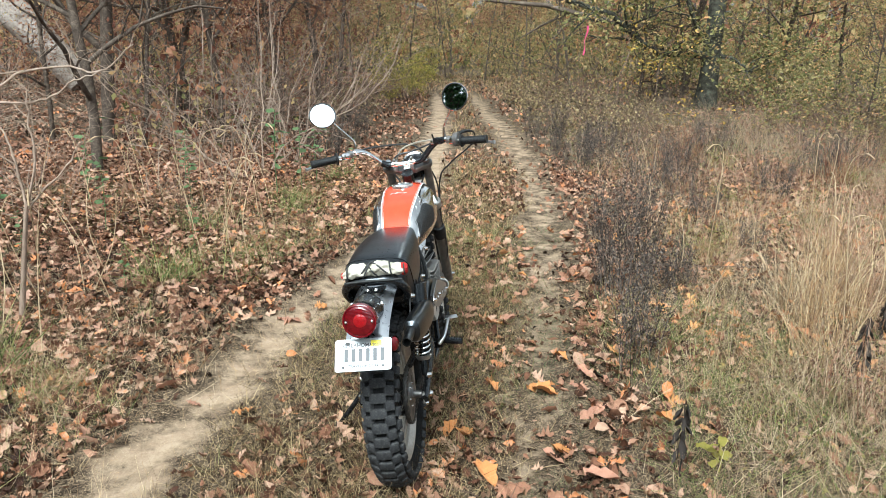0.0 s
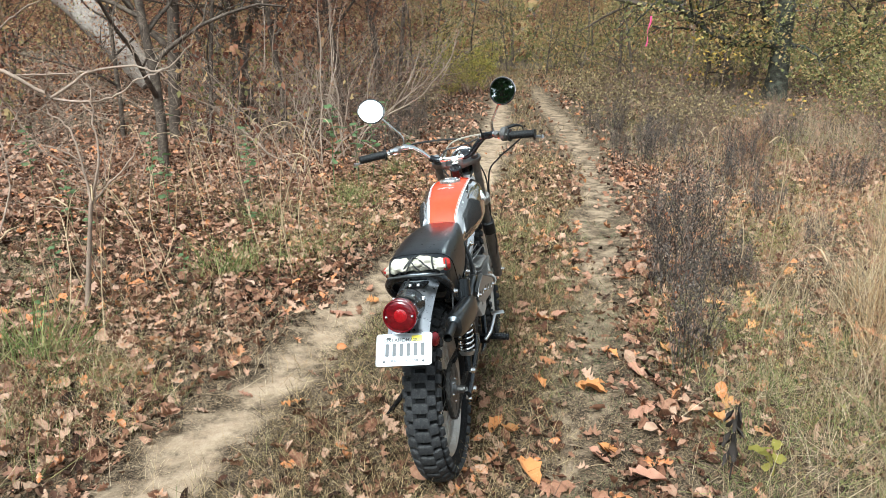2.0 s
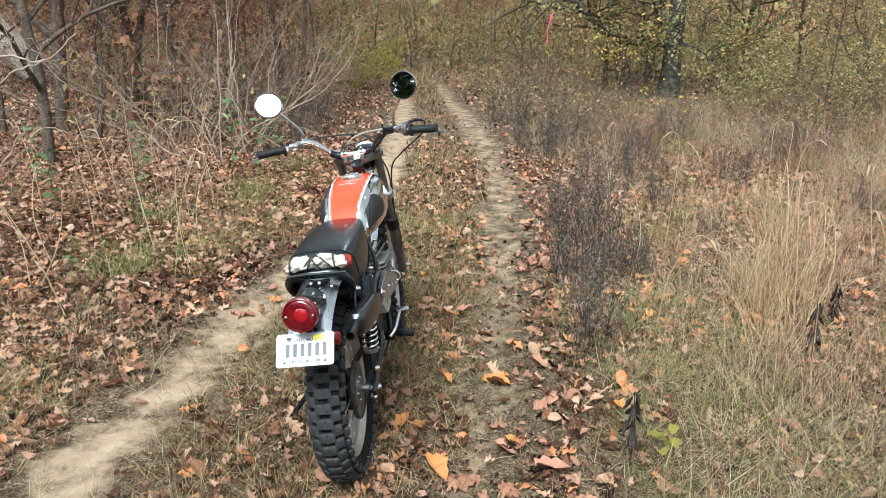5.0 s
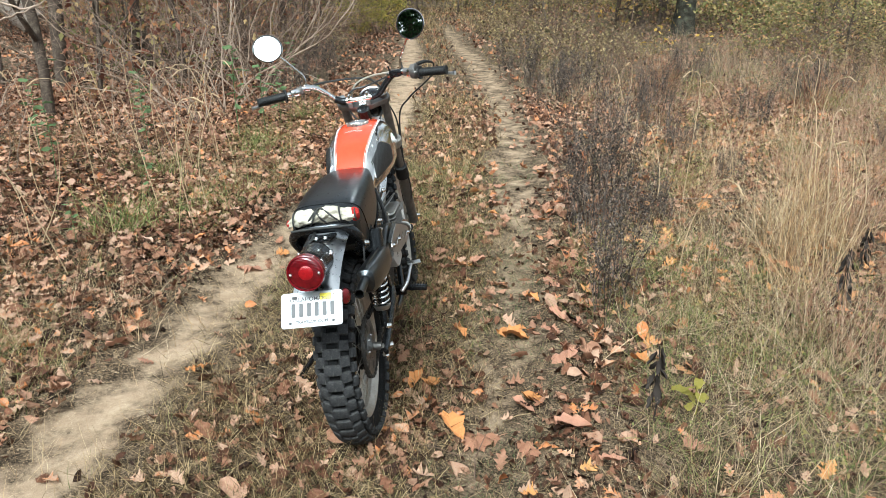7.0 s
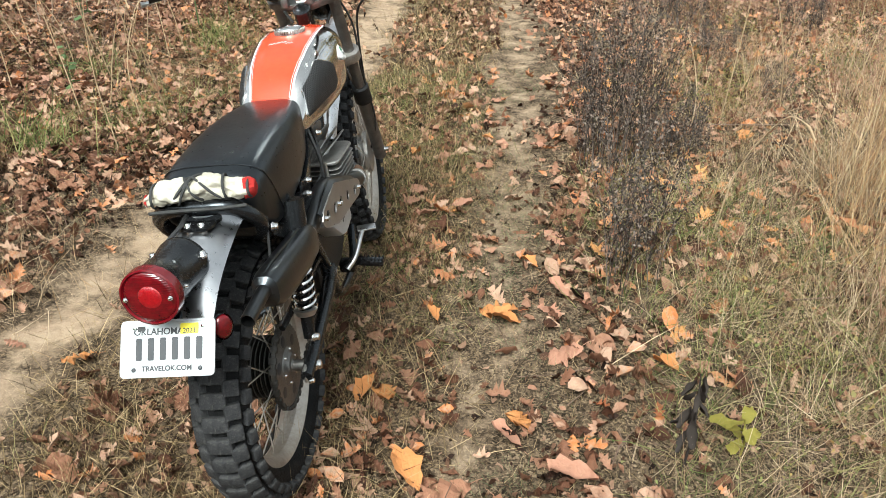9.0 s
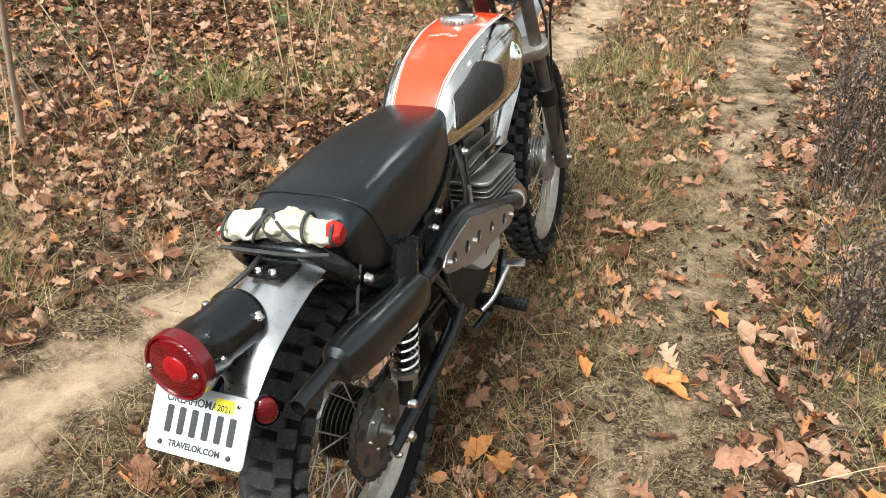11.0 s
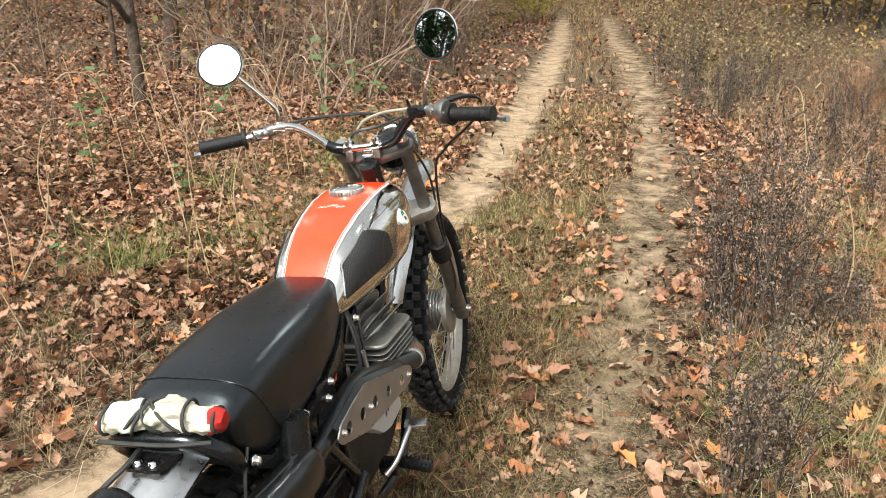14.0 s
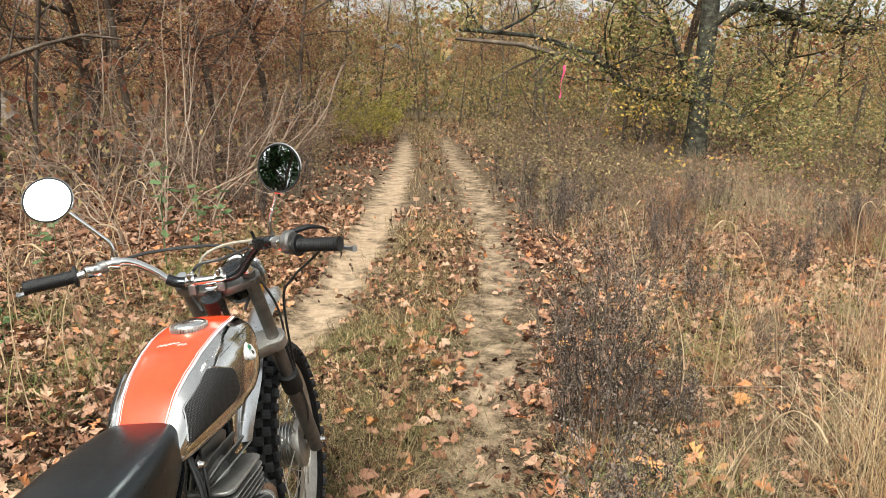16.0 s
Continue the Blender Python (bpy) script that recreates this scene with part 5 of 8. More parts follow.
for y_, z_ in ((0.155, 0.672), (0.255, 0.645), (0.275, 0.672), (0.44, 0.735)):
    bolt(y_, z_, 0.108, None, 1.2)

# Exhaust: header along the right flank, heat shield, muffler.
ex = part("exhaust_pipe", pipe([(0.03, 0.745, 0.50), (0.085, 0.775, 0.495), (0.126, 0.725, 0.485), (0.122, 0.665, 0.502), (0.110, 0.60, 0.522), (0.106, 0.48, 0.57), (0.106, 0.36, 0.60), (0.118, 0.22, 0.59), (0.13, 0.11, 0.60)], [0.024, 0.026, 0.025, 0.024, 0.023, 0.024, 0.024, 0.021, 0.019], 18, 8), M_SATIN, bike, "heat-stained black exhaust pipe")
part("pipe_joint", pipe([(0.1272, 0.695, 0.494), (0.1268, 0.706, 0.491)], 0.0275, 18, 0), M_FIN, ex)
part("rusty_joint", pipe([(0.1265, 0.708, 0.49), (0.115, 0.745, 0.489)], 0.0272, 18, 0), M_RUST, ex, "rust-brown pipe joint")
holes = [(0.235, 0.591), (0.306, 0.578), (0.375, 0.565), (0.454, 0.546), (0.540, 0.523)]
def hits(c, d, poly):
    """Where a ray from inside meets a convex outline."""
    best = 9.0
    for k in range(len(poly)):
        p0, p1 = poly[k], poly[(k + 1) % len(poly)]
        e_ = p1 - p0
        den = d[0] * e_[1] - d[1] * e_[0]
        if abs(den) < 1e-12:
            continue
        w_ = p0 - c
        t_, u_ = (w_[0] * e_[1] - w_[1] * e_[0]) / den, (w_[0] * d[1] - w_[1] * d[0]) / den
        if t_ > 0 and -1e-6 <= u_ <= 1 + 1e-6:
            best = min(best, t_)
    return c + best * d


top_z = lambda y_: float(np.interp(y_, [0.183, 0.20, 0.336, 0.57, 0.60, 0.612], [0.600, 0.618, 0.634, 0.545, 0.532, 0.518]))
low_z = lambda y_: float(np.interp(y_, [0.183, 0.195, 0.32, 0.59, 0.612], [0.592, 0.577, 0.527, 0.487, 0.505]))
cells = [0.183] + [(holes[k][0] + holes[k + 1][0]) / 2 for k in range(4)] + [0.612]
ch = []
for k, (hy, hz) in enumerate(holes):
    ys = np.linspace(cells[k], cells[k + 1], 7)
    poly = [np.array((y_, low_z(y_))) for y_ in ys] + [np.array((y_, top_z(y_))) for y_ in ys[::-1]]
    hc = np.array((hy, hz))
    ang = np.arange(40) * 2 * np.pi / 40
    inner = np.array([hc + 0.0145 * np.array((math.cos(a_), math.sin(a_))) for a_ in ang])
    outer = np.array([hits(hc, np.array((math.cos(a_), math.sin(a_))), poly) for a_ in ang])
    rows_ = [np.column_stack([np.full(40, x_), q_]) for x_, q_ in ((0.150, outer), (0.1535, outer), (0.1535, inner), (0.150, inner), (0.150, outer))]
    ch += loft(rows_, ends=False)
part("heat_shield", ch, M_SHIELD, ex, "dull alloy heat shield with five round holes")
top_edge = [(0.152, 0.57, 0.546), (0.152, 0.336, 0.635), (0.152, 0.19, 0.612)]
part("shield_flange", loft([[(0.152, y_, z_), (0.140, y_, z_ + 0.008), (0.138, y_, z_ + 0.006), (0.150, y_, z_ - 0.003)] for _, y_, z_ in top_edge]), M_SATIN, ex)
for y_, z_ in ((0.582, 0.513), (0.343, 0.572), (0.206, 0.598)):
    bolt(y_, z_, 0.154, ex, 1.1)
# Muffler: a flattened black canister with a small tail pipe.
sec = []
for y_, rz, rx, x_, z_ in ((0.118, 0.018, 0.018, 0.130, 0.600), (0.108, 0.034, 0.027, 0.130, 0.600), (0.09, 0.042, 0.032, 0.130, 0.600), (0.03, 0.046, 0.034, 0.128, 0.602), (-0.09, 0.046, 0.034, 0.124, 0.614), (-0.155, 0.043, 0.032, 0.121, 0.624), (-0.178, 0.035, 0.027, 0.120, 0.630), (-0.188, 0.016, 0.014, 0.119, 0.637)):
    a = np.arange(28) * 2 * np.pi / 28
    c, s_ = np.cos(a), np.sin(a)
    sec.append(np.stack([x_ + rx * np.sign(c) * np.abs(c) ** 0.75, np.full(28, y_), z_ + rz * np.sign(s_) * np.abs(s_) ** 0.75], 1))
mf = part("muffler", loft(sec), M_SATIN, bike, "satin black muffler with chipped paint")
part("muffler_seam", pipe([(0.128, 0.09, 0.6415), (0.126, -0.02, 0.6535), (0.122, -0.14, 0.667), (0.119, -0.183, 0.652)], 0.0032, 6), M_SATIN, mf)
v, f = tube(np.array([(0.119, -0.18, 0.638), (0.120, -0.295, 0.638), (0.120, -0.295, 0.638), (0.119, -0.22, 0.638)]), [0.0145, 0.0145, 0.012, 0.012], 18)
part("tail_pipe", lathe([(0.0145, 0.0), (0.0145, -0.112), (0.0125, -0.112), (0.0125, -0.02), (0.0, -0.02)], "y", (0.120, -0.182, 0.638), 20), M_SATIN, mf)

# Pegs, kick lever, chain guard, splash parts.
for side in (-1, 1):
    pg = part("foot_peg", block((side * 0.158, 0.520, 0.298), (0.10, 0.026, 0.022), 0.005, Matrix.Rotation(side * 0.12, 4, "Y")), M_BLACK, bike, "black toothed foot peg")
    part("peg_teeth", sum([block((side * (0.118 + 0.011 * k), 0.520 + dy, 0.314 - 0.0013 * k), (0.005, 0.006, 0.010), 0.001) for k in range(9) for dy in (-0.009, 0.009)], []), M_BLACK, pg)
    part("peg_bracket", block((side * 0.104, 0.505, 0.298), (0.05, 0.04, 0.036), 0.008), M_BLACK, pg)
kick = part("kick_lever", pipe([(0.116, 0.445, 0.317), (0.138, 0.470, 0.342), (0.150, 0.520, 0.377), (0.154, 0.545, 0.389)], [0.008, 0.0075, 0.0065, 0.0065], 10), M_ALU, bike, "polished kick lever")
part("lever_pad", block((0.164, 0.558, 0.391), (0.055, 0.034, 0.006), 0.002, Matrix.Rotation(0.25, 4, "Z")), M_ALU, kick)
part("skid_tube", pipe([(0.07, 0.74, 0.31), (0.085, 0.62, 0.235), (0.085, 0.44, 0.245), (0.085, 0.37, 0.34)], 0.013, 10), M_BLACK, bike)
part("skid_tube", pipe([(-0.07, 0.74, 0.31), (-0.085, 0.62, 0.235), (-0.085, 0.44, 0.245), (-0.085, 0.37, 0.34)], 0.013, 10), M_BLACK, bike)
part("chain_guide", pipe([(0.085, 0.30, 0.44), (0.08, 0.10, 0.445), (0.07, -0.02, 0.435)], [0.010, 0.010, 0.008], 8), M_BLACK, bike)
part("rear_brake_rod", pipe([(-0.11, 0.45, 0.27), (-0.10, 0.02, 0.24)], 0.0035, 6, 0), M_CASTALU, bike)

# The tool roll strapped on the carrier.
roll = tagged(new("tool_roll"), "cream canvas tool roll with red ends, strapped behind the motorcycle seat", "tool roll")
roll.matrix_world = BIKE @ Matrix.Translation((0.006, -0.102, 0)) @ Matrix.Rotation(radians(6), 4, "Z") @ Matrix.Translation((0, 0.102, 0))
g = np.random.default_rng(5)
RZ, RY, RR_ = 0.819, -0.102, 0.0255


def sag(x_):
    """How the soft roll bends along its length."""
    return 0.010 * math.sin((x_ + 0.11) * 14) + 0.004 * math.sin(x_ * 60) - 0.15 * max(0.0, -0.06 - x_)


sec = []
for x_ in np.linspace(-0.108, 0.098, 61):
    k = abs((x_ + 0.007) / 0.105)
    r = RR_ * (1 - 0.25 * k ** 3 - 0.22 * max(0.0, -0.05 - x_) / 0.05) * (1 + 0.11 * math.sin(x_ * 75) + 0.07 * math.sin(x_ * 160 + 1))
    a = np.arange(44) * 2 * np.pi / 44
    rr = r * (1 + 0.15 * np.sin(3 * a + x_ * 46) + 0.09 * np.sin(5 * a - x_ * 85) + 0.05 * np.sin(8 * a + x_ * 170) + 0.03 * np.sin(13 * a - x_ * 240))
    sec.append(np.stack([np.full(44, x_), RY + rr * np.cos(a) * 1.12, RZ + sag(x_) + rr * np.sin(a) * 0.84], 1))
part("canvas", loft(sec), M_CANVAS, roll, "creased cream canvas wrap")
for x0, x1, rs in ((0.092, 0.112, 0.022), (-0.104, -0.113, 0.013)):
    sec = []
    for u in np.linspace(0, 1, 6):
        a = np.arange(18) * 2 * np.pi / 18
        rr = (rs - 0.010 * u ** 2) * (1 + 0.12 * np.sin(4 * a + u * 3) + 0.06 * np.sin(7 * a))
        sec.append(np.stack([np.full(18, x0 + (x1 - x0) * u), RY + rr * np.cos(a) * 1.1, RZ + sag(x0) + rr * np.sin(a)], 1))
    part("red_end", loft(sec), M_REDCLOTH, roll, "red cloth end")


def strap(x0, x1, turns=1.0, r=0.0288):
    pts = []
    for u in np.linspace(0, 1, 30):
        a = radians(-80) + u * turns * 2 * math.pi
        x_ = x0 + (x1 - x0) * u
        q = r * (1 - 0.25 * abs((x_ + 0.007) / 0.105) ** 3)
        pts.append((x_, RY + q * math.cos(a) * 1.12, RZ + sag(x_) + q * math.sin(a) * 0.84))
    return pipe(pts, 0.0028, 6, 0)


for x0, x1 in ((-0.082, -0.090), (-0.080, 0.075), (0.050, -0.075), (0.048, 0.060), (-0.06, 0.02), (0.03, -0.05), (0.098, 0.102)):
    part("strap", strap(x0, x1), M_STRAP, roll, "dark elastic strap")
part("strap", pipe([(-0.10, -0.125, 0.795), (-0.04, -0.138, 0.80), (0.03, -0.138, 0.797), (0.09, -0.12, 0.79)], 0.0036, 6), M_STRAP, roll)


# ---- plants ----
def grow(g, p, d, length, r0, level, spec, tubes, tips):
    """A branch from p along d with its side branches. spec: per level (segments, wander, lift, children, child length, child angle, first)."""
    seg, wander, lift, kids, klen, kang, first = spec[level]
    pts, dirs = [np.array(p, float)], []
    d = np.array(d, float)
    for s in range(seg):
        d = d + g.normal(0, wander, 3) + np.array([0, 0, lift])
        d /= np.linalg.norm(d)
        dirs.append(d.copy())
        pts.append(pts[-1] + d * length / seg)
    taper = np.linspace(1, 0.35 if level + 1 < len(spec) else 0.2, seg + 1)
    tubes.append((np.array(pts), r0 * taper, level))
    if level + 1 >= len(spec) or kids == 0:
        for q, w in zip(pts[1:], dirs):
            tips.append((q, w, level))
        return
    for k in range(kids):
        u = first + (1 - first) * (k + g.uniform(0, 1)) / kids
        s = min(int(u * seg), seg - 1)
        q = pts[s] + (pts[s + 1] - pts[s]) * (u * seg - s)
        a = g.uniform(0, 2 * math.pi)
        side = np.cross(dirs[s], [math.cos(a), math.sin(a), 0.2])
        side /= np.linalg.norm(side) + 1e-9
        e = dirs[s] * math.cos(kang) + side * math.sin(kang)
        grow(g, q, e, length * klen * g.uniform(0.7, 1.25) * (1 - 0.4 * u), max(r0 * (1 - 0.65 * u) * 0.6, 0.0016), level + 1, spec, tubes, tips)


def wood(name, tubes, material, sides=(7, 5, 4, 3)):
    return mesh_np(name, [tube(p, r, sides[min(v, len(sides) - 1)]) for p, r, v in tubes], material, True)


def foliage(name, g, tips, per, size, material, spread=0.12, shapes=SIMPLE, levels=None):
    tips = [t for t in tips if levels is None or t[2] in levels]
    pos = np.repeat(np.array([t[0] for t in tips]), per, 0)
    pos = pos + g.normal(0, spread, pos.shape)
    k = np.arange(len(pos)) % len(shapes)
    chunks = []
    for s, (v, f) in enumerate(shapes):
        m = pos[k == s]
        if len(m):
            chunks.append(scatter(v, f, m, rots(g.uniform(0, 6.3, len(m)), g.uniform(-1.0, 1.0, len(m)), g.uniform(-1.0, 1.0, len(m))), size * g.uniform(0.6, 1.3, len(m))))
    return mesh_np(name, chunks, material)


def plant(name, label, category, parts_, group=""):
    """An empty at the base with its part meshes."""
    root = new(name)
    tagged(root, label, category, group)
    for pname, me in parts_:
        o = new(pname, me)
        o.parent = root
    return root


def put(root, x, y, yaw=0.0, size=1.0, sink=0.02):
    root.location = (x, y, float(ground_z(x, y)) - sink)
    root.rotation_euler = (0, 0, yaw)
    root.scale = (size,) * 3
    return root


def again(root, x, y, yaw, size):
    c = copy_thing(root, pose(x, y, float(ground_z(x, y)) - 0.02, 0, 0, math.degrees(yaw)))
    c.scale = (size,) * 3
    return c


def stem_tree(seed, height, r, leaf_mat, per, leaf, lean=0.06, low=0.18, kids=16, spread=0.16, far=False):
    g = np.random.default_rng(seed)
    tubes, tips = [], []
    spec = [(10, 0.07, 0.02, kids, 0.32, 1.05, low), (5, 0.16, 0.04, 5, 0.5, 0.8, 0.25), (4, 0.22, 0.0, 0, 0, 0, 0)]
    if far:
        spec = [(7, 0.08, 0.02, kids, 0.32, 1.05, low), (3, 0.2, 0.04, 3, 0.5, 0.8, 0.25), (2, 0.25, 0.0, 0, 0, 0, 0)]
    grow(g, (0, 0, 0), (g.normal(0, lean), g.normal(0, lean), 1), height, r, 0, spec, tubes, tips)
    p = [("trunk", wood("trunk", tubes, M_BARK, (6, 3, 3) if far else (7, 5, 4, 3)))]
    if per:
        p.append(("crown", foliage("crown", g, tips, per, leaf, leaf_mat, spread, SIMPLE[:1])))
    return p


def arching_shrub(seed, stems, height, material=None, leaf_mat=None, per=0, leaf=0.05, out=0.55, r=0.011):
    g = np.random.default_rng(seed)
    tips, p = [], []
    spec = [(11, 0.20, -0.02, 7, 0.45, 0.8, 0.2), (6, 0.30, 0.0, 4, 0.5, 0.85, 0.25), (3, 0.32, 0.0, 0, 0, 0, 0)]
    for s in range(stems):
        a = g.uniform(0, 6.3)
        o = out * g.uniform(0.2, 1.1)
        tubes = []
        grow(g, (0.1 * math.cos(a), 0.1 * math.sin(a), 0), (o * math.cos(a), o * math.sin(a), 1), height * g.uniform(0.6, 1.1), r * g.uniform(0.6, 1.2), 0, spec, tubes, tips)
        p.append(("stem", wood("stem", tubes, material or M_TWIG, (5, 3, 3))))
    if per:
        p.append(("foliage", foliage("foliage", g, tips, per, leaf, leaf_mat, 0.05, SIMPLE[:1])))
    return p


def leaf_plant(seed, height, leaves_, size, material, droop, wide=0.30, curl=0.35):
    g = np.random.default_rng(seed)
    stem = spline([(0, 0, 0), (0.01, 0.01, height * 0.5), (0.0, 0.02, height)], 5)
    out = [("stem", mesh_np("stem", [tube(stem, np.linspace(0.004, 0.002, len(stem)), 5)], material, True))]
    v, f = lobed_leaf(3, 1.0, wide, 0.05, curl, seed)
    for k in range(leaves_):
        z = height * (0.35 + 0.65 * (k + 1) / leaves_)
        c = scatter(v, f, np.array([(0, 0.015, z)]), rots(np.array([k * 2.4]), np.array([-droop + g.normal(0, 0.2)]), np.array([g.normal(0, 0.3)])), np.array([size * g.uniform(0.7, 1.2)]))
        out.append(("leaf", mesh_np("leaf", [c], material)))
    return out


rng = np.random.default_rng(7)

# The old oak beside the trail, with low spreading limbs.
g = np.random.default_rng(21)
tubes, tips = [], []
trunk = np.array([(0, 0, -0.1), (0.0, 0, 0.12), (0.02, 0, 0.5), (0.03, 0.02, 1.1), (0.03, 0, 1.7), (0.05, 0.03, 2.6), (0.06, 0.1, 3.8), (0.25, 0.1, 5.2), (0.2, 0.3, 7.0), (0.4, 0.3, 9.0)])
tubes.append((trunk, np.array([0.34, 0.235, 0.19, 0.170, 0.165, 0.155, 0.135, 0.11, 0.08, 0.03]), 0))
limb_spec = [(8, 0.10, 0.01, 9, 0.42, 0.8, 0.25), (6, 0.18, 0.02, 6, 0.5, 0.8, 0.2), (4, 0.22, 0.0, 0, 0, 0, 0)]
for pts, rr in (
    ([(0.05, 0, 1.0), (-0.5, -0.2, 1.08), (-1.1, -0.35, 1.05), (-1.5, -0.5, 1.25), (-2.2, -0.8, 1.75), (-3.2, -1.0, 2.0), (-4.4, -1.2, 2.05)], 0.085),
    ([(0.05, 0, 1.15), (-0.25, -0.2, 1.3), (-0.55, -0.4, 1.75), (-0.9, -0.5, 2.4), (-1.5, -0.6, 3.0)], 0.06),
    ([(0.1, 0, 2.35), (0.5, -0.1, 2.65), (1.0, -0.2, 2.6), (1.7, -0.3, 2.3), (2.6, -0.4, 2.25), (3.6, -0.5, 2.55), (4.8, -0.6, 3.2)], 0.10),
    ([(0.08, -0.05, 1.05), (0.35, -0.25, 1.0), (0.55, -0.4, 0.85), (0.62, -0.5, 0.6)], 0.04),
):
    pts = np.array(pts)
    tubes.append((pts, rr * np.linspace(1, 0.35, len(pts)), 1))
    for q, q2 in zip(pts[1:-1], pts[2:]):
        for s in range(3):
            a = g.uniform(0, 6.3)
            grow(g, q + (q2 - q) * g.uniform(0, 1), (0.7 * math.cos(a), 0.7 * math.sin(a), g.uniform(-0.25, 0.7)), g.uniform(0.7, 1.5), rr * 0.3, 0, [(5, 0.2, 0.01, 5, 0.5, 0.8, 0.2), (4, 0.22, 0.0, 0, 0, 0, 0)], tubes, tips)
for k in range(16):
    a, z = g.uniform(0, 6.3), g.uniform(2.8, 8.0)
    grow(g, (0.12, 0.1, z), (math.cos(a), math.sin(a), 0.35), g.uniform(2.0, 3.8) * (1 - 0.05 * z), 0.06, 0, limb_spec, tubes, tips)
oak = plant("oak_tree", "old oak with rough grey bark, low crooked limbs and yellowing leaves", "tree", [("trunk", wood("trunk", tubes, M_OAKBARK, (12, 7, 5, 3))), ("crown", foliage("crown", g, tips, 9, 0.066, M_OAKLEAF, 0.16, SIMPLE[1:]))])
put(oak, 5.55, 15.3, 0, 1.0)

# Understorey trees of the wood, in a few kinds.
KINDS = {
    "red": [plant("sapling", "slender tree with russet leaves still hanging on", "tree", stem_tree(30 + k, h, r, M_RED, 34, 0.046, low=lo, kids=20, spread=0.17), "trees of the wood") for k, (h, r, lo) in enumerate(((6.5, 0.05, 0.2), (5.0, 0.035, 0.14), (7.5, 0.075, 0.22)))],
    "olive": [plant("sapling", "slender tree with thin olive and yellow foliage", "tree", stem_tree(40 + k, h, r, M_OLIVE, 16, 0.046, low=0.10, kids=18, spread=0.16), "trees of the wood") for k, (h, r) in enumerate(((6.5, 0.05), (5.0, 0.035), (8.0, 0.08)))],
    "bare": [plant("sapling", "bare grey sapling with thin branches", "tree", stem_tree(50 + k, h, r, None, 0, 0, low=0.12, kids=15), "trees of the wood") for k, (h, r) in enumerate(((5.5, 0.04), (8.0, 0.095), (4.0, 0.025)))],
}
FAR = {
    "red": [plant("sapling", "slender tree with russet leaves still hanging on", "tree", stem_tree(130 + k, h, r, M_RED, 62, 0.064, low=lo, kids=15, spread=0.24, far=True), "trees of the wood") for k, (h, r, lo) in enumerate(((6.5, 0.05, 0.16), (5.0, 0.035, 0.12), (7.5, 0.075, 0.18)))],
    "olive": [plant("sapling", "slender tree with thin olive and yellow foliage", "tree", stem_tree(140 + k, h, r, M_OLIVE, 40, 0.064, low=0.08, kids=15, spread=0.24, far=True), "trees of the wood") for k, (h, r) in enumerate(((6.5, 0.05), (5.0, 0.035), (8.0, 0.08)))],
    "bare": [plant("sapling", "bare grey sapling with thin branches", "tree", stem_tree(150 + k, h, r, None, 0, 0, low=0.10, kids=15, far=True), "trees of the wood") for k, (h, r) in enumerate(((5.5, 0.04), (8.0, 0.095), (4.0, 0.025)))],
    "pine": [plant("pine_tree", "dark green pine tree", "tree", stem_tree(160 + k, h, r, M_NEEDLE, 18, 0.3, low=0.03, kids=26, spread=0.24, far=True), "pine trees") for k, (h, r) in enumerate(((8.0, 0.12), (9.5, 0.15)))],
}
first_used = set()


def plant_tree(kind, k, x, y, size=1.0):
    pick = KINDS if kind != "pine" and y > 0 and math.hypot(x, y) < 14 else FAR
    root = pick[kind][k % len(pick[kind])]
    yaw = float(rng.uniform(0, 6.3))
    if root.name not in first_used:
        first_used.add(root.name)
        return put(root, x, y, yaw, size)
    return again(root, x, y, yaw, size)


count = 0
for y in np.arange(7.5, 29, 1.25):
    for x in np.arange(-16, -2.0, 1.45):
        px, py = x + rng.uniform(-0.6, 0.6), y + rng.uniform(-0.6, 0.6)
        edge_x = rut_left(py) - (2.6 if py < 10 else 1.5)
        if px > edge_x or py < 11 and rng.uniform() < 0.62 or rng.uniform() < (0.22 if py < 15 else 0.42) or py < 16.6 and -0.61 < px / py < -0.40:
            continue
        u = rng.uniform()
        kind = "bare" if py < 10.0 and u < 0.7 else "red" if u < 0.60 else "bare" if u < 0.78 else "olive"
        plant_tree(kind, count, px, py, rng.uniform(0.6, 0.95) * (1.0 if py < 15 else 0.82))
        count += 1
for y in np.arange(13, 29, 1.6):
    for x in np.arange(2.8, 18, 1.9):
        px, py = x + rng.uniform(-0.7, 0.7), y + rng.uniform(-0.7, 0.7)
        if math.hypot(px - 5.4, py - 15.1) < 1.5 or py < 17 and rng.uniform() < 0.55 or px < rut_right(py) + 1.4 or rng.uniform() < (0.25 if py < 19 else 0.45):
            continue
        u = rng.uniform()
        plant_tree("olive" if u < 0.66 else "bare" if u < 0.84 else "red", count, px, py, rng.uniform(0.5, 0.85))
        count += 1
for x in np.arange(-6, 9, 1.6):
    for y in (25, 27.5, 30):
        plant_tree("olive" if rng.uniform() < 0.55 else "red" if rng.uniform() < 0.7 else "bare", count, x + rng.uniform(-0.7, 0.7), y + rng.uniform(-1, 1), rng.uniform(0.55, 0.95))
        count += 1
plant_tree("bare", 1, -3.35, 7.9, 0.6)
plant_tree("bare", 1, 5.2, 17.0, 1.8)
plant_tree("bare", 0, -4.7, 13.2, 1.2)
plant_tree("bare", 1, -3.9, 9.6, 0.9)
plant_tree("olive", 2, 6.2, 18.6, 1.2)
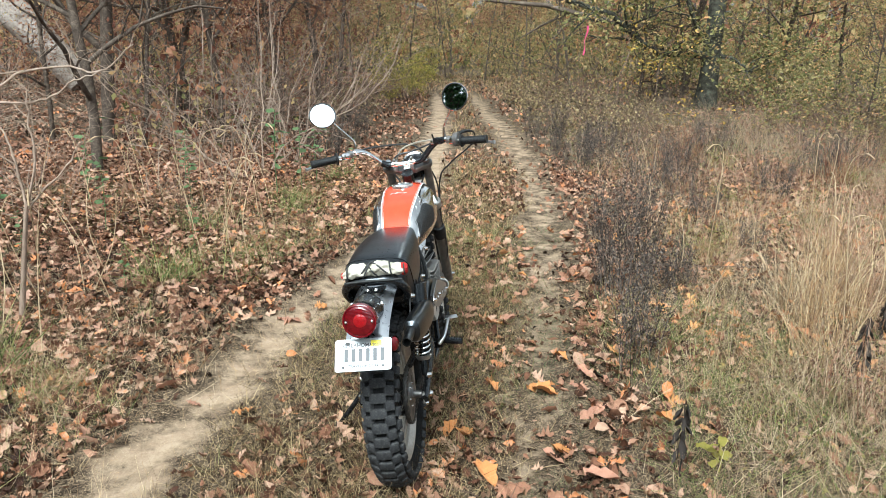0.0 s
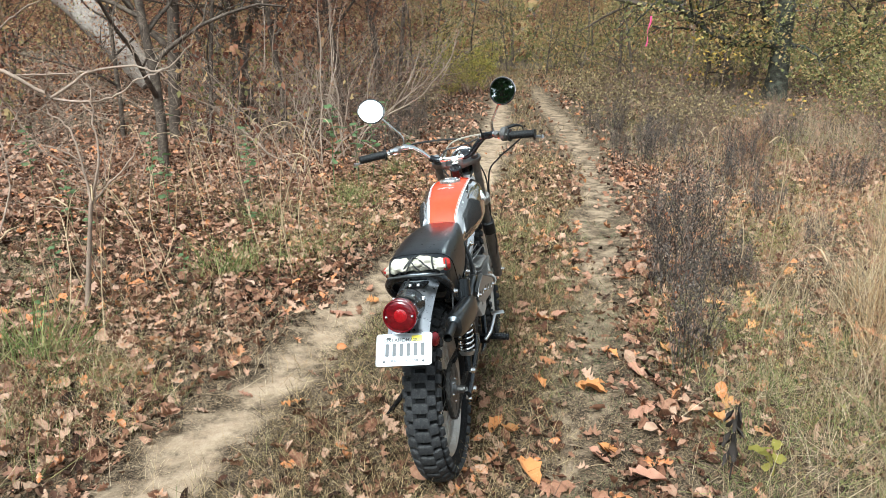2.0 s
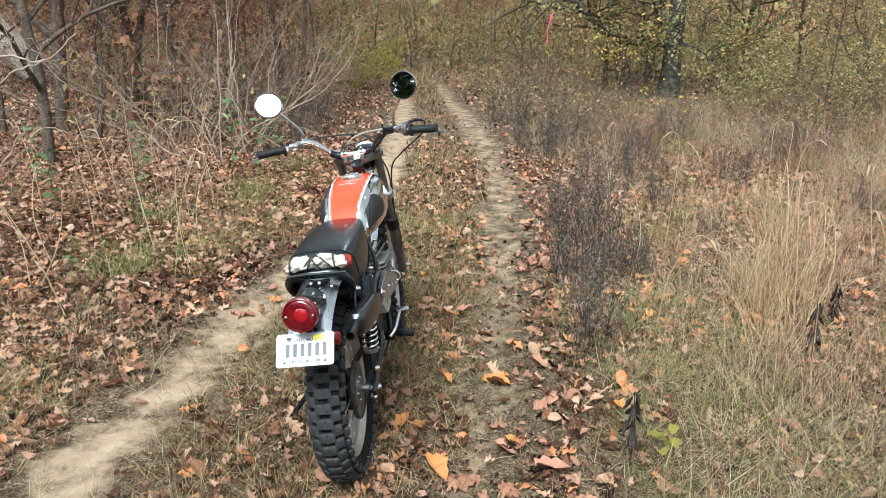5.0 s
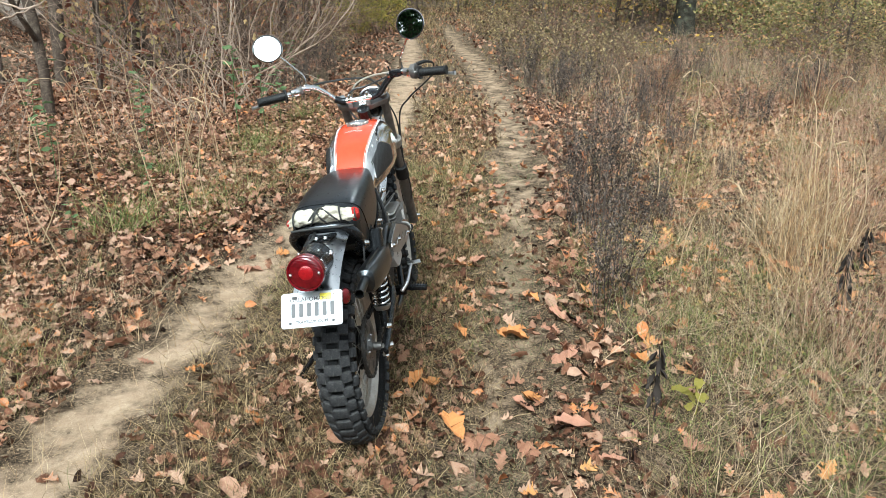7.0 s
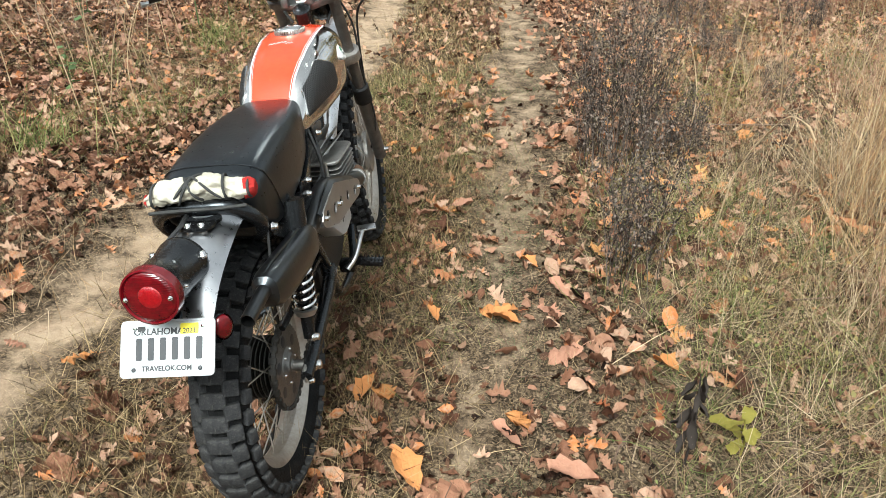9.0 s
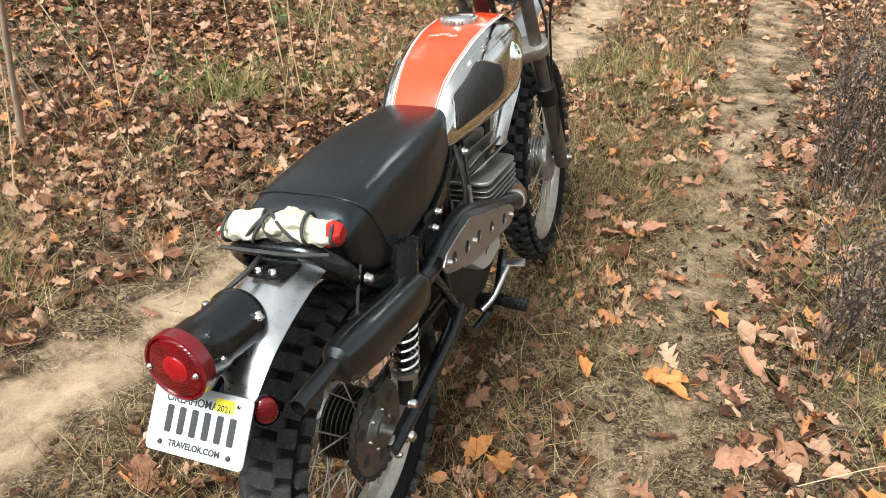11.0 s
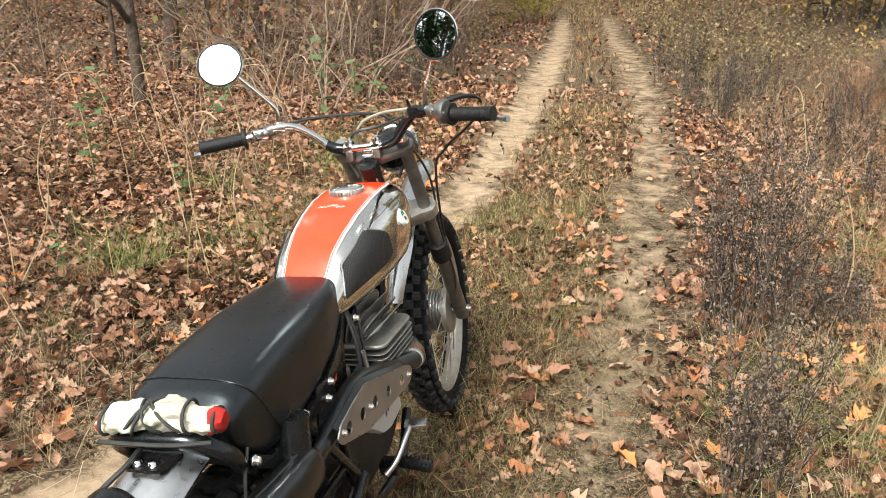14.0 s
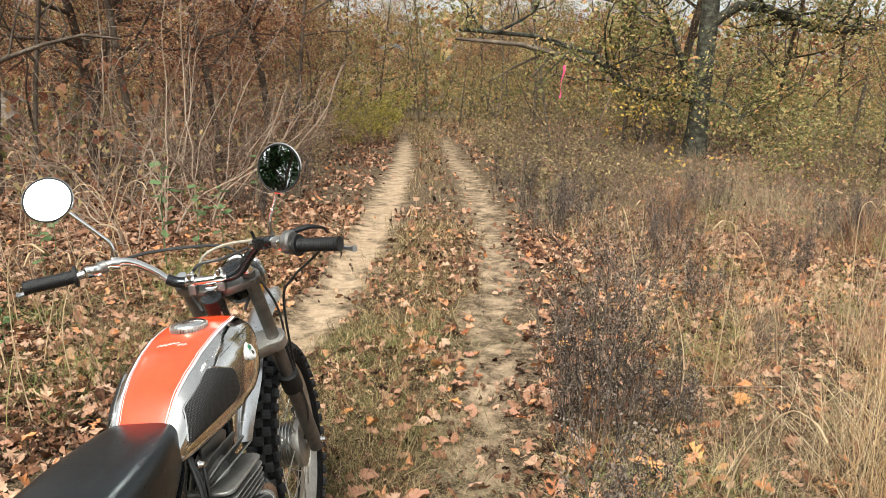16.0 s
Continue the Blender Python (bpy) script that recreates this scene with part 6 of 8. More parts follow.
for x, y, k, s_ in ((6.6, 11.4, 1, 0.5), (7.6, 12.3, 1, 0.62), (8.7, 11.6, 0, 0.5), (9.6, 12.6, 0, 0.6)):
    plant_tree("olive", k, x, y, s_)
for x, y, k, s_ in ((-0.4, 22.6, 0, 0.6), (0.6, 24.0, 1, 0.8), (1.7, 22.8, 1, 0.7), (-1.4, 21.0, 1, 0.8), (2.4, 20.8, 0, 0.6), (-1.7, 18.6, 1, 0.7)):
    plant_tree("olive", k, x, y, s_)
for x, y, k, s_ in ((-2.7, 10.4, 0, 0.9), (-3.6, 11.4, 2, 0.8), (-2.3, 12.5, 0, 1.0), (-2.0, 14.8, 2, 0.9), (-4.6, 9.6, 1, 0.9), (-1.9, 17.0, 0, 1.0), (-8.2, 11.5, 0, 0.9)):
    plant_tree("red", k, x, y, s_)
# Dense pines behind, which the mirror shows.
for d in (10.5, 12.5, 15.0):
    for a in np.arange(196, 262, 11.0 if d < 11 else 9.0):
        a2 = radians(a + rng.uniform(-3, 3))
        plant_tree("pine", int(a), 0.16 + d * math.sin(a2), 3.3 + d * math.cos(a2), rng.uniform(0.6, 0.74))
for k in range(9):
    a = radians(-60 + 110 * k / 8)
    plant_tree("pine" if k % 3 else "olive", k, 11 * math.sin(a) + 2.5, -11 * math.cos(a) - 2.0, rng.uniform(0.6, 0.9))

# Bare arching shrubs along the edge of the wood.
M_BROWNTWIG = surface("brown_twig", [(0.25, (0.07, 0.042, 0.03)), (0.55, (0.17, 0.115, 0.085)), (0.8, (0.30, 0.23, 0.18))], 3, 0.9, bump=0.3, bump_scale=90)
for lst in (*KINDS.values(), *FAR.values()):
    for root in lst:
        if root.name not in first_used:
            put(root, float(rng.uniform(-17, -9)), float(rng.uniform(20, 34)), 0.0, 0.7)
SHRUBS = [plant("bare_shrub", "leafless shrub with thin arching stems", "shrub", arching_shrub(70 + k, s, h, m_, r=rr, out=oo), "bare shrubs") for k, (s, h, m_, rr, oo) in enumerate(((7, 2.4, M_TWIG, 0.0085, 0.95), (8, 1.6, M_BROWNTWIG, 0.007, 0.9), (9, 2.8, M_BROWNTWIG, 0.010, 0.85), (6, 2.1, M_TWIG, 0.0085, 1.3)))]
spots = [(-1.55, 8.7, 0, 1.2), (-1.85, 7.7, 3, 1.0), (-2.2, 9.4, 1, 1.2), (-1.6, 10.2, 2, 0.8), (-1.45, 11.6, 1, 1.2), (-2.7, 11.2, 0, 0.9), (-1.5, 13.2, 2, 0.8), (-2.6, 13.6, 1, 1.2), (-1.3, 15.2, 1, 1.1), (-2.9, 6.0, 3, 0.6), (-3.5, 6.9, 0, 0.65), (-2.5, 7.1, 3, 0.6), (-4.4, 6.1, 3, 0.8), (-1.9, 6.4, 1, 0.45), (-3.9, 10.5, 2, 0.9), (-5.2, 9.2, 1, 1.2), (-4.9, 11.6, 3, 1.1), (-6.6, 10.4, 0, 1.0), (-3.4, 12.4, 1, 1.3), (-6.2, 7.0, 3, 0.9), (-7.5, 8.6, 2, 0.9)]
spots += [(-1.75, 8.2, 0, 1.1), (-2.3, 8.6, 3, 1.0), (-2.9, 9.6, 0, 1.2), (-1.9, 10.8, 3, 1.1), (-2.4, 12.2, 0, 1.1)]
spots += [(2.6, 9.9, 1, 0.7), (2.9, 11.4, 1, 0.8), (3.6, 12.6, 1, 0.8), (2.7, 13.6, 1, 0.9), (4.4, 11.2, 1, 0.6), (7.4, 9.8, 3, 0.9), (8.6, 12.2, 0, 0.8), (6.6, 12.6, 1, 0.9), (9.5, 10.4, 1, 1.0), (3.2, 15.8, 2, 0.8), (2.6, 17.6, 1, 1.2)]
seen_shrub = set()
for x, y, k, s in spots:
    (put if k not in seen_shrub else again)(SHRUBS[k], x, y, float(rng.uniform(0, 6.3)), s)
    seen_shrub.add(k)

M_BUSH = leafy("dull_brush_leaf", [(0.0, (0.06, 0.048, 0.026)), (0.4, (0.17, 0.13, 0.065)), (0.75, (0.31, 0.235, 0.12)), (1.0, (0.44, 0.35, 0.17))], 0.35)
# Leafy shrubs: a lime one where the trail narrows, green sprigs in the wood, yellow leaves by the oak.
lime = plant("leafy_shrub", "yellow-green leafy shrub beside the trail", "shrub", arching_shrub(75, 7, 1.4, M_BROWNTWIG, M_LIME, 6, 0.050, 0.5), "leafy shrubs")
put(lime, -0.40, 16.9, 0.5, 0.75)
again(lime, -0.55, 18.2, 2.0, 0.9)
yel = plant("leafy_shrub", "thin shrub with bright yellow leaves under the oak limb", "shrub", arching_shrub(76, 3, 1.9, M_BROWNTWIG, M_YELLOW, 1, 0.070, 0.45), "leafy shrubs")
put(yel, 3.3, 13.0, 0.5)
bush = plant("leafy_shrub", "low shrub with dull brown-green leaves beside the trail", "shrub", arching_shrub(77, 9, 0.8, M_BROWNTWIG, M_BUSH, 1, 0.045, 0.8, 0.005), "leafy shrubs")
put(bush, 2.3, 10.6, 0.1)
hazel = plant("leafy_shrub", "shrub with sprays of thin olive-green leaves near the oak", "shrub", arching_shrub(78, 6, 1.6, M_BROWNTWIG, M_OAKLEAF, 3, 0.052, 1.0, 0.007), "leafy shrubs")
put(hazel, 5.6, 11.0, 0.3, 0.9)
for x, y, s in ((6.4, 11.7, 1.0), (7.2, 13.0, 1.1), (6.9, 15.6, 1.3), (8.4, 12.0, 1.2)):
    again(hazel, x, y, float(rng.uniform(0, 6.3)), s)
for x, y, s in ((3.5, 12.0, 0.9), (6.6, 13.8, 1.0), (3.0, 11.0, 0.8), (2.0, 12.2, 1.0), (2.9, 12.8, 1.0), (2.2, 14.4, 1.1), (7.0, 11.2, 1.2), (8.6, 10.4, 1.3), (-1.2, 12.6, 0.9), (-1.3, 14.2, 1.0), (2.2, 16.4, 1.1), (10.0, 9.0, 1.3), (6.2, 10.2, 0.8)):
    again(bush, x, y, float(rng.uniform(0, 6.3)), s)
sprig = plant("green_sprig", "thin seedling with broad green leaves", "seedling", leaf_plant(8, 0.6, 11, 0.085, M_SAGE, 0.0), "green sprigs")
put(sprig, -2.35, 5.6, 0.2)
for x, y, s in ((-2.07, 3.4, 0.5), (-1.75, 4.4, 0.5), (-2.5, 4.3, 0.6), (-1.6, 5.3, 0.6), (-3.0, 5.4, 0.8), (-2.0, 6.6, 0.9), (-2.3, 7.4, 1.0), (-3.9, 6.4, 1.0), (-0.75, 8.3, 0.7), (-2.9, 6.6, 1.1), (-1.35, 7.1, 1.4), (-1.15, 7.3, 1.1), (-1.05, 7.6, 1.0), (-3.4, 8.1, 1.2), (-2.6, 4.9, 0.6), (-1.25, 9.9, 1.0)):
    again(sprig, x, y, float(rng.uniform(0, 6.3)), s)

# The grey sapling close by on the wood's side, its branches spreading wide.
g = np.random.default_rng(81)
tubes, tips = [], []
sp = [(5, 0.2, 0.03, 3, 0.5, 0.8, 0.3), (4, 0.25, 0.0, 0, 0, 0, 0)]


def limb_part(pts, r0, r1, twigs, length, curl=5):
    """A crooked branch through a few points, with its own twigs."""
    p = spline(pts, curl)
    p = p + g.normal(0, 0.006, p.shape) * np.linspace(0, 1, len(p))[:, None]
    out = [(p, np.linspace(r0, r1, len(p)), 1)]
    for k in range(twigs):
        u = (k + 0.5 + g.uniform(-0.3, 0.3)) / twigs
        q = p[min(int(u * len(p)), len(p) - 2)]
        grow(g, q, (g.normal(0, 0.8), g.normal(0, 0.5), g.uniform(-0.1, 0.9)), length * g.uniform(0.5, 1.3), max(r1 * 0.6, 0.0022), 0, sp, out, tips)
    return wood("branch", out, M_TWIG, (6, 5, 4, 3))


put(plant("grey_sapling", "small dead sapling with forked pale grey branches", "sapling", [
    ("stem", wood("stem", [(spline([(0, 0, 0), (0.03, 0.01, 0.2), (0.06, 0, 0.36), (0.11, 0, 0.66)], 5), np.linspace(0.017, 0.011, 16), 0)], M_TWIG)),
    ("branch", limb_part([(0.11, 0, 0.64), (0.09, 0.03, 0.74), (0.05, 0.04, 0.97), (-0.03, 0.08, 1.08), (-0.12, 0.1, 1.13)], 0.009, 0.003, 5, 0.3)),
    ("branch", limb_part([(0.06, 0.04, 0.88), (-0.04, 0.0, 0.95), (-0.20, -0.05, 1.0)], 0.005, 0.002, 3, 0.2)),
    ("branch", limb_part([(0.11, 0, 0.65), (0.20, -0.03, 0.91), (0.18, 0.0, 1.12), (0.16, 0.04, 1.28)], 0.008, 0.003, 5, 0.28)),
    ("branch", limb_part([(0.12, 0, 0.66), (0.16, 0.03, 0.71), (0.29, 0.06, 0.85), (0.39, 0.08, 0.99)], 0.008, 0.003, 4, 0.25))]), -2.1, 3.85, 0.0)
dead_parts = [
    ("trunk", wood("trunk", [(spline([(-0.3, 0.3, 0), (-0.25, 0.22, 0.6), (-0.1, 0.1, 1.1), (0.1, 0.03, 1.35), (0.2, 0, 1.38)], 5), np.linspace(0.05, 0.02, 21), 0)], M_TWIG)),
    ("branch", limb_part([(0.2, 0, 1.38), (0.45, 0, 1.3), (0.59, 0, 1.25), (0.86, 0, 1.16), (1.11, 0, 1.01)], 0.020, 0.013, 6, 0.4)),
    ("branch", limb_part([(1.11, 0, 1.02), (1.25, 0.03, 1.11), (1.39, 0.02, 1.19), (1.71, -0.04, 1.23), (1.89, -0.05, 1.20), (2.13, -0.1, 1.38)], 0.012, 0.004, 9, 0.45)),
    ("branch", limb_part([(1.12, 0, 1.01), (1.33, -0.05, 1.0), (1.57, -0.1, 1.03), (1.75, -0.08, 1.15), (1.91, -0.05, 1.2)], 0.010, 0.004, 7, 0.4))]
dead_parts += [
    ("branch", limb_part([(0.86, 0, 1.16), (1.17, 0.05, 1.17), (1.39, 0.02, 1.19)], 0.008, 0.004, 4, 0.5)),
    ("branch", limb_part([(1.33, -0.05, 1.0), (1.42, -0.08, 0.92), (1.55, -0.1, 0.88)], 0.006, 0.003, 3, 0.2)),
    ("branch", limb_part([(0.59, 0, 1.25), (0.75, 0.1, 1.45), (0.95, 0.15, 1.6), (1.3, 0.2, 1.75)], 0.008, 0.003, 8, 0.5))]
put(plant("dead_tree", "small dead tree with twisted bleached limbs", "tree", dead_parts), -3.9, 5.0, 0.0)
put(plant("grey_sapling", "small dead sapling with forked pale grey branches", "sapling", arching_shrub(83, 3, 1.9, out=0.6, r=0.011)), -3.3, 4.7, 1.0)

# A bleached fallen trunk leaning in the wood.
path = spline([(-9.4, 16.4, 2.6), (-8.6, 16.2, 2.0), (-7.9, 16.1, 1.35), (-7.35, 16.0, 0.75), (-7.0, 16.0, 0.35)], 5)
lv, lf = tube(path, np.linspace(0.36, 0.27, len(path)), 16)
lv = lv + np.random.default_rng(4).normal(0, 0.02, lv.shape)
log = tagged(new("fallen_log", mesh_np("fallen_log", [(lv, lf), fan(lv[-16:], True)], M_PALEBARK, True)), "bleached broken tree trunk leaning in the wood", "tree trunk")

# Pink ribbon hung on the oak's limb.
M_PINK = surface("pink_ribbon", [(0.3, (0.75, 0.06, 0.20)), (0.7, (0.85, 0.12, 0.28))], 20, 0.5, 0, 0.1, 40)
rows_ = []
for u in np.linspace(0, 1, 12):
    a = u * 2.2
    w_ = 0.018
    c = np.array((2.70 - 0.05 * u + 0.012 * math.sin(9 * u), 13.25, 1.66 - 0.48 * u))
    s_ = np.array((math.cos(a), math.sin(a), 0)) * w_
    n_ = np.array((-math.sin(a), math.cos(a), 0)) * 0.0012
    rows_.append([c - s_ - n_, c + s_ - n_, c + s_ + n_, c - s_ + n_])
tagged(new("ribbon", mesh_np("ribbon", loft(rows_), M_PINK)), "bright pink marking ribbon hanging from an oak twig", "ribbon")


# Dark dead weeds at the trail's edge.
def weed(seed, stems, height, wide):
    g = np.random.default_rng(seed)
    tubes, tips = [], []
    spec = [(8, 0.05, 0.01, 12, 0.26, 0.55, 0.25), (4, 0.12, 0.08, 0, 0, 0, 0)]
    for s in range(stems):
        a, rr = g.uniform(0, 6.3), wide * math.sqrt(g.uniform(0, 1))
        grow(g, (rr * math.cos(a), rr * math.sin(a), 0), (0.07 * math.cos(a) + g.normal(0, 0.045), 0.07 * math.sin(a) + g.normal(0, 0.045), 1), height * g.uniform(0.55, 1.06) * (1.0 - 0.25 * rr / wide), 0.0022, 0, spec, tubes, tips)
    return [("stalk", wood("stalk", tubes, M_WEED, (4, 3))), ("seed_head", foliage("seed_head", g, tips, 4, 0.0105, M_WEED, 0.010, levels=(1,)))]


wd = plant("dead_weed", "clump of dark dried weed stalks with tiny seed heads", "weed", weed(91, 44, 1.12, 0.17), "dead weeds")
put(wd, 1.26, 4.48, 0.3)
wd2 = plant("dead_weed", "small clump of dark dried weed stalks", "weed", weed(92, 15, 0.95, 0.10), "dead weeds")
put(wd2, 1.08, 3.40, 0.3)
wd3 = plant("dead_weed", "short clump of dark dried weed stalks", "weed", weed(93, 18, 0.62, 0.2), "dead weeds")
put(wd3, 1.62, 4.66, 1.0, 0.8)
for x, y, s in ((2.45, 6.4, 0.8), (3.4, 7.2, 0.9), (4.0, 5.9, 0.7), (4.8, 8.4, 1.0), (2.9, 8.7, 1.0), (5.6, 7.4, 1.0), (3.7, 9.8, 1.1), (2.5, 5.5, 0.55), (2.6, 7.6, 1.0), (1.75, 8.8, 1.1), (2.2, 9.4, 1.2), (1.7, 10.6, 1.3), (4.4, 8.4, 1.0), (-1.15, 9.0, 1.1), (-1.0, 10.9, 1.2)):
    again(wd3, x, y, float(rng.uniform(0, 6.3)), s)

# Wilted dark plants and a green seedling at the path's edge.
M_WILT = leafy("wilted_leaf", [(0.0, (0.014, 0.012, 0.011)), (0.6, (0.035, 0.028, 0.024)), (1.0, (0.07, 0.055, 0.045))], 0.0, 0.8, 30)


wl1 = plant("wilted_plant", "wilted dark plant with drooping blackened leaves", "plant", leaf_plant(5, 0.32, 13, 0.075, M_WILT, 1.05, 0.17, 1.4), "wilted plants")
put(wl1, 1.0, 2.50, 0)
again(wl1, 2.1, 3.25, 1.3, 1.1)
again(wl1, 2.45, 3.7, 2.3, 0.9)
M_FRESH = leafy("fresh_herb", [(0.0, (0.10, 0.12, 0.035)), (0.6, (0.24, 0.25, 0.075)), (1.0, (0.44, 0.37, 0.14))], 0.35)
herb_clump = plant("field_herb", "bushy yellow-green herb with fine leaves in the field", "herb", arching_shrub(97, 5, 0.34, M_OLIVE, M_FRESH, 2, 0.014, 0.8, 0.0025), "field herbs")
put(herb_clump, 2.05, 5.35, 0.4, 0.8)
for x, y, s_ in ((2.35, 5.75, 0.7), (2.9, 7.2, 0.8), (3.3, 6.1, 0.7), (4.4, 7.6, 0.9), (1.35, 3.75, 0.5), (1.5, 2.9, 0.5), (3.5, 8.9, 0.9)):
    again(herb_clump, x, y, float(rng.uniform(0, 6.3)), s_)
put(plant("green_seedling", "small seedling with pale green leaves", "seedling", leaf_plant(6, 0.13, 7, 0.075, M_LIME, 0.1)), 1.17, 2.55, 0)


# ---- grass and leaf litter ----
def cover(n_, box, keep, seed):
    g = np.random.default_rng(seed)
    x, y = g.uniform(box[0], box[1], n_), g.uniform(box[2], box[3], n_)
    m = g.uniform(0, 1, n_) < keep(x, y)
    x, y = x[m], y[m]
    return np.stack([x, y, ground_z(x, y)], 1)


def patchy(x, y, s, seed):
    return np.clip(0.5 + 0.9 * lump(x, y, s, seed), 0, 1)


def strip(x, y):
    """The grassy strip between the ruts."""
    m, w = (rut_left(y) + rut_right(y)) / 2, (rut_right(y) - rut_left(y)) / 2
    return np.clip(1.3 - np.abs(x - m) / (0.8 * w), 0, 1)


def litter_density(x, y):
    s = sandy(x, y)
    edge_r_ = 0.2 * np.exp(-((x - rut_right(y) - 0.33) / 0.2) ** 2) + 0.15 * np.exp(-((x - rut_right(y) + 0.25) / 0.2) ** 2)
    d = np.where(x < rut_left(y) - 0.2, np.interp(rut_left(y) - x, [0.2, 0.55], [0.55, 1.0]), np.where(x > rut_right(y) + 0.3, np.interp(y, [2.5, 4, 6, 9], [0.22, 0.28, 0.34, 0.40]), 0.17))
    return np.clip((d + edge_r_) * (1 - np.interp(y, [2, 3.2, 7], [0.66, 0.82, 0.96]) * np.clip(s, 0, 1)) * (1 - 0.72 * np.exp(-((x - rut_right(y)) / 0.2) ** 2)) * (0.3 + 0.85 * patchy(x, y, 2.3, 4.0)), 0, 1)


def litter(name, n_, box, size, seed, shapes, lift, keep=litter_density, material=M_LITTER, tilt=0.5, label="brown fallen leaves covering the ground", category="leaves"):
    g = np.random.default_rng(seed + 100)
    pos = cover(n_, box, keep, seed)
    pos[:, 2] += g.uniform(0, lift, len(pos))
    k, chunks = g.integers(0, len(shapes), len(pos)), []
    for s, (v, f) in enumerate(shapes):
        p = pos[k == s]
        chunks.append(scatter(v - np.array([0, 0.5, 0]), f, p, rots(g.uniform(0, 6.3, len(p)), g.normal(0, tilt, len(p)), g.normal(0, tilt, len(p))), size * g.uniform(0.5, 1.4, len(p))))
    return tagged(new(name, mesh_np(name, chunks, material)), label, category, kind="stuff")


litter("leaf_litter", 24000, (-4.5, 4.5, 1.2, 5.2), 0.068, 1, LEAVES, 0.045, tilt=0.5)
litter("leaf_litter", 9000, (-4.5, 4.5, 1.2, 5.2), 0.046, 21, LEAVES, 0.04, tilt=0.6)
on_strip = lambda x, y: np.clip((x - rut_left(y) - 0.25) / 0.2, 0, 1) * (1 - 0.6 * np.clip(sandy(x, y), 0, 1)) * np.where(x > rut_right(y) + 0.3, 0.7, 1.0) * (1 - 0.75 * np.exp(-((x - rut_right(y)) / 0.24) ** 2)) * (0.15 + 0.85 * patchy(x, y, 3.3, 7.4))
litter("leaf_litter", 9000, (-1.2, 3.2, 1.5, 5.6), 0.050, 22, LEAVES, 0.03, on_strip, tilt=0.5, label="small brown leaves scattered over the trail")
litter("leaf_litter", 26000, (-1.2, 3.2, 1.5, 5.2), 0.022, 23, FRAGS, 0.02, on_strip, M_CRUMB, 0.8, "dark crumbs of leaf on the trail")
litter("leaf_litter", 44000, (-4.5, 4.5, 5.2, 8.8), 0.060, 11, SIMPLE[1:], 0.05, tilt=0.55)
litter("leaf_litter", 80000, (-4.5, 4.5, 1.2, 6.5), 0.028, 5, FRAGS, 0.02, lambda x, y: litter_density(x, y) * np.where(x < rut_left(y) - 0.2, 1.0, 0.12), M_CRUMB, 0.7, label="crumbled brown leaf fragments on the ground")
litter("leaf_litter", 60000, (-4.5, 4.5, 6.5, 10.0), 0.042, 12, CHIPS, 0.04, tilt=0.7)
litter("leaf_litter", 120000, (-14, 11, 8.8, 26), 0.062, 2, CHIPS, 0.05, tilt=0.6)
litter("leaf_litter", 34000, (-11, -4.5, 2.0, 8.8), 0.065, 3, SIMPLE[1:], 0.05, tilt=0.6)
litter("leaf_litter", 24000, (4.5, 11, 2.0, 8.8), 0.065, 4, CHIPS, 0.05, tilt=0.6)
litter("leaf_litter", 700, (-1.0, 1.9, 1.6, 7.0), 0.075, 13, LEAVES, 0.03, lambda x, y: (np.exp(-((x - rut_right(y) - 0.32) / 0.14) ** 2) + 0.6 * np.exp(-((x - rut_right(y) + 0.3) / 0.14) ** 2)) * patchy(x, y, 2.9, 5.5), M_BIGLEAF, 0.35, "orange and rust fallen leaves on the trail")
litter("leaf_litter", 1500, (1.1, 4.2, 1.8, 7.5), 0.082, 17, LEAVES, 0.04, lambda x, y: np.clip((x - rut_right(y) - 0.25) / 0.3, 0, 1) * patchy(x, y, 2.1, 3.5), M_BIGLEAF, 0.4, "orange-brown fallen leaves in the field")
M_PALELEAF = leafy("pale_dry_leaf", [(0.0, (0.20, 0.095, 0.06)), (0.5, (0.36, 0.20, 0.14)), (0.85, (0.47, 0.31, 0.225)), (1.0, (0.50, 0.20, 0.09))], 0.15, 0.6, 40, 0.7)
in_wood = lambda x, y: np.clip((rut_left(y) - 0.25 - x) / 0.7, 0, 1) * (0.3 + 0.7 * patchy(x, y, 3.3, 1.1))
litter("leaf_litter", 3000, (-4.5, -0.3, 1.5, 5.4), 0.064, 14, LEAVES, 0.055, in_wood, M_PALELEAF, 0.35, "pale pinkish-tan dry leaves on top of the litter")
litter("leaf_litter", 4500, (-6.5, -0.3, 5.4, 9.5), 0.06, 15, SIMPLE[1:], 0.055, in_wood, M_PALELEAF, 0.4, "pale pinkish-tan dry leaves on top of the litter")
everywhere = lambda x, y: np.where(x < rut_left(y) - 0.3, 0.9, np.where(x > rut_right(y) + 0.3, 0.45, 0.35)) * (1 - 0.9 * np.clip(sandy(x, y), 0, 1))
litter("leaf_litter", 60000, (-9, 9, -7, 1.3), 0.06, 16, CHIPS, 0.03, everywhere, label="brown fallen leaves farther back on the trail")
wood_side = lambda x, y: np.clip((rut_left(y) - 1.3 - x) / 2.0, 0, 1) * patchy(x, y, 1.3, 8.0) * (1 - ((y < 16) & (x / y < -0.40) & (x / y > -0.61)))
litter("undergrowth", 16000, (-14, -1, 8.0, 26), 0.10, 6, SIMPLE, 1.5, wood_side, M_RED, 1.0, "russet leaves on low undergrowth", "undergrowth")
litter("undergrowth", 9000, (-9, -1, 8.0, 24), 0.075, 7, SIMPLE, 0.9, wood_side, M_OLIVE, 1.0, "olive leaves on low undergrowth", "undergrowth")
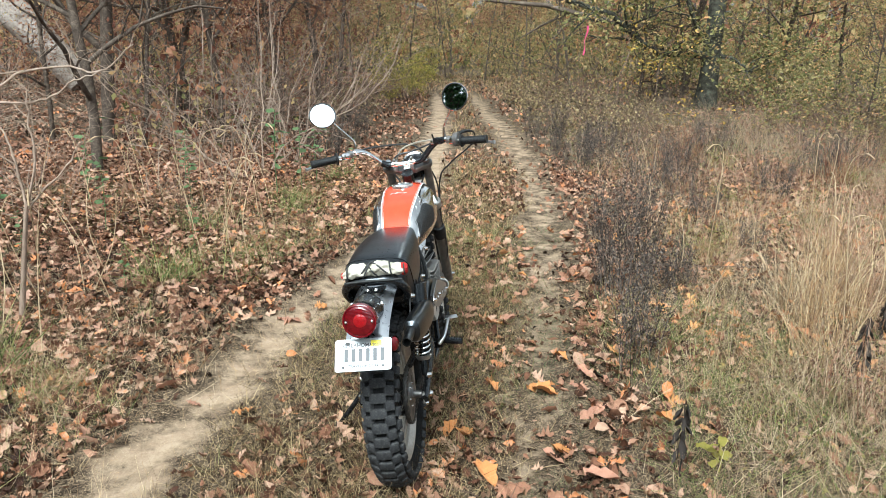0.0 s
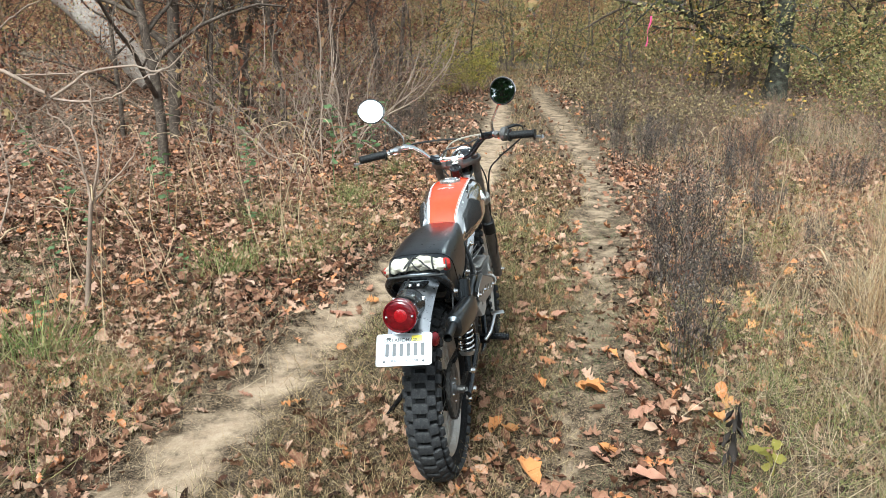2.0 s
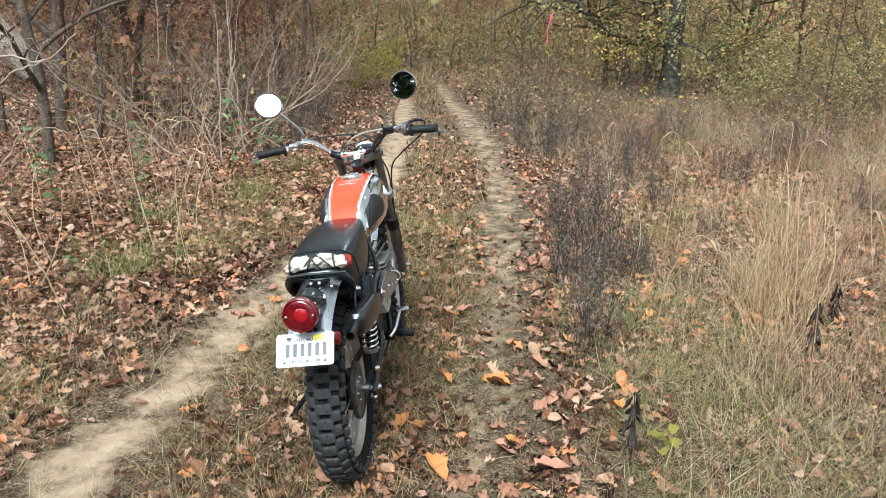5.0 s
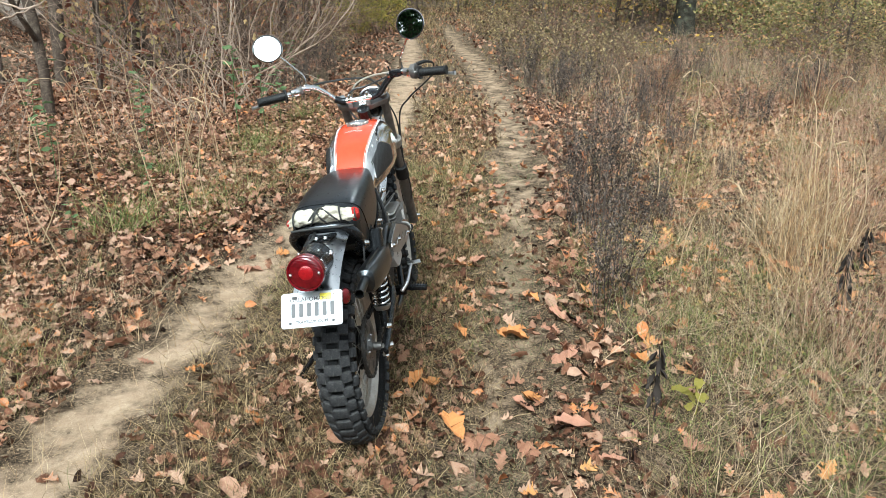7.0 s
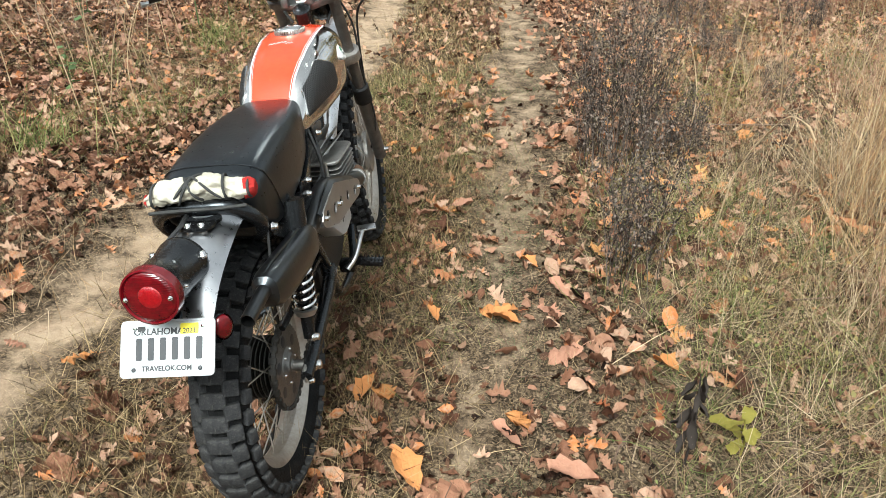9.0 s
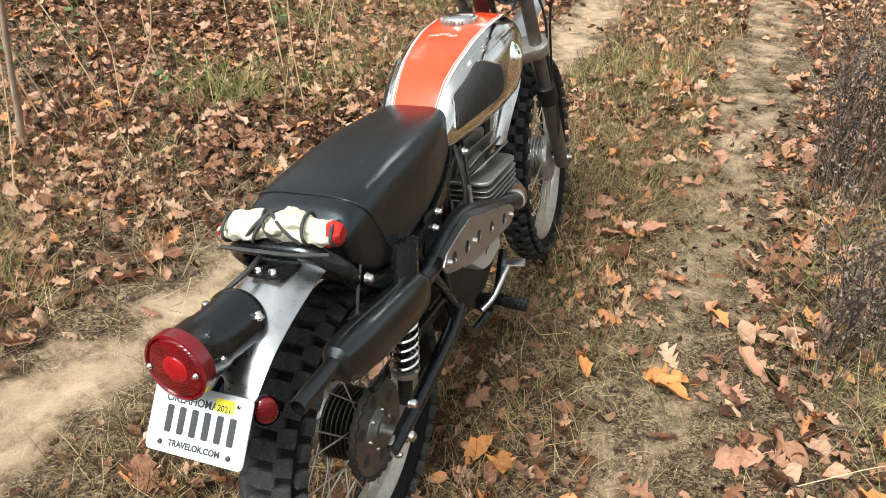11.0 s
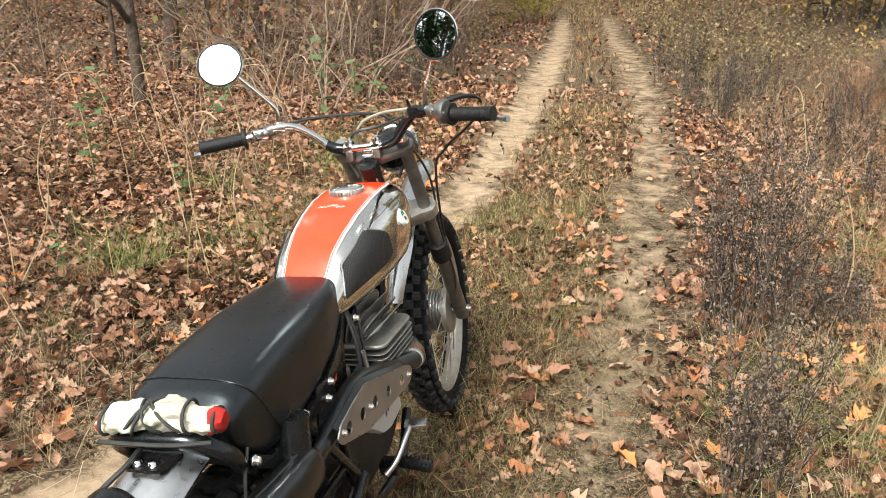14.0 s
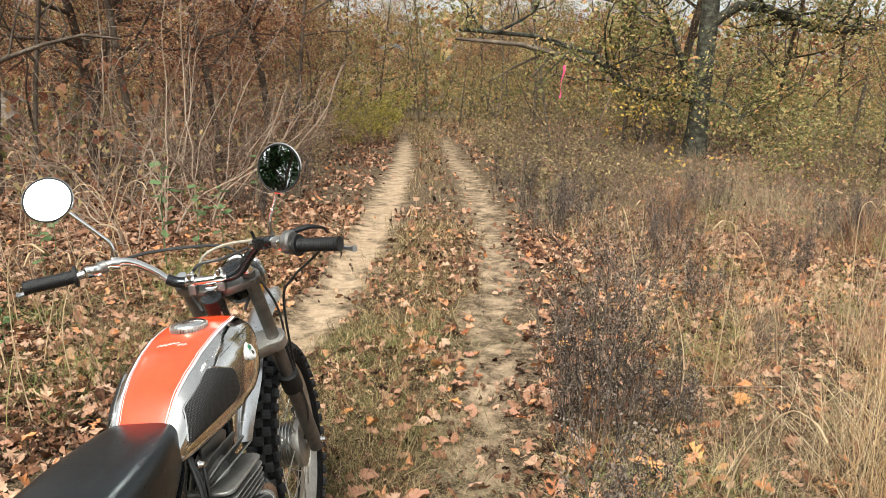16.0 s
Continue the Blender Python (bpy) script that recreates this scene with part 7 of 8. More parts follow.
beyond = lambda x, y: np.clip((x - rut_right(y) - 0.8) / 1.0, 0, 1) * np.clip((y - 15.5) / 4, 0.04, 1)
litter("undergrowth", 26000, (1.5, 24, 13, 31), 0.075, 18, SIMPLE, 1.1, beyond, M_OLIVE, 1.0, "olive leaves on low undergrowth past the field", "undergrowth")
litter("undergrowth", 16000, (1.5, 24, 14, 31), 0.075, 19, SIMPLE, 0.8, beyond, M_BUSH, 1.0, "brown leaves on low undergrowth past the field", "undergrowth")
litter("undergrowth", 2800, (-3, 4, 22, 31), 0.09, 20, SIMPLE, 1.6, lambda x, y: 0 * x + 1, M_OLIVE, 1.0, "olive leaves across the far end of the trail", "undergrowth")
litter("far_woods", 14000, (-34, 36, 30, 48), 0.28, 8, FRAGS, 3.8, lambda x, y: 0.0 * x + 0.9, M_RED, 1.0, "russet far woods", "woods")
litter("far_woods", 15000, (-34, 36, 30, 48), 0.28, 9, FRAGS, 3.8, lambda x, y: 0.0 * x + 0.9, M_OLIVE, 1.0, "olive far woods", "woods")
forb = lambda x, y: np.clip((x - rut_right(y) - 0.3) / 0.5, 0, 1) * np.clip(lump(x, y, 2.6, 5.0) * 1.5, 0, 1)
litter("field_forbs", 20000, (0.8, 7, 1.5, 10), 0.013, 10, SIMPLE, 0.13, forb, M_GREEN, 0.9, "low yellow-green field herbs", "herbs")

BLADES = [blade(bd, 0.02, 3) for bd in (0.15, 0.5, 0.9)]
M_WIRY = leafy("wiry_grass", [(0.0, (0.024, 0.017, 0.010)), (0.35, (0.115, 0.079, 0.038)), (0.65, (0.29, 0.208, 0.103)), (1.0, (0.58, 0.44, 0.25))], 0.25, 0.65, 8)
M_STRAW = leafy("pale_straw", [(0.0, (0.20, 0.13, 0.07)), (0.5, (0.42, 0.30, 0.18)), (1.0, (0.66, 0.53, 0.36))], 0.2, 0.6, 8)


def grass(name, n_, box, keep, height, material, seed, label, width=1.0, lean=0.35, clump=0.05, per=6):
    g = np.random.default_rng(seed + 200)
    base = np.repeat(cover(n_, box, keep, seed), per, 0)
    base[:, :2] += g.normal(0, clump, (len(base), 2))
    base[:, 2] = ground_z(base[:, 0], base[:, 1]) - 0.008
    k, chunks = g.integers(0, 3, len(base)), []
    for s, (v, f) in enumerate(BLADES):
        p = base[k == s]
        v = v * np.array([width, 1, 1])
        chunks.append(scatter(v, f, p, rots(g.uniform(0, 6.3, len(p)), g.normal(0, lean, len(p)), g.normal(0, lean, len(p))), height * g.uniform(0.35, 1.2, len(p))))
    return tagged(new(name, mesh_np(name, chunks, material)), label, "grass", kind="stuff")


near = lambda x, y: np.clip(1.25 - (y - 2) / 9, 0.3, 1)
field = lambda x, y: np.clip((x - rut_right(y) - 0.3) / 0.5, 0, 1)
FULL = BLADES
BLADES = [blade(bd, 0.02, 2) for bd in (0.2, 0.6, 1.0)]
mat_cover = lambda x, y: np.clip(strip(x, y) * 1.4, 0, 1) * (1 - 0.95 * np.clip(sandy(x, y), 0, 1)) * (0.45 + 0.55 * patchy(x, y, 3.4, 1.5))
grass("trail_grass", 11500, (-1.7, 1.5, 1.6, 5.0), mat_cover, 0.125, M_WIRY, 11, "fine wiry dry grass between the ruts", 0.40, 0.85, 0.03, 13)
grass("trail_grass", 6500, (-1.0, 1.6, 5.0, 9.0), mat_cover, 0.12, M_WIRY, 31, "fine wiry dry grass between the ruts", 0.7, 0.8, 0.04, 10)
grass("trail_grass", 9000, (-1.7, 1.5, 1.6, 6.0), lambda x, y: mat_cover(x, y) * patchy(x, y, 2.0, 6.5), 0.12, M_GREEN, 32, "fine green grass between the ruts", 0.32, 0.65, 0.03, 9)
BLADES = FULL
grass("trail_grass", 4200, (-2.2, 2.0, 1.4, 9), lambda x, y: strip(x, y) * patchy(x, y, 2.4, 1.0) * (1 - np.clip(sandy(x, y), 0, 1)), 0.10, M_GREEN, 12, "short green grass between the ruts", 0.45, 0.5, 0.04, 5)
grass("trail_grass", 4200, (0.2, 1.6, 1.6, 8), lambda x, y: np.exp(-((x - rut_right(y)) / 0.16) ** 2) * np.clip(lump(x, y, 4.2, 2.5) * 2, 0, 1), 0.045, M_SAGE, 13, "short grey-green grass in the rut", 0.6, 0.7, 0.035, 8)
grass("trail_grass", 5200, (-2.0, 3.0, 8, 26), lambda x, y: strip(x, y) * (1 - np.clip(sandy(x, y), 0, 1)), 0.16, M_WIRY, 14, "dry grass between the ruts farther along", 0.9)
grass("trail_grass", 9000, (-6, 7, -7, 1.5), lambda x, y: np.where(x < rut_left(y), 0.2, 0.6) * (1 - np.clip(sandy(x, y), 0, 1)), 0.14, M_WIRY, 66, "dry grass farther back on the trail", 0.4, 0.7, 0.06, 5)
grass("trail_grass", 900, (-2.0, 3.0, 17.5, 26), lambda x, y: 0.8 * (1 - np.clip(sandy(x, y), 0, 1)), 0.34, M_WIRY, 25, "dry grass over the far end of the trail", 0.4)
left_of = lambda x, y: rut_left(y) - x
lain = lambda x, y: np.clip(1.3 - 0.5 * np.abs(x - 0.2), 0.3, 1) * (1 - 0.8 * np.clip(sandy(x, y), 0, 1)) * (0.3 + 0.7 * patchy(x, y, 4.4, 2.7))
BLADES = [blade(bd, 0.02, 2) for bd in (0.2, 0.6, 1.0)]
grass("trail_straw", 7500, (-1.6, 2.2, 1.6, 6.0), lain, 0.08, M_DRYGRASS, 71, "broken straw lying on the trail", 0.20, 1.3, 0.05, 4)
grass("trail_grass", 7000, (0.3, 2.2, 1.7, 5.0), lambda x, y: np.clip(0.75 - 0.5 * np.exp(-((x - rut_right(y)) / 0.17) ** 2), 0, 1) * (0.4 + 0.6 * patchy(x, y, 3.9, 6.1)), 0.095, M_WIRY, 75, "fine wiry grass along the rut", 0.34, 0.95, 0.04, 8)
grass("trail_grass", 2600, (0.1, 1.5, 1.8, 7.0), lambda x, y: np.exp(-((x - rut_right(y) - 0.03) / 0.15) ** 2) * np.clip(lump(x, y, 3.1, 4.5) * 2.4, 0, 1), 0.055, M_SAGE, 72, "low green grass growing in the rut", 0.35, 0.75, 0.035, 16)
grass("wood_straw", 6500, (-4.2, -0.5, 1.8, 7.0), lambda x, y: np.clip((left_of(x, y) - 0.2) / 0.4, 0, 1) * patchy(x, y, 1.9, 4.2), 0.21, M_STRAW, 73, "tangled straw over the fallen leaves", 0.10, 1.1, 0.07, 6)
grass("wood_straw", 3600, (-3.6, -0.5, 1.8, 6.5), lambda x, y: np.exp(-((left_of(x, y) - 0.7) / 0.6) ** 2) * patchy(x, y, 2.3, 1.2), 0.17, M_DRYGRASS, 74, "dry tan grass over the fallen leaves", 0.14, 0.7, 0.05, 7)
BLADES = FULL
grass("wood_grass", 1500, (-3.4, -0.5, 2.6, 7.5), lambda x, y: np.clip((left_of(x, y) - 0.25) / 0.3, 0, 1) * patchy(x, y, 1.7, 8.4), 0.19, M_GREEN, 81, "thin olive grass standing among the fallen leaves", 0.18, 0.7, 0.05, 8)
grass("field_grass", 240, (0.95, 1.9, 2.0, 4.3), lambda x, y: np.clip((x - rut_right(y) - 0.22) / 0.2, 0, 1), 0.24, M_GREEN, 82, "green grass round the dead weeds", 0.22, 0.7, 0.05, 11)
grass("field_straw", 260, (1.0, 2.0, 2.0, 4.3), lambda x, y: np.clip((x - rut_right(y) - 0.25) / 0.2, 0, 1), 0.30, M_STRAW, 83, "bent straw round the dead weeds", 0.12, 0.95, 0.05, 9)
grass("trail_grass", 900, (0.4, 1.2, 2.0, 5.2), lambda x, y: np.exp(-((x - rut_right(y) - 0.06) / 0.12) ** 2) * np.clip(lump(x, y, 3.1, 4.5) * 3, 0, 1), 0.06, M_SAGE, 84, "low green grass growing in the rut", 0.32, 0.75, 0.04, 18)
tufty = lambda x, y: np.clip(1.25 - np.abs(left_of(x, y) - 0.85) / 0.65, 0, 1)
grass("verge_tufts", 46, (-2.8, 0.0, 2.4, 8.0), tufty, 0.20, M_GREEN, 61, "tufts of green grass among the leaves on the verge", 0.26, 0.45, 0.05, 60)
grass("verge_tufts", 46, (-2.8, 0.0, 2.4, 8.0), tufty, 0.19, M_DRYGRASS, 62, "tufts of tan grass among the leaves on the verge", 0.22, 0.5, 0.055, 60)
right_of = lambda x, y: np.clip((x - rut_right(y) - 0.25) / 0.2, 0, 1)
grass("field_straw", 1500, (1.2, 4.2, 1.8, 6.5), lambda x, y: right_of(x, y) * patchy(x, y, 2.4, 5.9), 0.34, M_STRAW, 76, "tangled bent straw in the field", 0.07, 1.05, 0.10, 7)
grass("field_tufts", 60, (0.7, 3.6, 1.9, 6.5), right_of, 0.20, M_WIRY, 63, "tufts of wiry grass at the field's edge", 0.24, 0.6, 0.06, 60)
grass("field_tufts", 30, (0.7, 3.6, 1.9, 6.5), right_of, 0.18, M_GREEN, 64, "tufts of green grass at the field's edge", 0.26, 0.5, 0.05, 60)
grass("field_tufts", 26, (0.7, 3.6, 1.9, 6.5), right_of, 0.30, M_STRAW, 65, "tufts of bent pale straw at the field's edge", 0.14, 0.9, 0.06, 50)
grass("verge_grass", 1700, (-3.4, -0.9, 1.6, 3.8), lambda x, y: np.exp(-((left_of(x, y) - 0.85) / 0.5) ** 2), 0.24, M_STRAW, 47, "pale matted grass on the near verge", 0.16, 0.9, 0.06, 8)
grass("verge_grass", 4200, (-3.5, 0.5, 1.5, 9), lambda x, y: np.exp(-((left_of(x, y) - 0.72) / 0.36) ** 2) * np.clip(lump(x, y, 2.6, 7.0) * 2, 0, 1), 0.22, M_GREEN, 15, "green grass tufts on the verge", 0.26, 0.45, 0.04, 12)
grass("verge_grass", 7000, (-4, 0.5, 1.5, 10), lambda x, y: np.exp(-((left_of(x, y) - 0.75) / 0.5) ** 2) * patchy(x, y, 1.9, 3.0), 0.20, M_DRYGRASS, 16, "dry tan grass on the verge", 0.22, 0.8)
grass("verge_grass", 3200, (-3, 1, 1.5, 9), lambda x, y: np.exp(-((left_of(x, y) - 0.40) / 0.22) ** 2), 0.085, M_WIRY, 17, "fine dry grass on the verge", 0.55, 0.8)
grass("verge_grass", 3600, (-4.2, -0.6, 1.8, 9), lambda x, y: np.clip((left_of(x, y) - 0.5) / 0.6, 0, 1) * patchy(x, y, 1.5, 2.2), 0.26, M_STRAW, 41, "flattened straw among the leaves", 0.12, 1.25, 0.08, 4)
grass("verge_grass", 3200, (-4.4, -0.6, 1.8, 9.5), lambda x, y: np.clip((left_of(x, y) - 0.6) / 0.5, 0, 1) * np.clip(lump(x, y, 3.7, 3.3) * 1.8 - 0.1, 0, 1), 0.13, M_GREEN, 42, "small green tufts among the leaves", 0.3, 0.55, 0.03, 8)
for x_, y_, h_ in ((-1.56, 4.60, 0.34), (-1.10, 6.50, 0.26), (-2.07, 3.30, 0.36), (-0.87, 8.05, 0.24), (-1.70, 5.80, 0.24), (-1.15, 6.85, 0.24)):
    grass("verge_grass", 1, (x_ - 0.01, x_ + 0.01, y_ - 0.01, y_ + 0.01), lambda x, y: 2 + 0 * x, h_ * 1.15, M_GREEN, int(100 - 10 * y_), "tuft of green grass on the verge", 0.3, 0.45, 0.10, 190)
M_BRUSH = leafy("dry_brush", [(0.0, (0.035, 0.025, 0.018)), (0.4, (0.11, 0.08, 0.054)), (0.8, (0.27, 0.205, 0.14)), (1.0, (0.48, 0.38, 0.27))], 0.15, 0.8, 20)
M_FIELD = leafy("field_stems", [(0.0, (0.050, 0.032, 0.022)), (0.35, (0.17, 0.115, 0.075)), (0.7, (0.33, 0.245, 0.165)), (1.0, (0.52, 0.41, 0.29))], 0.25, 0.65, 8)
M_HERB = leafy("field_herbs", [(0.0, (0.07, 0.075, 0.03)), (0.5, (0.17, 0.16, 0.065)), (0.85, (0.30, 0.25, 0.10)), (1.0, (0.40, 0.26, 0.10))], 0.3, 0.6, 20)
BLADES = [blade(bd, 0.02, 2) for bd in (0.15, 0.5, 0.9)]
grass("field_grass", 4200, (0.8, 7, 1.5, 9.0), lambda x, y: field(x, y) * (0.15 + 0.85 * patchy(x, y, 1.7, 2.0)), 0.30, M_STRAW, 18, "matted pale straw in the field", 0.20, 1.1, 0.06, 5)
grass("field_grass", 9000, (0.8, 8, 1.5, 12), lambda x, y: field(x, y), 0.17, M_FIELD, 19, "fine dry field grass", 0.32, 0.6, 0.05, 6)
grass("field_grass", 4600, (0.8, 8, 1.5, 11), lambda x, y: field(x, y) * patchy(x, y, 2.1, 9.0), 0.17, M_GREEN, 20, "green grass in the field", 0.30, 0.5)
BLADES = FULL
grass("field_stalks", 2600, (1.3, 10, 2.5, 14), lambda x, y: np.clip((x - rut_right(y) - 0.6) / 0.5, 0, 1) * patchy(x, y, 1.6, 7.7), 0.45, M_FIELD, 45, "thin grey-brown stalks in the field", 0.09, 0.2, 0.10, 6)
herb = lambda x, y: np.clip((x - rut_right(y) - 0.5) / 0.5, 0, 1) * np.clip(lump(x, y, 1.9, 0.7) * 1.6, 0, 1)
litter("field_herbs", 80000, (1.2, 9, 2.0, 13), 0.019, 46, SIMPLE[:1], 0.20, herb, M_HERB, 0.9, "low olive-green herbs in the field", "herbs")
grass("tall_sedge", 900, (1.8, 10, 2.6, 13), lambda x, y: np.clip((x - rut_right(y) - 0.75) / 0.4, 0, 1) * np.clip(lump(x, y, 2.3, 6.0) * 2 - 0.2, 0, 1), 0.56, M_SEDGE, 21, "tall russet broomsedge", 0.10, 0.18, 0.06, 26)
grass("tall_sedge", 500, (1.7, 9, 2.6, 12), lambda x, y: np.clip((x - rut_right(y) - 0.65) / 0.4, 0, 1) * np.clip(lump(x, y, 3.1, 1.7) * 2 - 0.3, 0, 1), 0.40, M_DRYGRASS, 43, "dry tan grass clumps in the field", 0.16, 0.3, 0.07, 20)
for x_, y_, h_, m_ in ((3.27, 9.6, 0.5, M_RED), (4.0, 9.3, 0.45, M_SEDGE), (2.36, 4.45, 0.5, M_STRAW), (3.1, 5.5, 0.6, M_SEDGE), (3.9, 8.2, 0.45, M_RED), (2.6, 5.9, 0.35, M_STRAW), (4.6, 7.4, 0.5, M_SEDGE), (2.7, 7.6, 0.42, M_RED), (3.3, 7.9, 0.4, M_SEDGE), (5.2, 8.8, 0.5, M_RED), (4.3, 6.2, 0.45, M_SEDGE), (2.3, 8.6, 0.38, M_RED), (3.0, 4.6, 0.5, M_SEDGE), (3.6, 5.2, 0.45, M_RED), (5.0, 10.2, 0.5, M_SEDGE), (6.2, 9.4, 0.5, M_RED), (2.1, 5.2, 0.32, M_DRYGRASS), (3.4, 6.6, 0.4, M_DRYGRASS), (1.62, 3.4, 0.3, M_DRYGRASS), (1.9, 3.2, 0.34, M_STRAW)):
    grass("tall_sedge", 1, (x_ - 0.01, x_ + 0.01, y_ - 0.01, y_ + 0.01), lambda x, y: 2 + 0 * x, h_, m_, int(300 + 10 * y_), "tussock of dry grass in the field", 0.13, 0.38, 0.12, 170)
for x_, y_, h_, m_, n_ in ((1.75, 3.0, 0.42, M_STRAW, 150), (2.0, 3.5, 0.5, M_DRYGRASS, 190), (1.55, 2.55, 0.32, M_STRAW, 120), (2.35, 3.1, 0.42, M_SEDGE, 150), (2.2, 4.15, 0.62, M_STRAW, 170), (2.5, 4.2, 0.7, M_DRYGRASS, 190), (2.85, 5.0, 0.6, M_DRYGRASS, 170), (1.75, 4.1, 0.34, M_STRAW, 120), (1.45, 3.2, 0.28, M_WIRY, 140), (1.5, 5.2, 0.3, M_WIRY, 140), (1.95, 5.9, 0.34, M_DRYGRASS, 120), (3.2, 9.4, 0.6, M_RED, 240), (4.35, 7.8, 0.62, M_RED, 260), (4.0, 6.6, 0.55, M_SEDGE, 200), (2.75, 6.6, 0.4, M_DRYGRASS, 150)):
    grass("tall_sedge", 1, (x_ - 0.01, x_ + 0.01, y_ - 0.01, y_ + 0.01), lambda x, y: 2 + 0 * x, h_, m_, int(700 + 10 * y_ + 3 * x_), "arching tussock of dry grass in the field", 0.11, 0.42, 0.09, n_)
grass("tall_sedge", 1, (2.1, 2.3, 3.8, 3.95), lambda x, y: 2 + 0 * x, 0.85, M_DRYGRASS, 22, "tall upright clump of tan grass", 0.07, 0.13, 0.11, 190)
grass("tall_sedge", 1, (2.55, 2.7, 4.2, 4.4), lambda x, y: 2 + 0 * x, 0.8, M_SEDGE, 26, "tall upright clump of russet grass", 0.07, 0.12, 0.13, 170)
grass("tall_sedge", 1, (3.0, 3.15, 9.2, 9.4), lambda x, y: 2 + 0 * x, 0.55, M_RED, 27, "tussock of red-brown grass", 0.15, 0.35, 0.16, 240)
grass("far_grass", 2600, (1.8, 16, 8, 21), lambda x, y: field(x, y) * (0.3 + 0.5 * patchy(x, y, 0.9, 3.0)), 0.36, M_FIELD, 23, "dry grass in the far field", 0.25, 0.4, 0.14, 6)
grass("far_grass", 2600, (1.8, 14, 8.5, 20), lambda x, y: field(x, y) * patchy(x, y, 1.4, 5.0), 0.22, M_GREEN, 44, "low green growth in the far field", 0.4, 0.6, 0.10, 7)
grass("brush", 3000, (-4, 9, 8.5, 20), lambda x, y: np.clip(np.maximum(rut_left(y) - 0.5 - x, x - rut_right(y) - 0.45), 0, 1), 0.40, M_BRUSH, 24, "dark dry brush along the trail", 0.14, 0.5, 0.1, 7)

# Long dry stalks with nodding tips on the wood's side, and sticks.
g = np.random.default_rng(33)
stalk = [mesh_np("dry_stalk", [tube(spline([(0, 0, 0), (0.02, 0, h * 0.5), (0.10 * w_, 0.02, h * 0.93), (0.22 * w_, 0.03, h), (0.30 * w_, 0.03, h * 0.95)], 4), np.concatenate([np.linspace(0.0034, 0.0018, 13), np.linspace(0.005, 0.004, 4)]), 5)], M_STRAW, True) for h, w_ in ((0.8, 1.0), (0.65, -0.8), (0.9, 0.6))]
for k in range(52):
    x = g.uniform(-2.9, -0.9)
    y = g.uniform(3.4, 7.0)
    if k >= 36:
        x, y = g.uniform(1.5, 3.2), g.uniform(2.6, 6.0)
    elif x > rut_left(y) - 0.5:
        x = float(rut_left(y)) - g.uniform(0.5, 1.4)
    o = new("dry_stalk", stalk[k % 3])
    o.location = (x, y, float(ground_z(x, y)) - 0.01)
    o.rotation_euler = (g.normal(0, 0.22), g.normal(0, 0.22), g.uniform(0, 6.3))
    tagged(o, "long thin dry grass stalk with a nodding tip", "grass stalk", "dry stalks")
tw = [tube(np.array([(-0.5, 0, 0), (-0.1, 0.05 * k, 0.02), (0.5, -0.06 * k, 0.05)]), np.array([0.012, 0.01, 0.005]), 3) for k in (1, -1)]
litter("twig_litter", 5200, (-4.4, 4.0, 1.4, 9), 0.17, 51, [(v + np.array([0, 0.5, 0]), f) for v, f in tw], 0.03, lambda x, y: np.clip(np.maximum(rut_left(y) - 0.3 - x, x - rut_right(y) - 0.2) + 0.15, 0.05, 1), M_BROWNTWIG, 0.12, "thin broken twigs among the leaves", "twigs")
sticks = [mesh_np("fallen_stick", [tube(spline([(0, 0, 0), (0.25 * s_, 0.02, 0.008), (0.5 * s_, -0.02, 0.0), (0.8 * s_, 0.03, 0.012)], 4), np.linspace(0.005, 0.0025, 13), 5)], M_BROWNTWIG, True) for s_ in (0.5, 0.8, 1.1)]
for k in range(30):
    x, y = (g.uniform(-3.6, -1.2), g.uniform(2.6, 7.5)) if k < 18 else (g.uniform(1.3, 3.4), g.uniform(2.2, 6.5))
    o = new("fallen_stick", sticks[k % 3])
    o.location = (x, y, float(ground_z(x, y)) + 0.012)
    o.rotation_euler = (0, g.normal(0, 0.05), g.uniform(0, 6.3))
    tagged(o, "thin fallen stick on the ground", "stick", "fallen sticks")

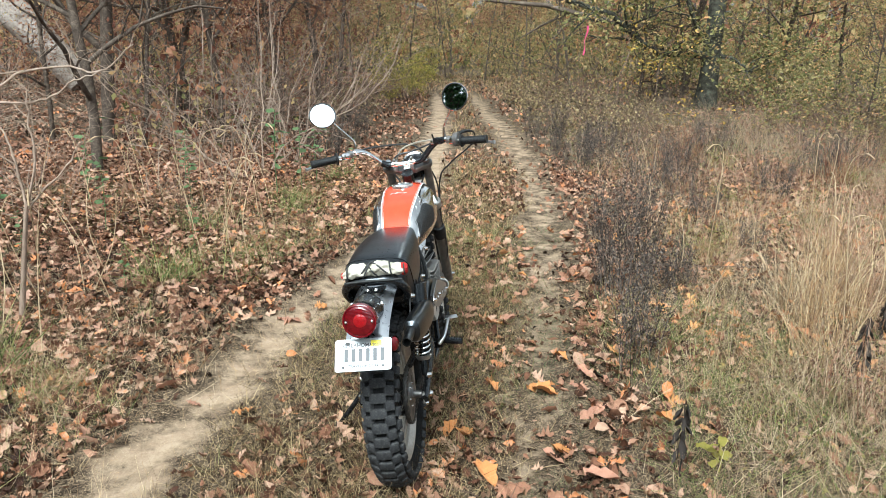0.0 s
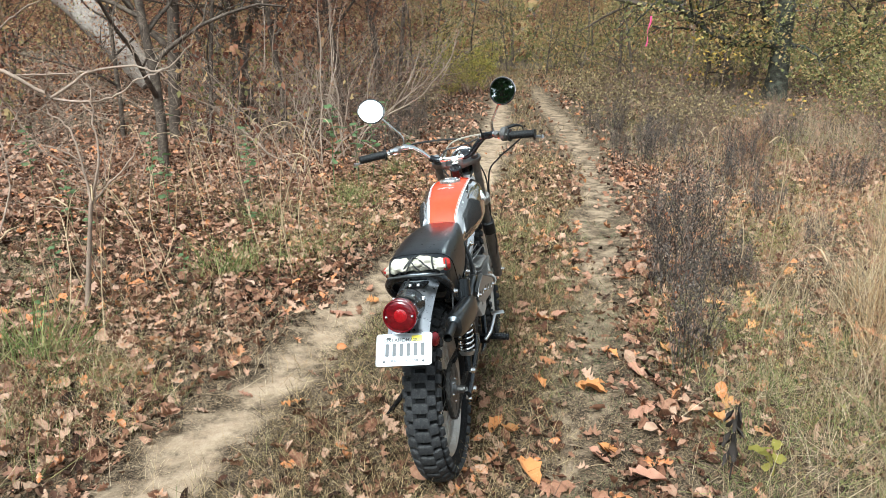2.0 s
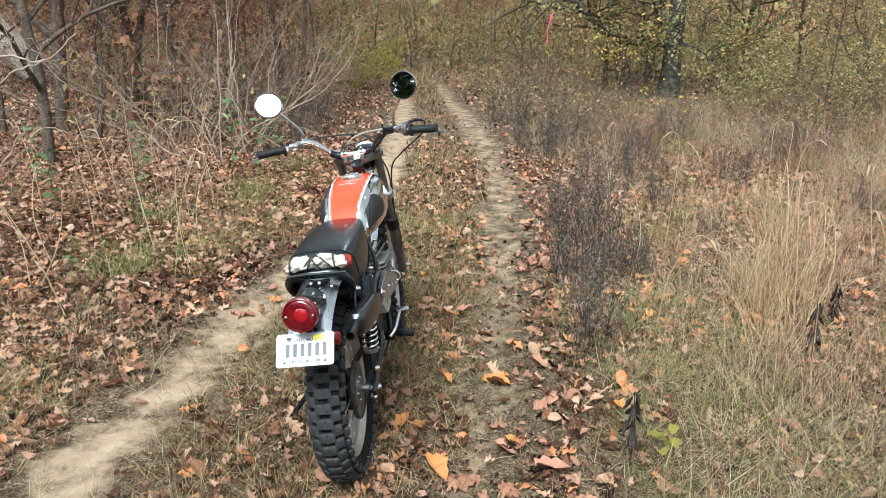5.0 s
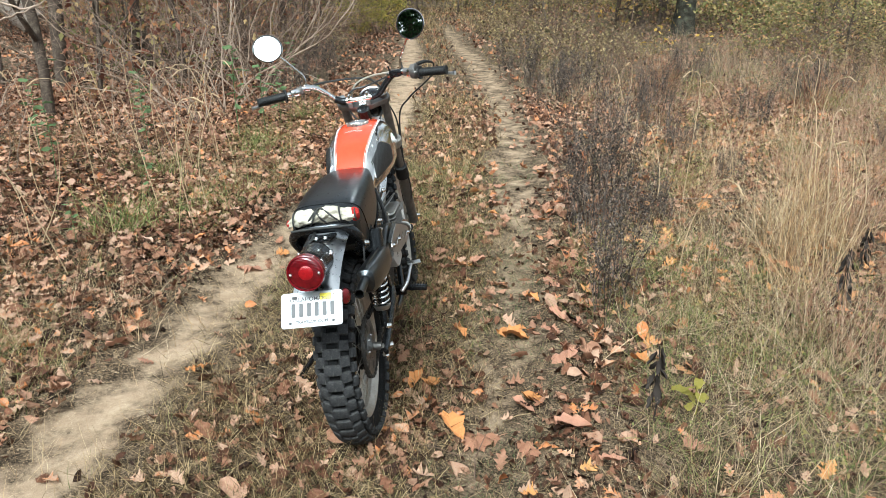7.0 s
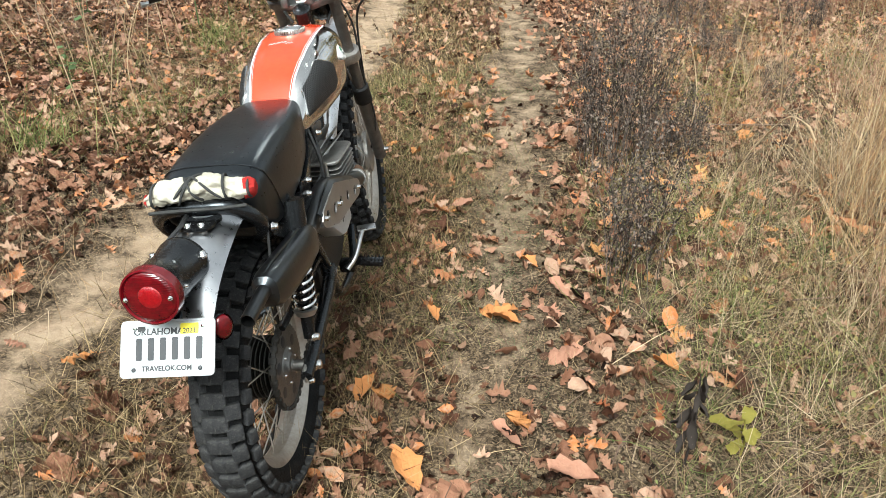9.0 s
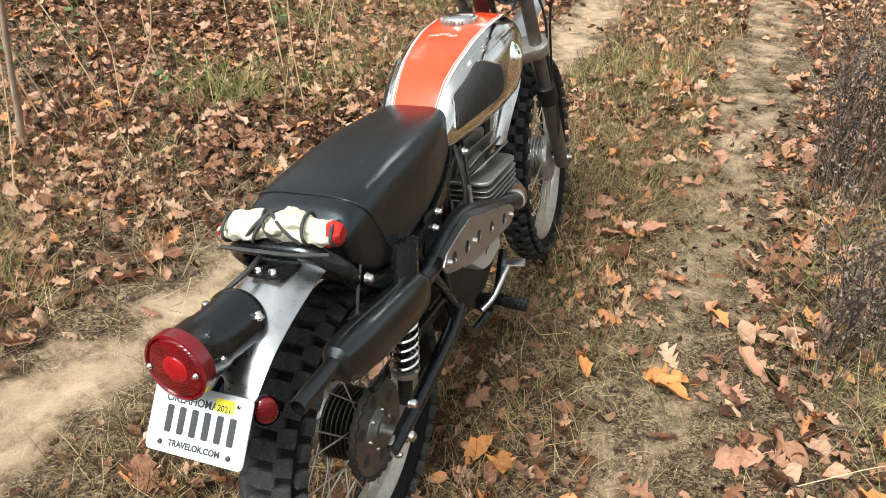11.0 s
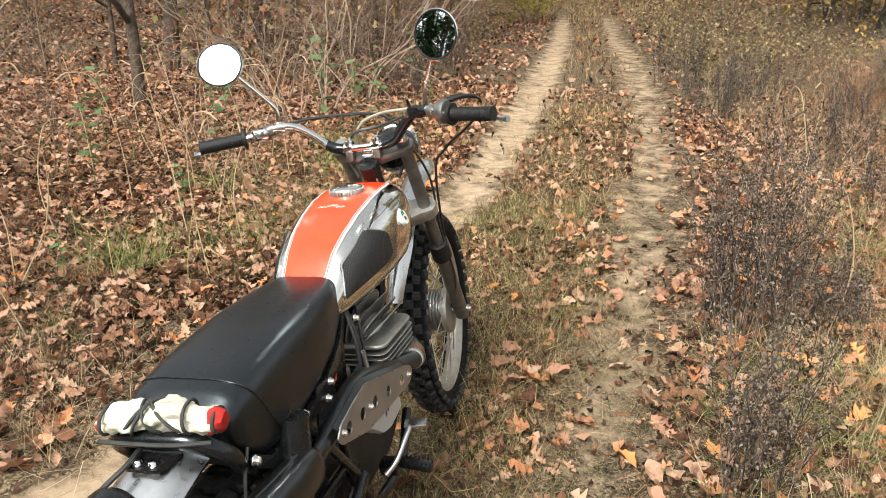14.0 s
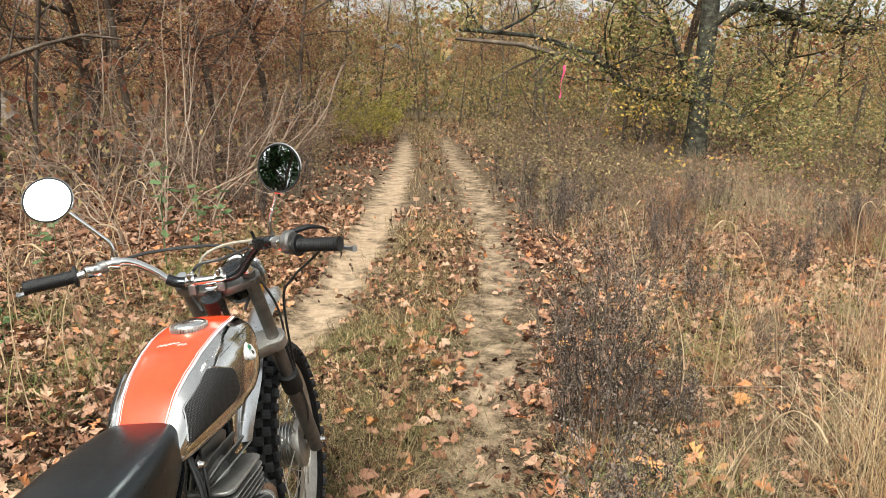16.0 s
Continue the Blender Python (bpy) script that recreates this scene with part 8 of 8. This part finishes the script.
# Large single leaves lying on the trail.
M_BIG = [leafy("big_leaf_" + nm, st, 0.12, 0.55, 9, 0.6) for nm, st in (
    ("orange", [(0.0, (0.34, 0.12, 0.045)), (0.5, (0.50, 0.21, 0.075)), (1.0, (0.58, 0.29, 0.11))]),
    ("pink", [(0.0, (0.24, 0.10, 0.06)), (0.5, (0.38, 0.19, 0.125)), (1.0, (0.48, 0.28, 0.19))]),
    ("brown", [(0.0, (0.16, 0.07, 0.04)), (0.5, (0.29, 0.14, 0.085)), (1.0, (0.42, 0.22, 0.14))]))]
big = []
for k in range(9):
    g2 = np.random.default_rng(400 + k)
    v, f = lobed_leaf((6, 7, 4)[k % 3], 1.0, (0.40, 0.33, 0.27)[k % 3], (0.48, 0.36, 0.10)[k % 3], (0.7, -0.55, 1.0)[k % 3] * g2.uniform(0.6, 1.3), 500 + k)
    v = v - np.array([0, 0.5, 0])
    st = tube(np.array([(0, -0.5, 0.0), (0.02, -0.62, 0.02), (0.03, -0.75, 0.01)]), [0.008, 0.007, 0.006], 4)
    big.append(mesh_np("fallen_leaf", [(v, f), st], M_BIG[(0, 1, 1, 2, 1, 0, 1, 2, 1)[k]]))
spots = [(0.593, 3.243, 0.14, 0, 1.2), (0.60, 3.19, 0.12, 5, 1.4), (0.758, 2.984, 0.15, 4, 1.6), (0.596, 2.681, 0.10, 0, 0.3), (0.866, 3.771, 0.13, 1, 0.5), (-0.72, 2.973, 0.10, 0, 2.0), (0.736, 3.555, 0.08, 5, 0.8), (-0.575, 2.488, 0.11, 3, 1.0), (-0.72, 4.10, 0.14, 4, 1.5), (1.039, 4.10, 0.12, 1, 2.5), (0.28, 2.50, 0.14, 5, 0.5), (0.38, 2.44, 0.15, 7, 2.0), (0.70, 2.46, 0.14, 8, 1.0), (0.22, 2.78, 0.10, 0, 0.2), (0.16, 2.80, 0.10, 5, 2.6)]
for k in range(54):
    y = g.uniform(2.1, 6.2)
    u = g.uniform()
    x = float(rut_right(y)) + g.normal(0.05, 0.3) if u < 0.55 else float(rut_left(y)) + g.normal(-0.15, 0.35) if u < 0.85 else g.uniform(1.4, 3.0)
    spots.append((x, y, g.uniform(0.065, 0.12), int(g.integers(0, 9)), g.uniform(0, 6.3)))
for x, y, s, k, yaw in spots:
    o = new("fallen_leaf", big[k])
    o.location = (x, y, float(ground_z(x, y)) + 0.025)
    o.rotation_euler = (g.normal(0, 0.22), g.normal(0, 0.22), yaw)
    o.scale = (s,) * 3
    tagged(o, ("orange fallen leaf lying on the trail", "pinkish-brown dry fallen leaf", "dark brown curled fallen leaf")[(0, 1, 1, 2, 1, 0, 1, 2, 1)[k]], "leaf", "large fallen leaves")
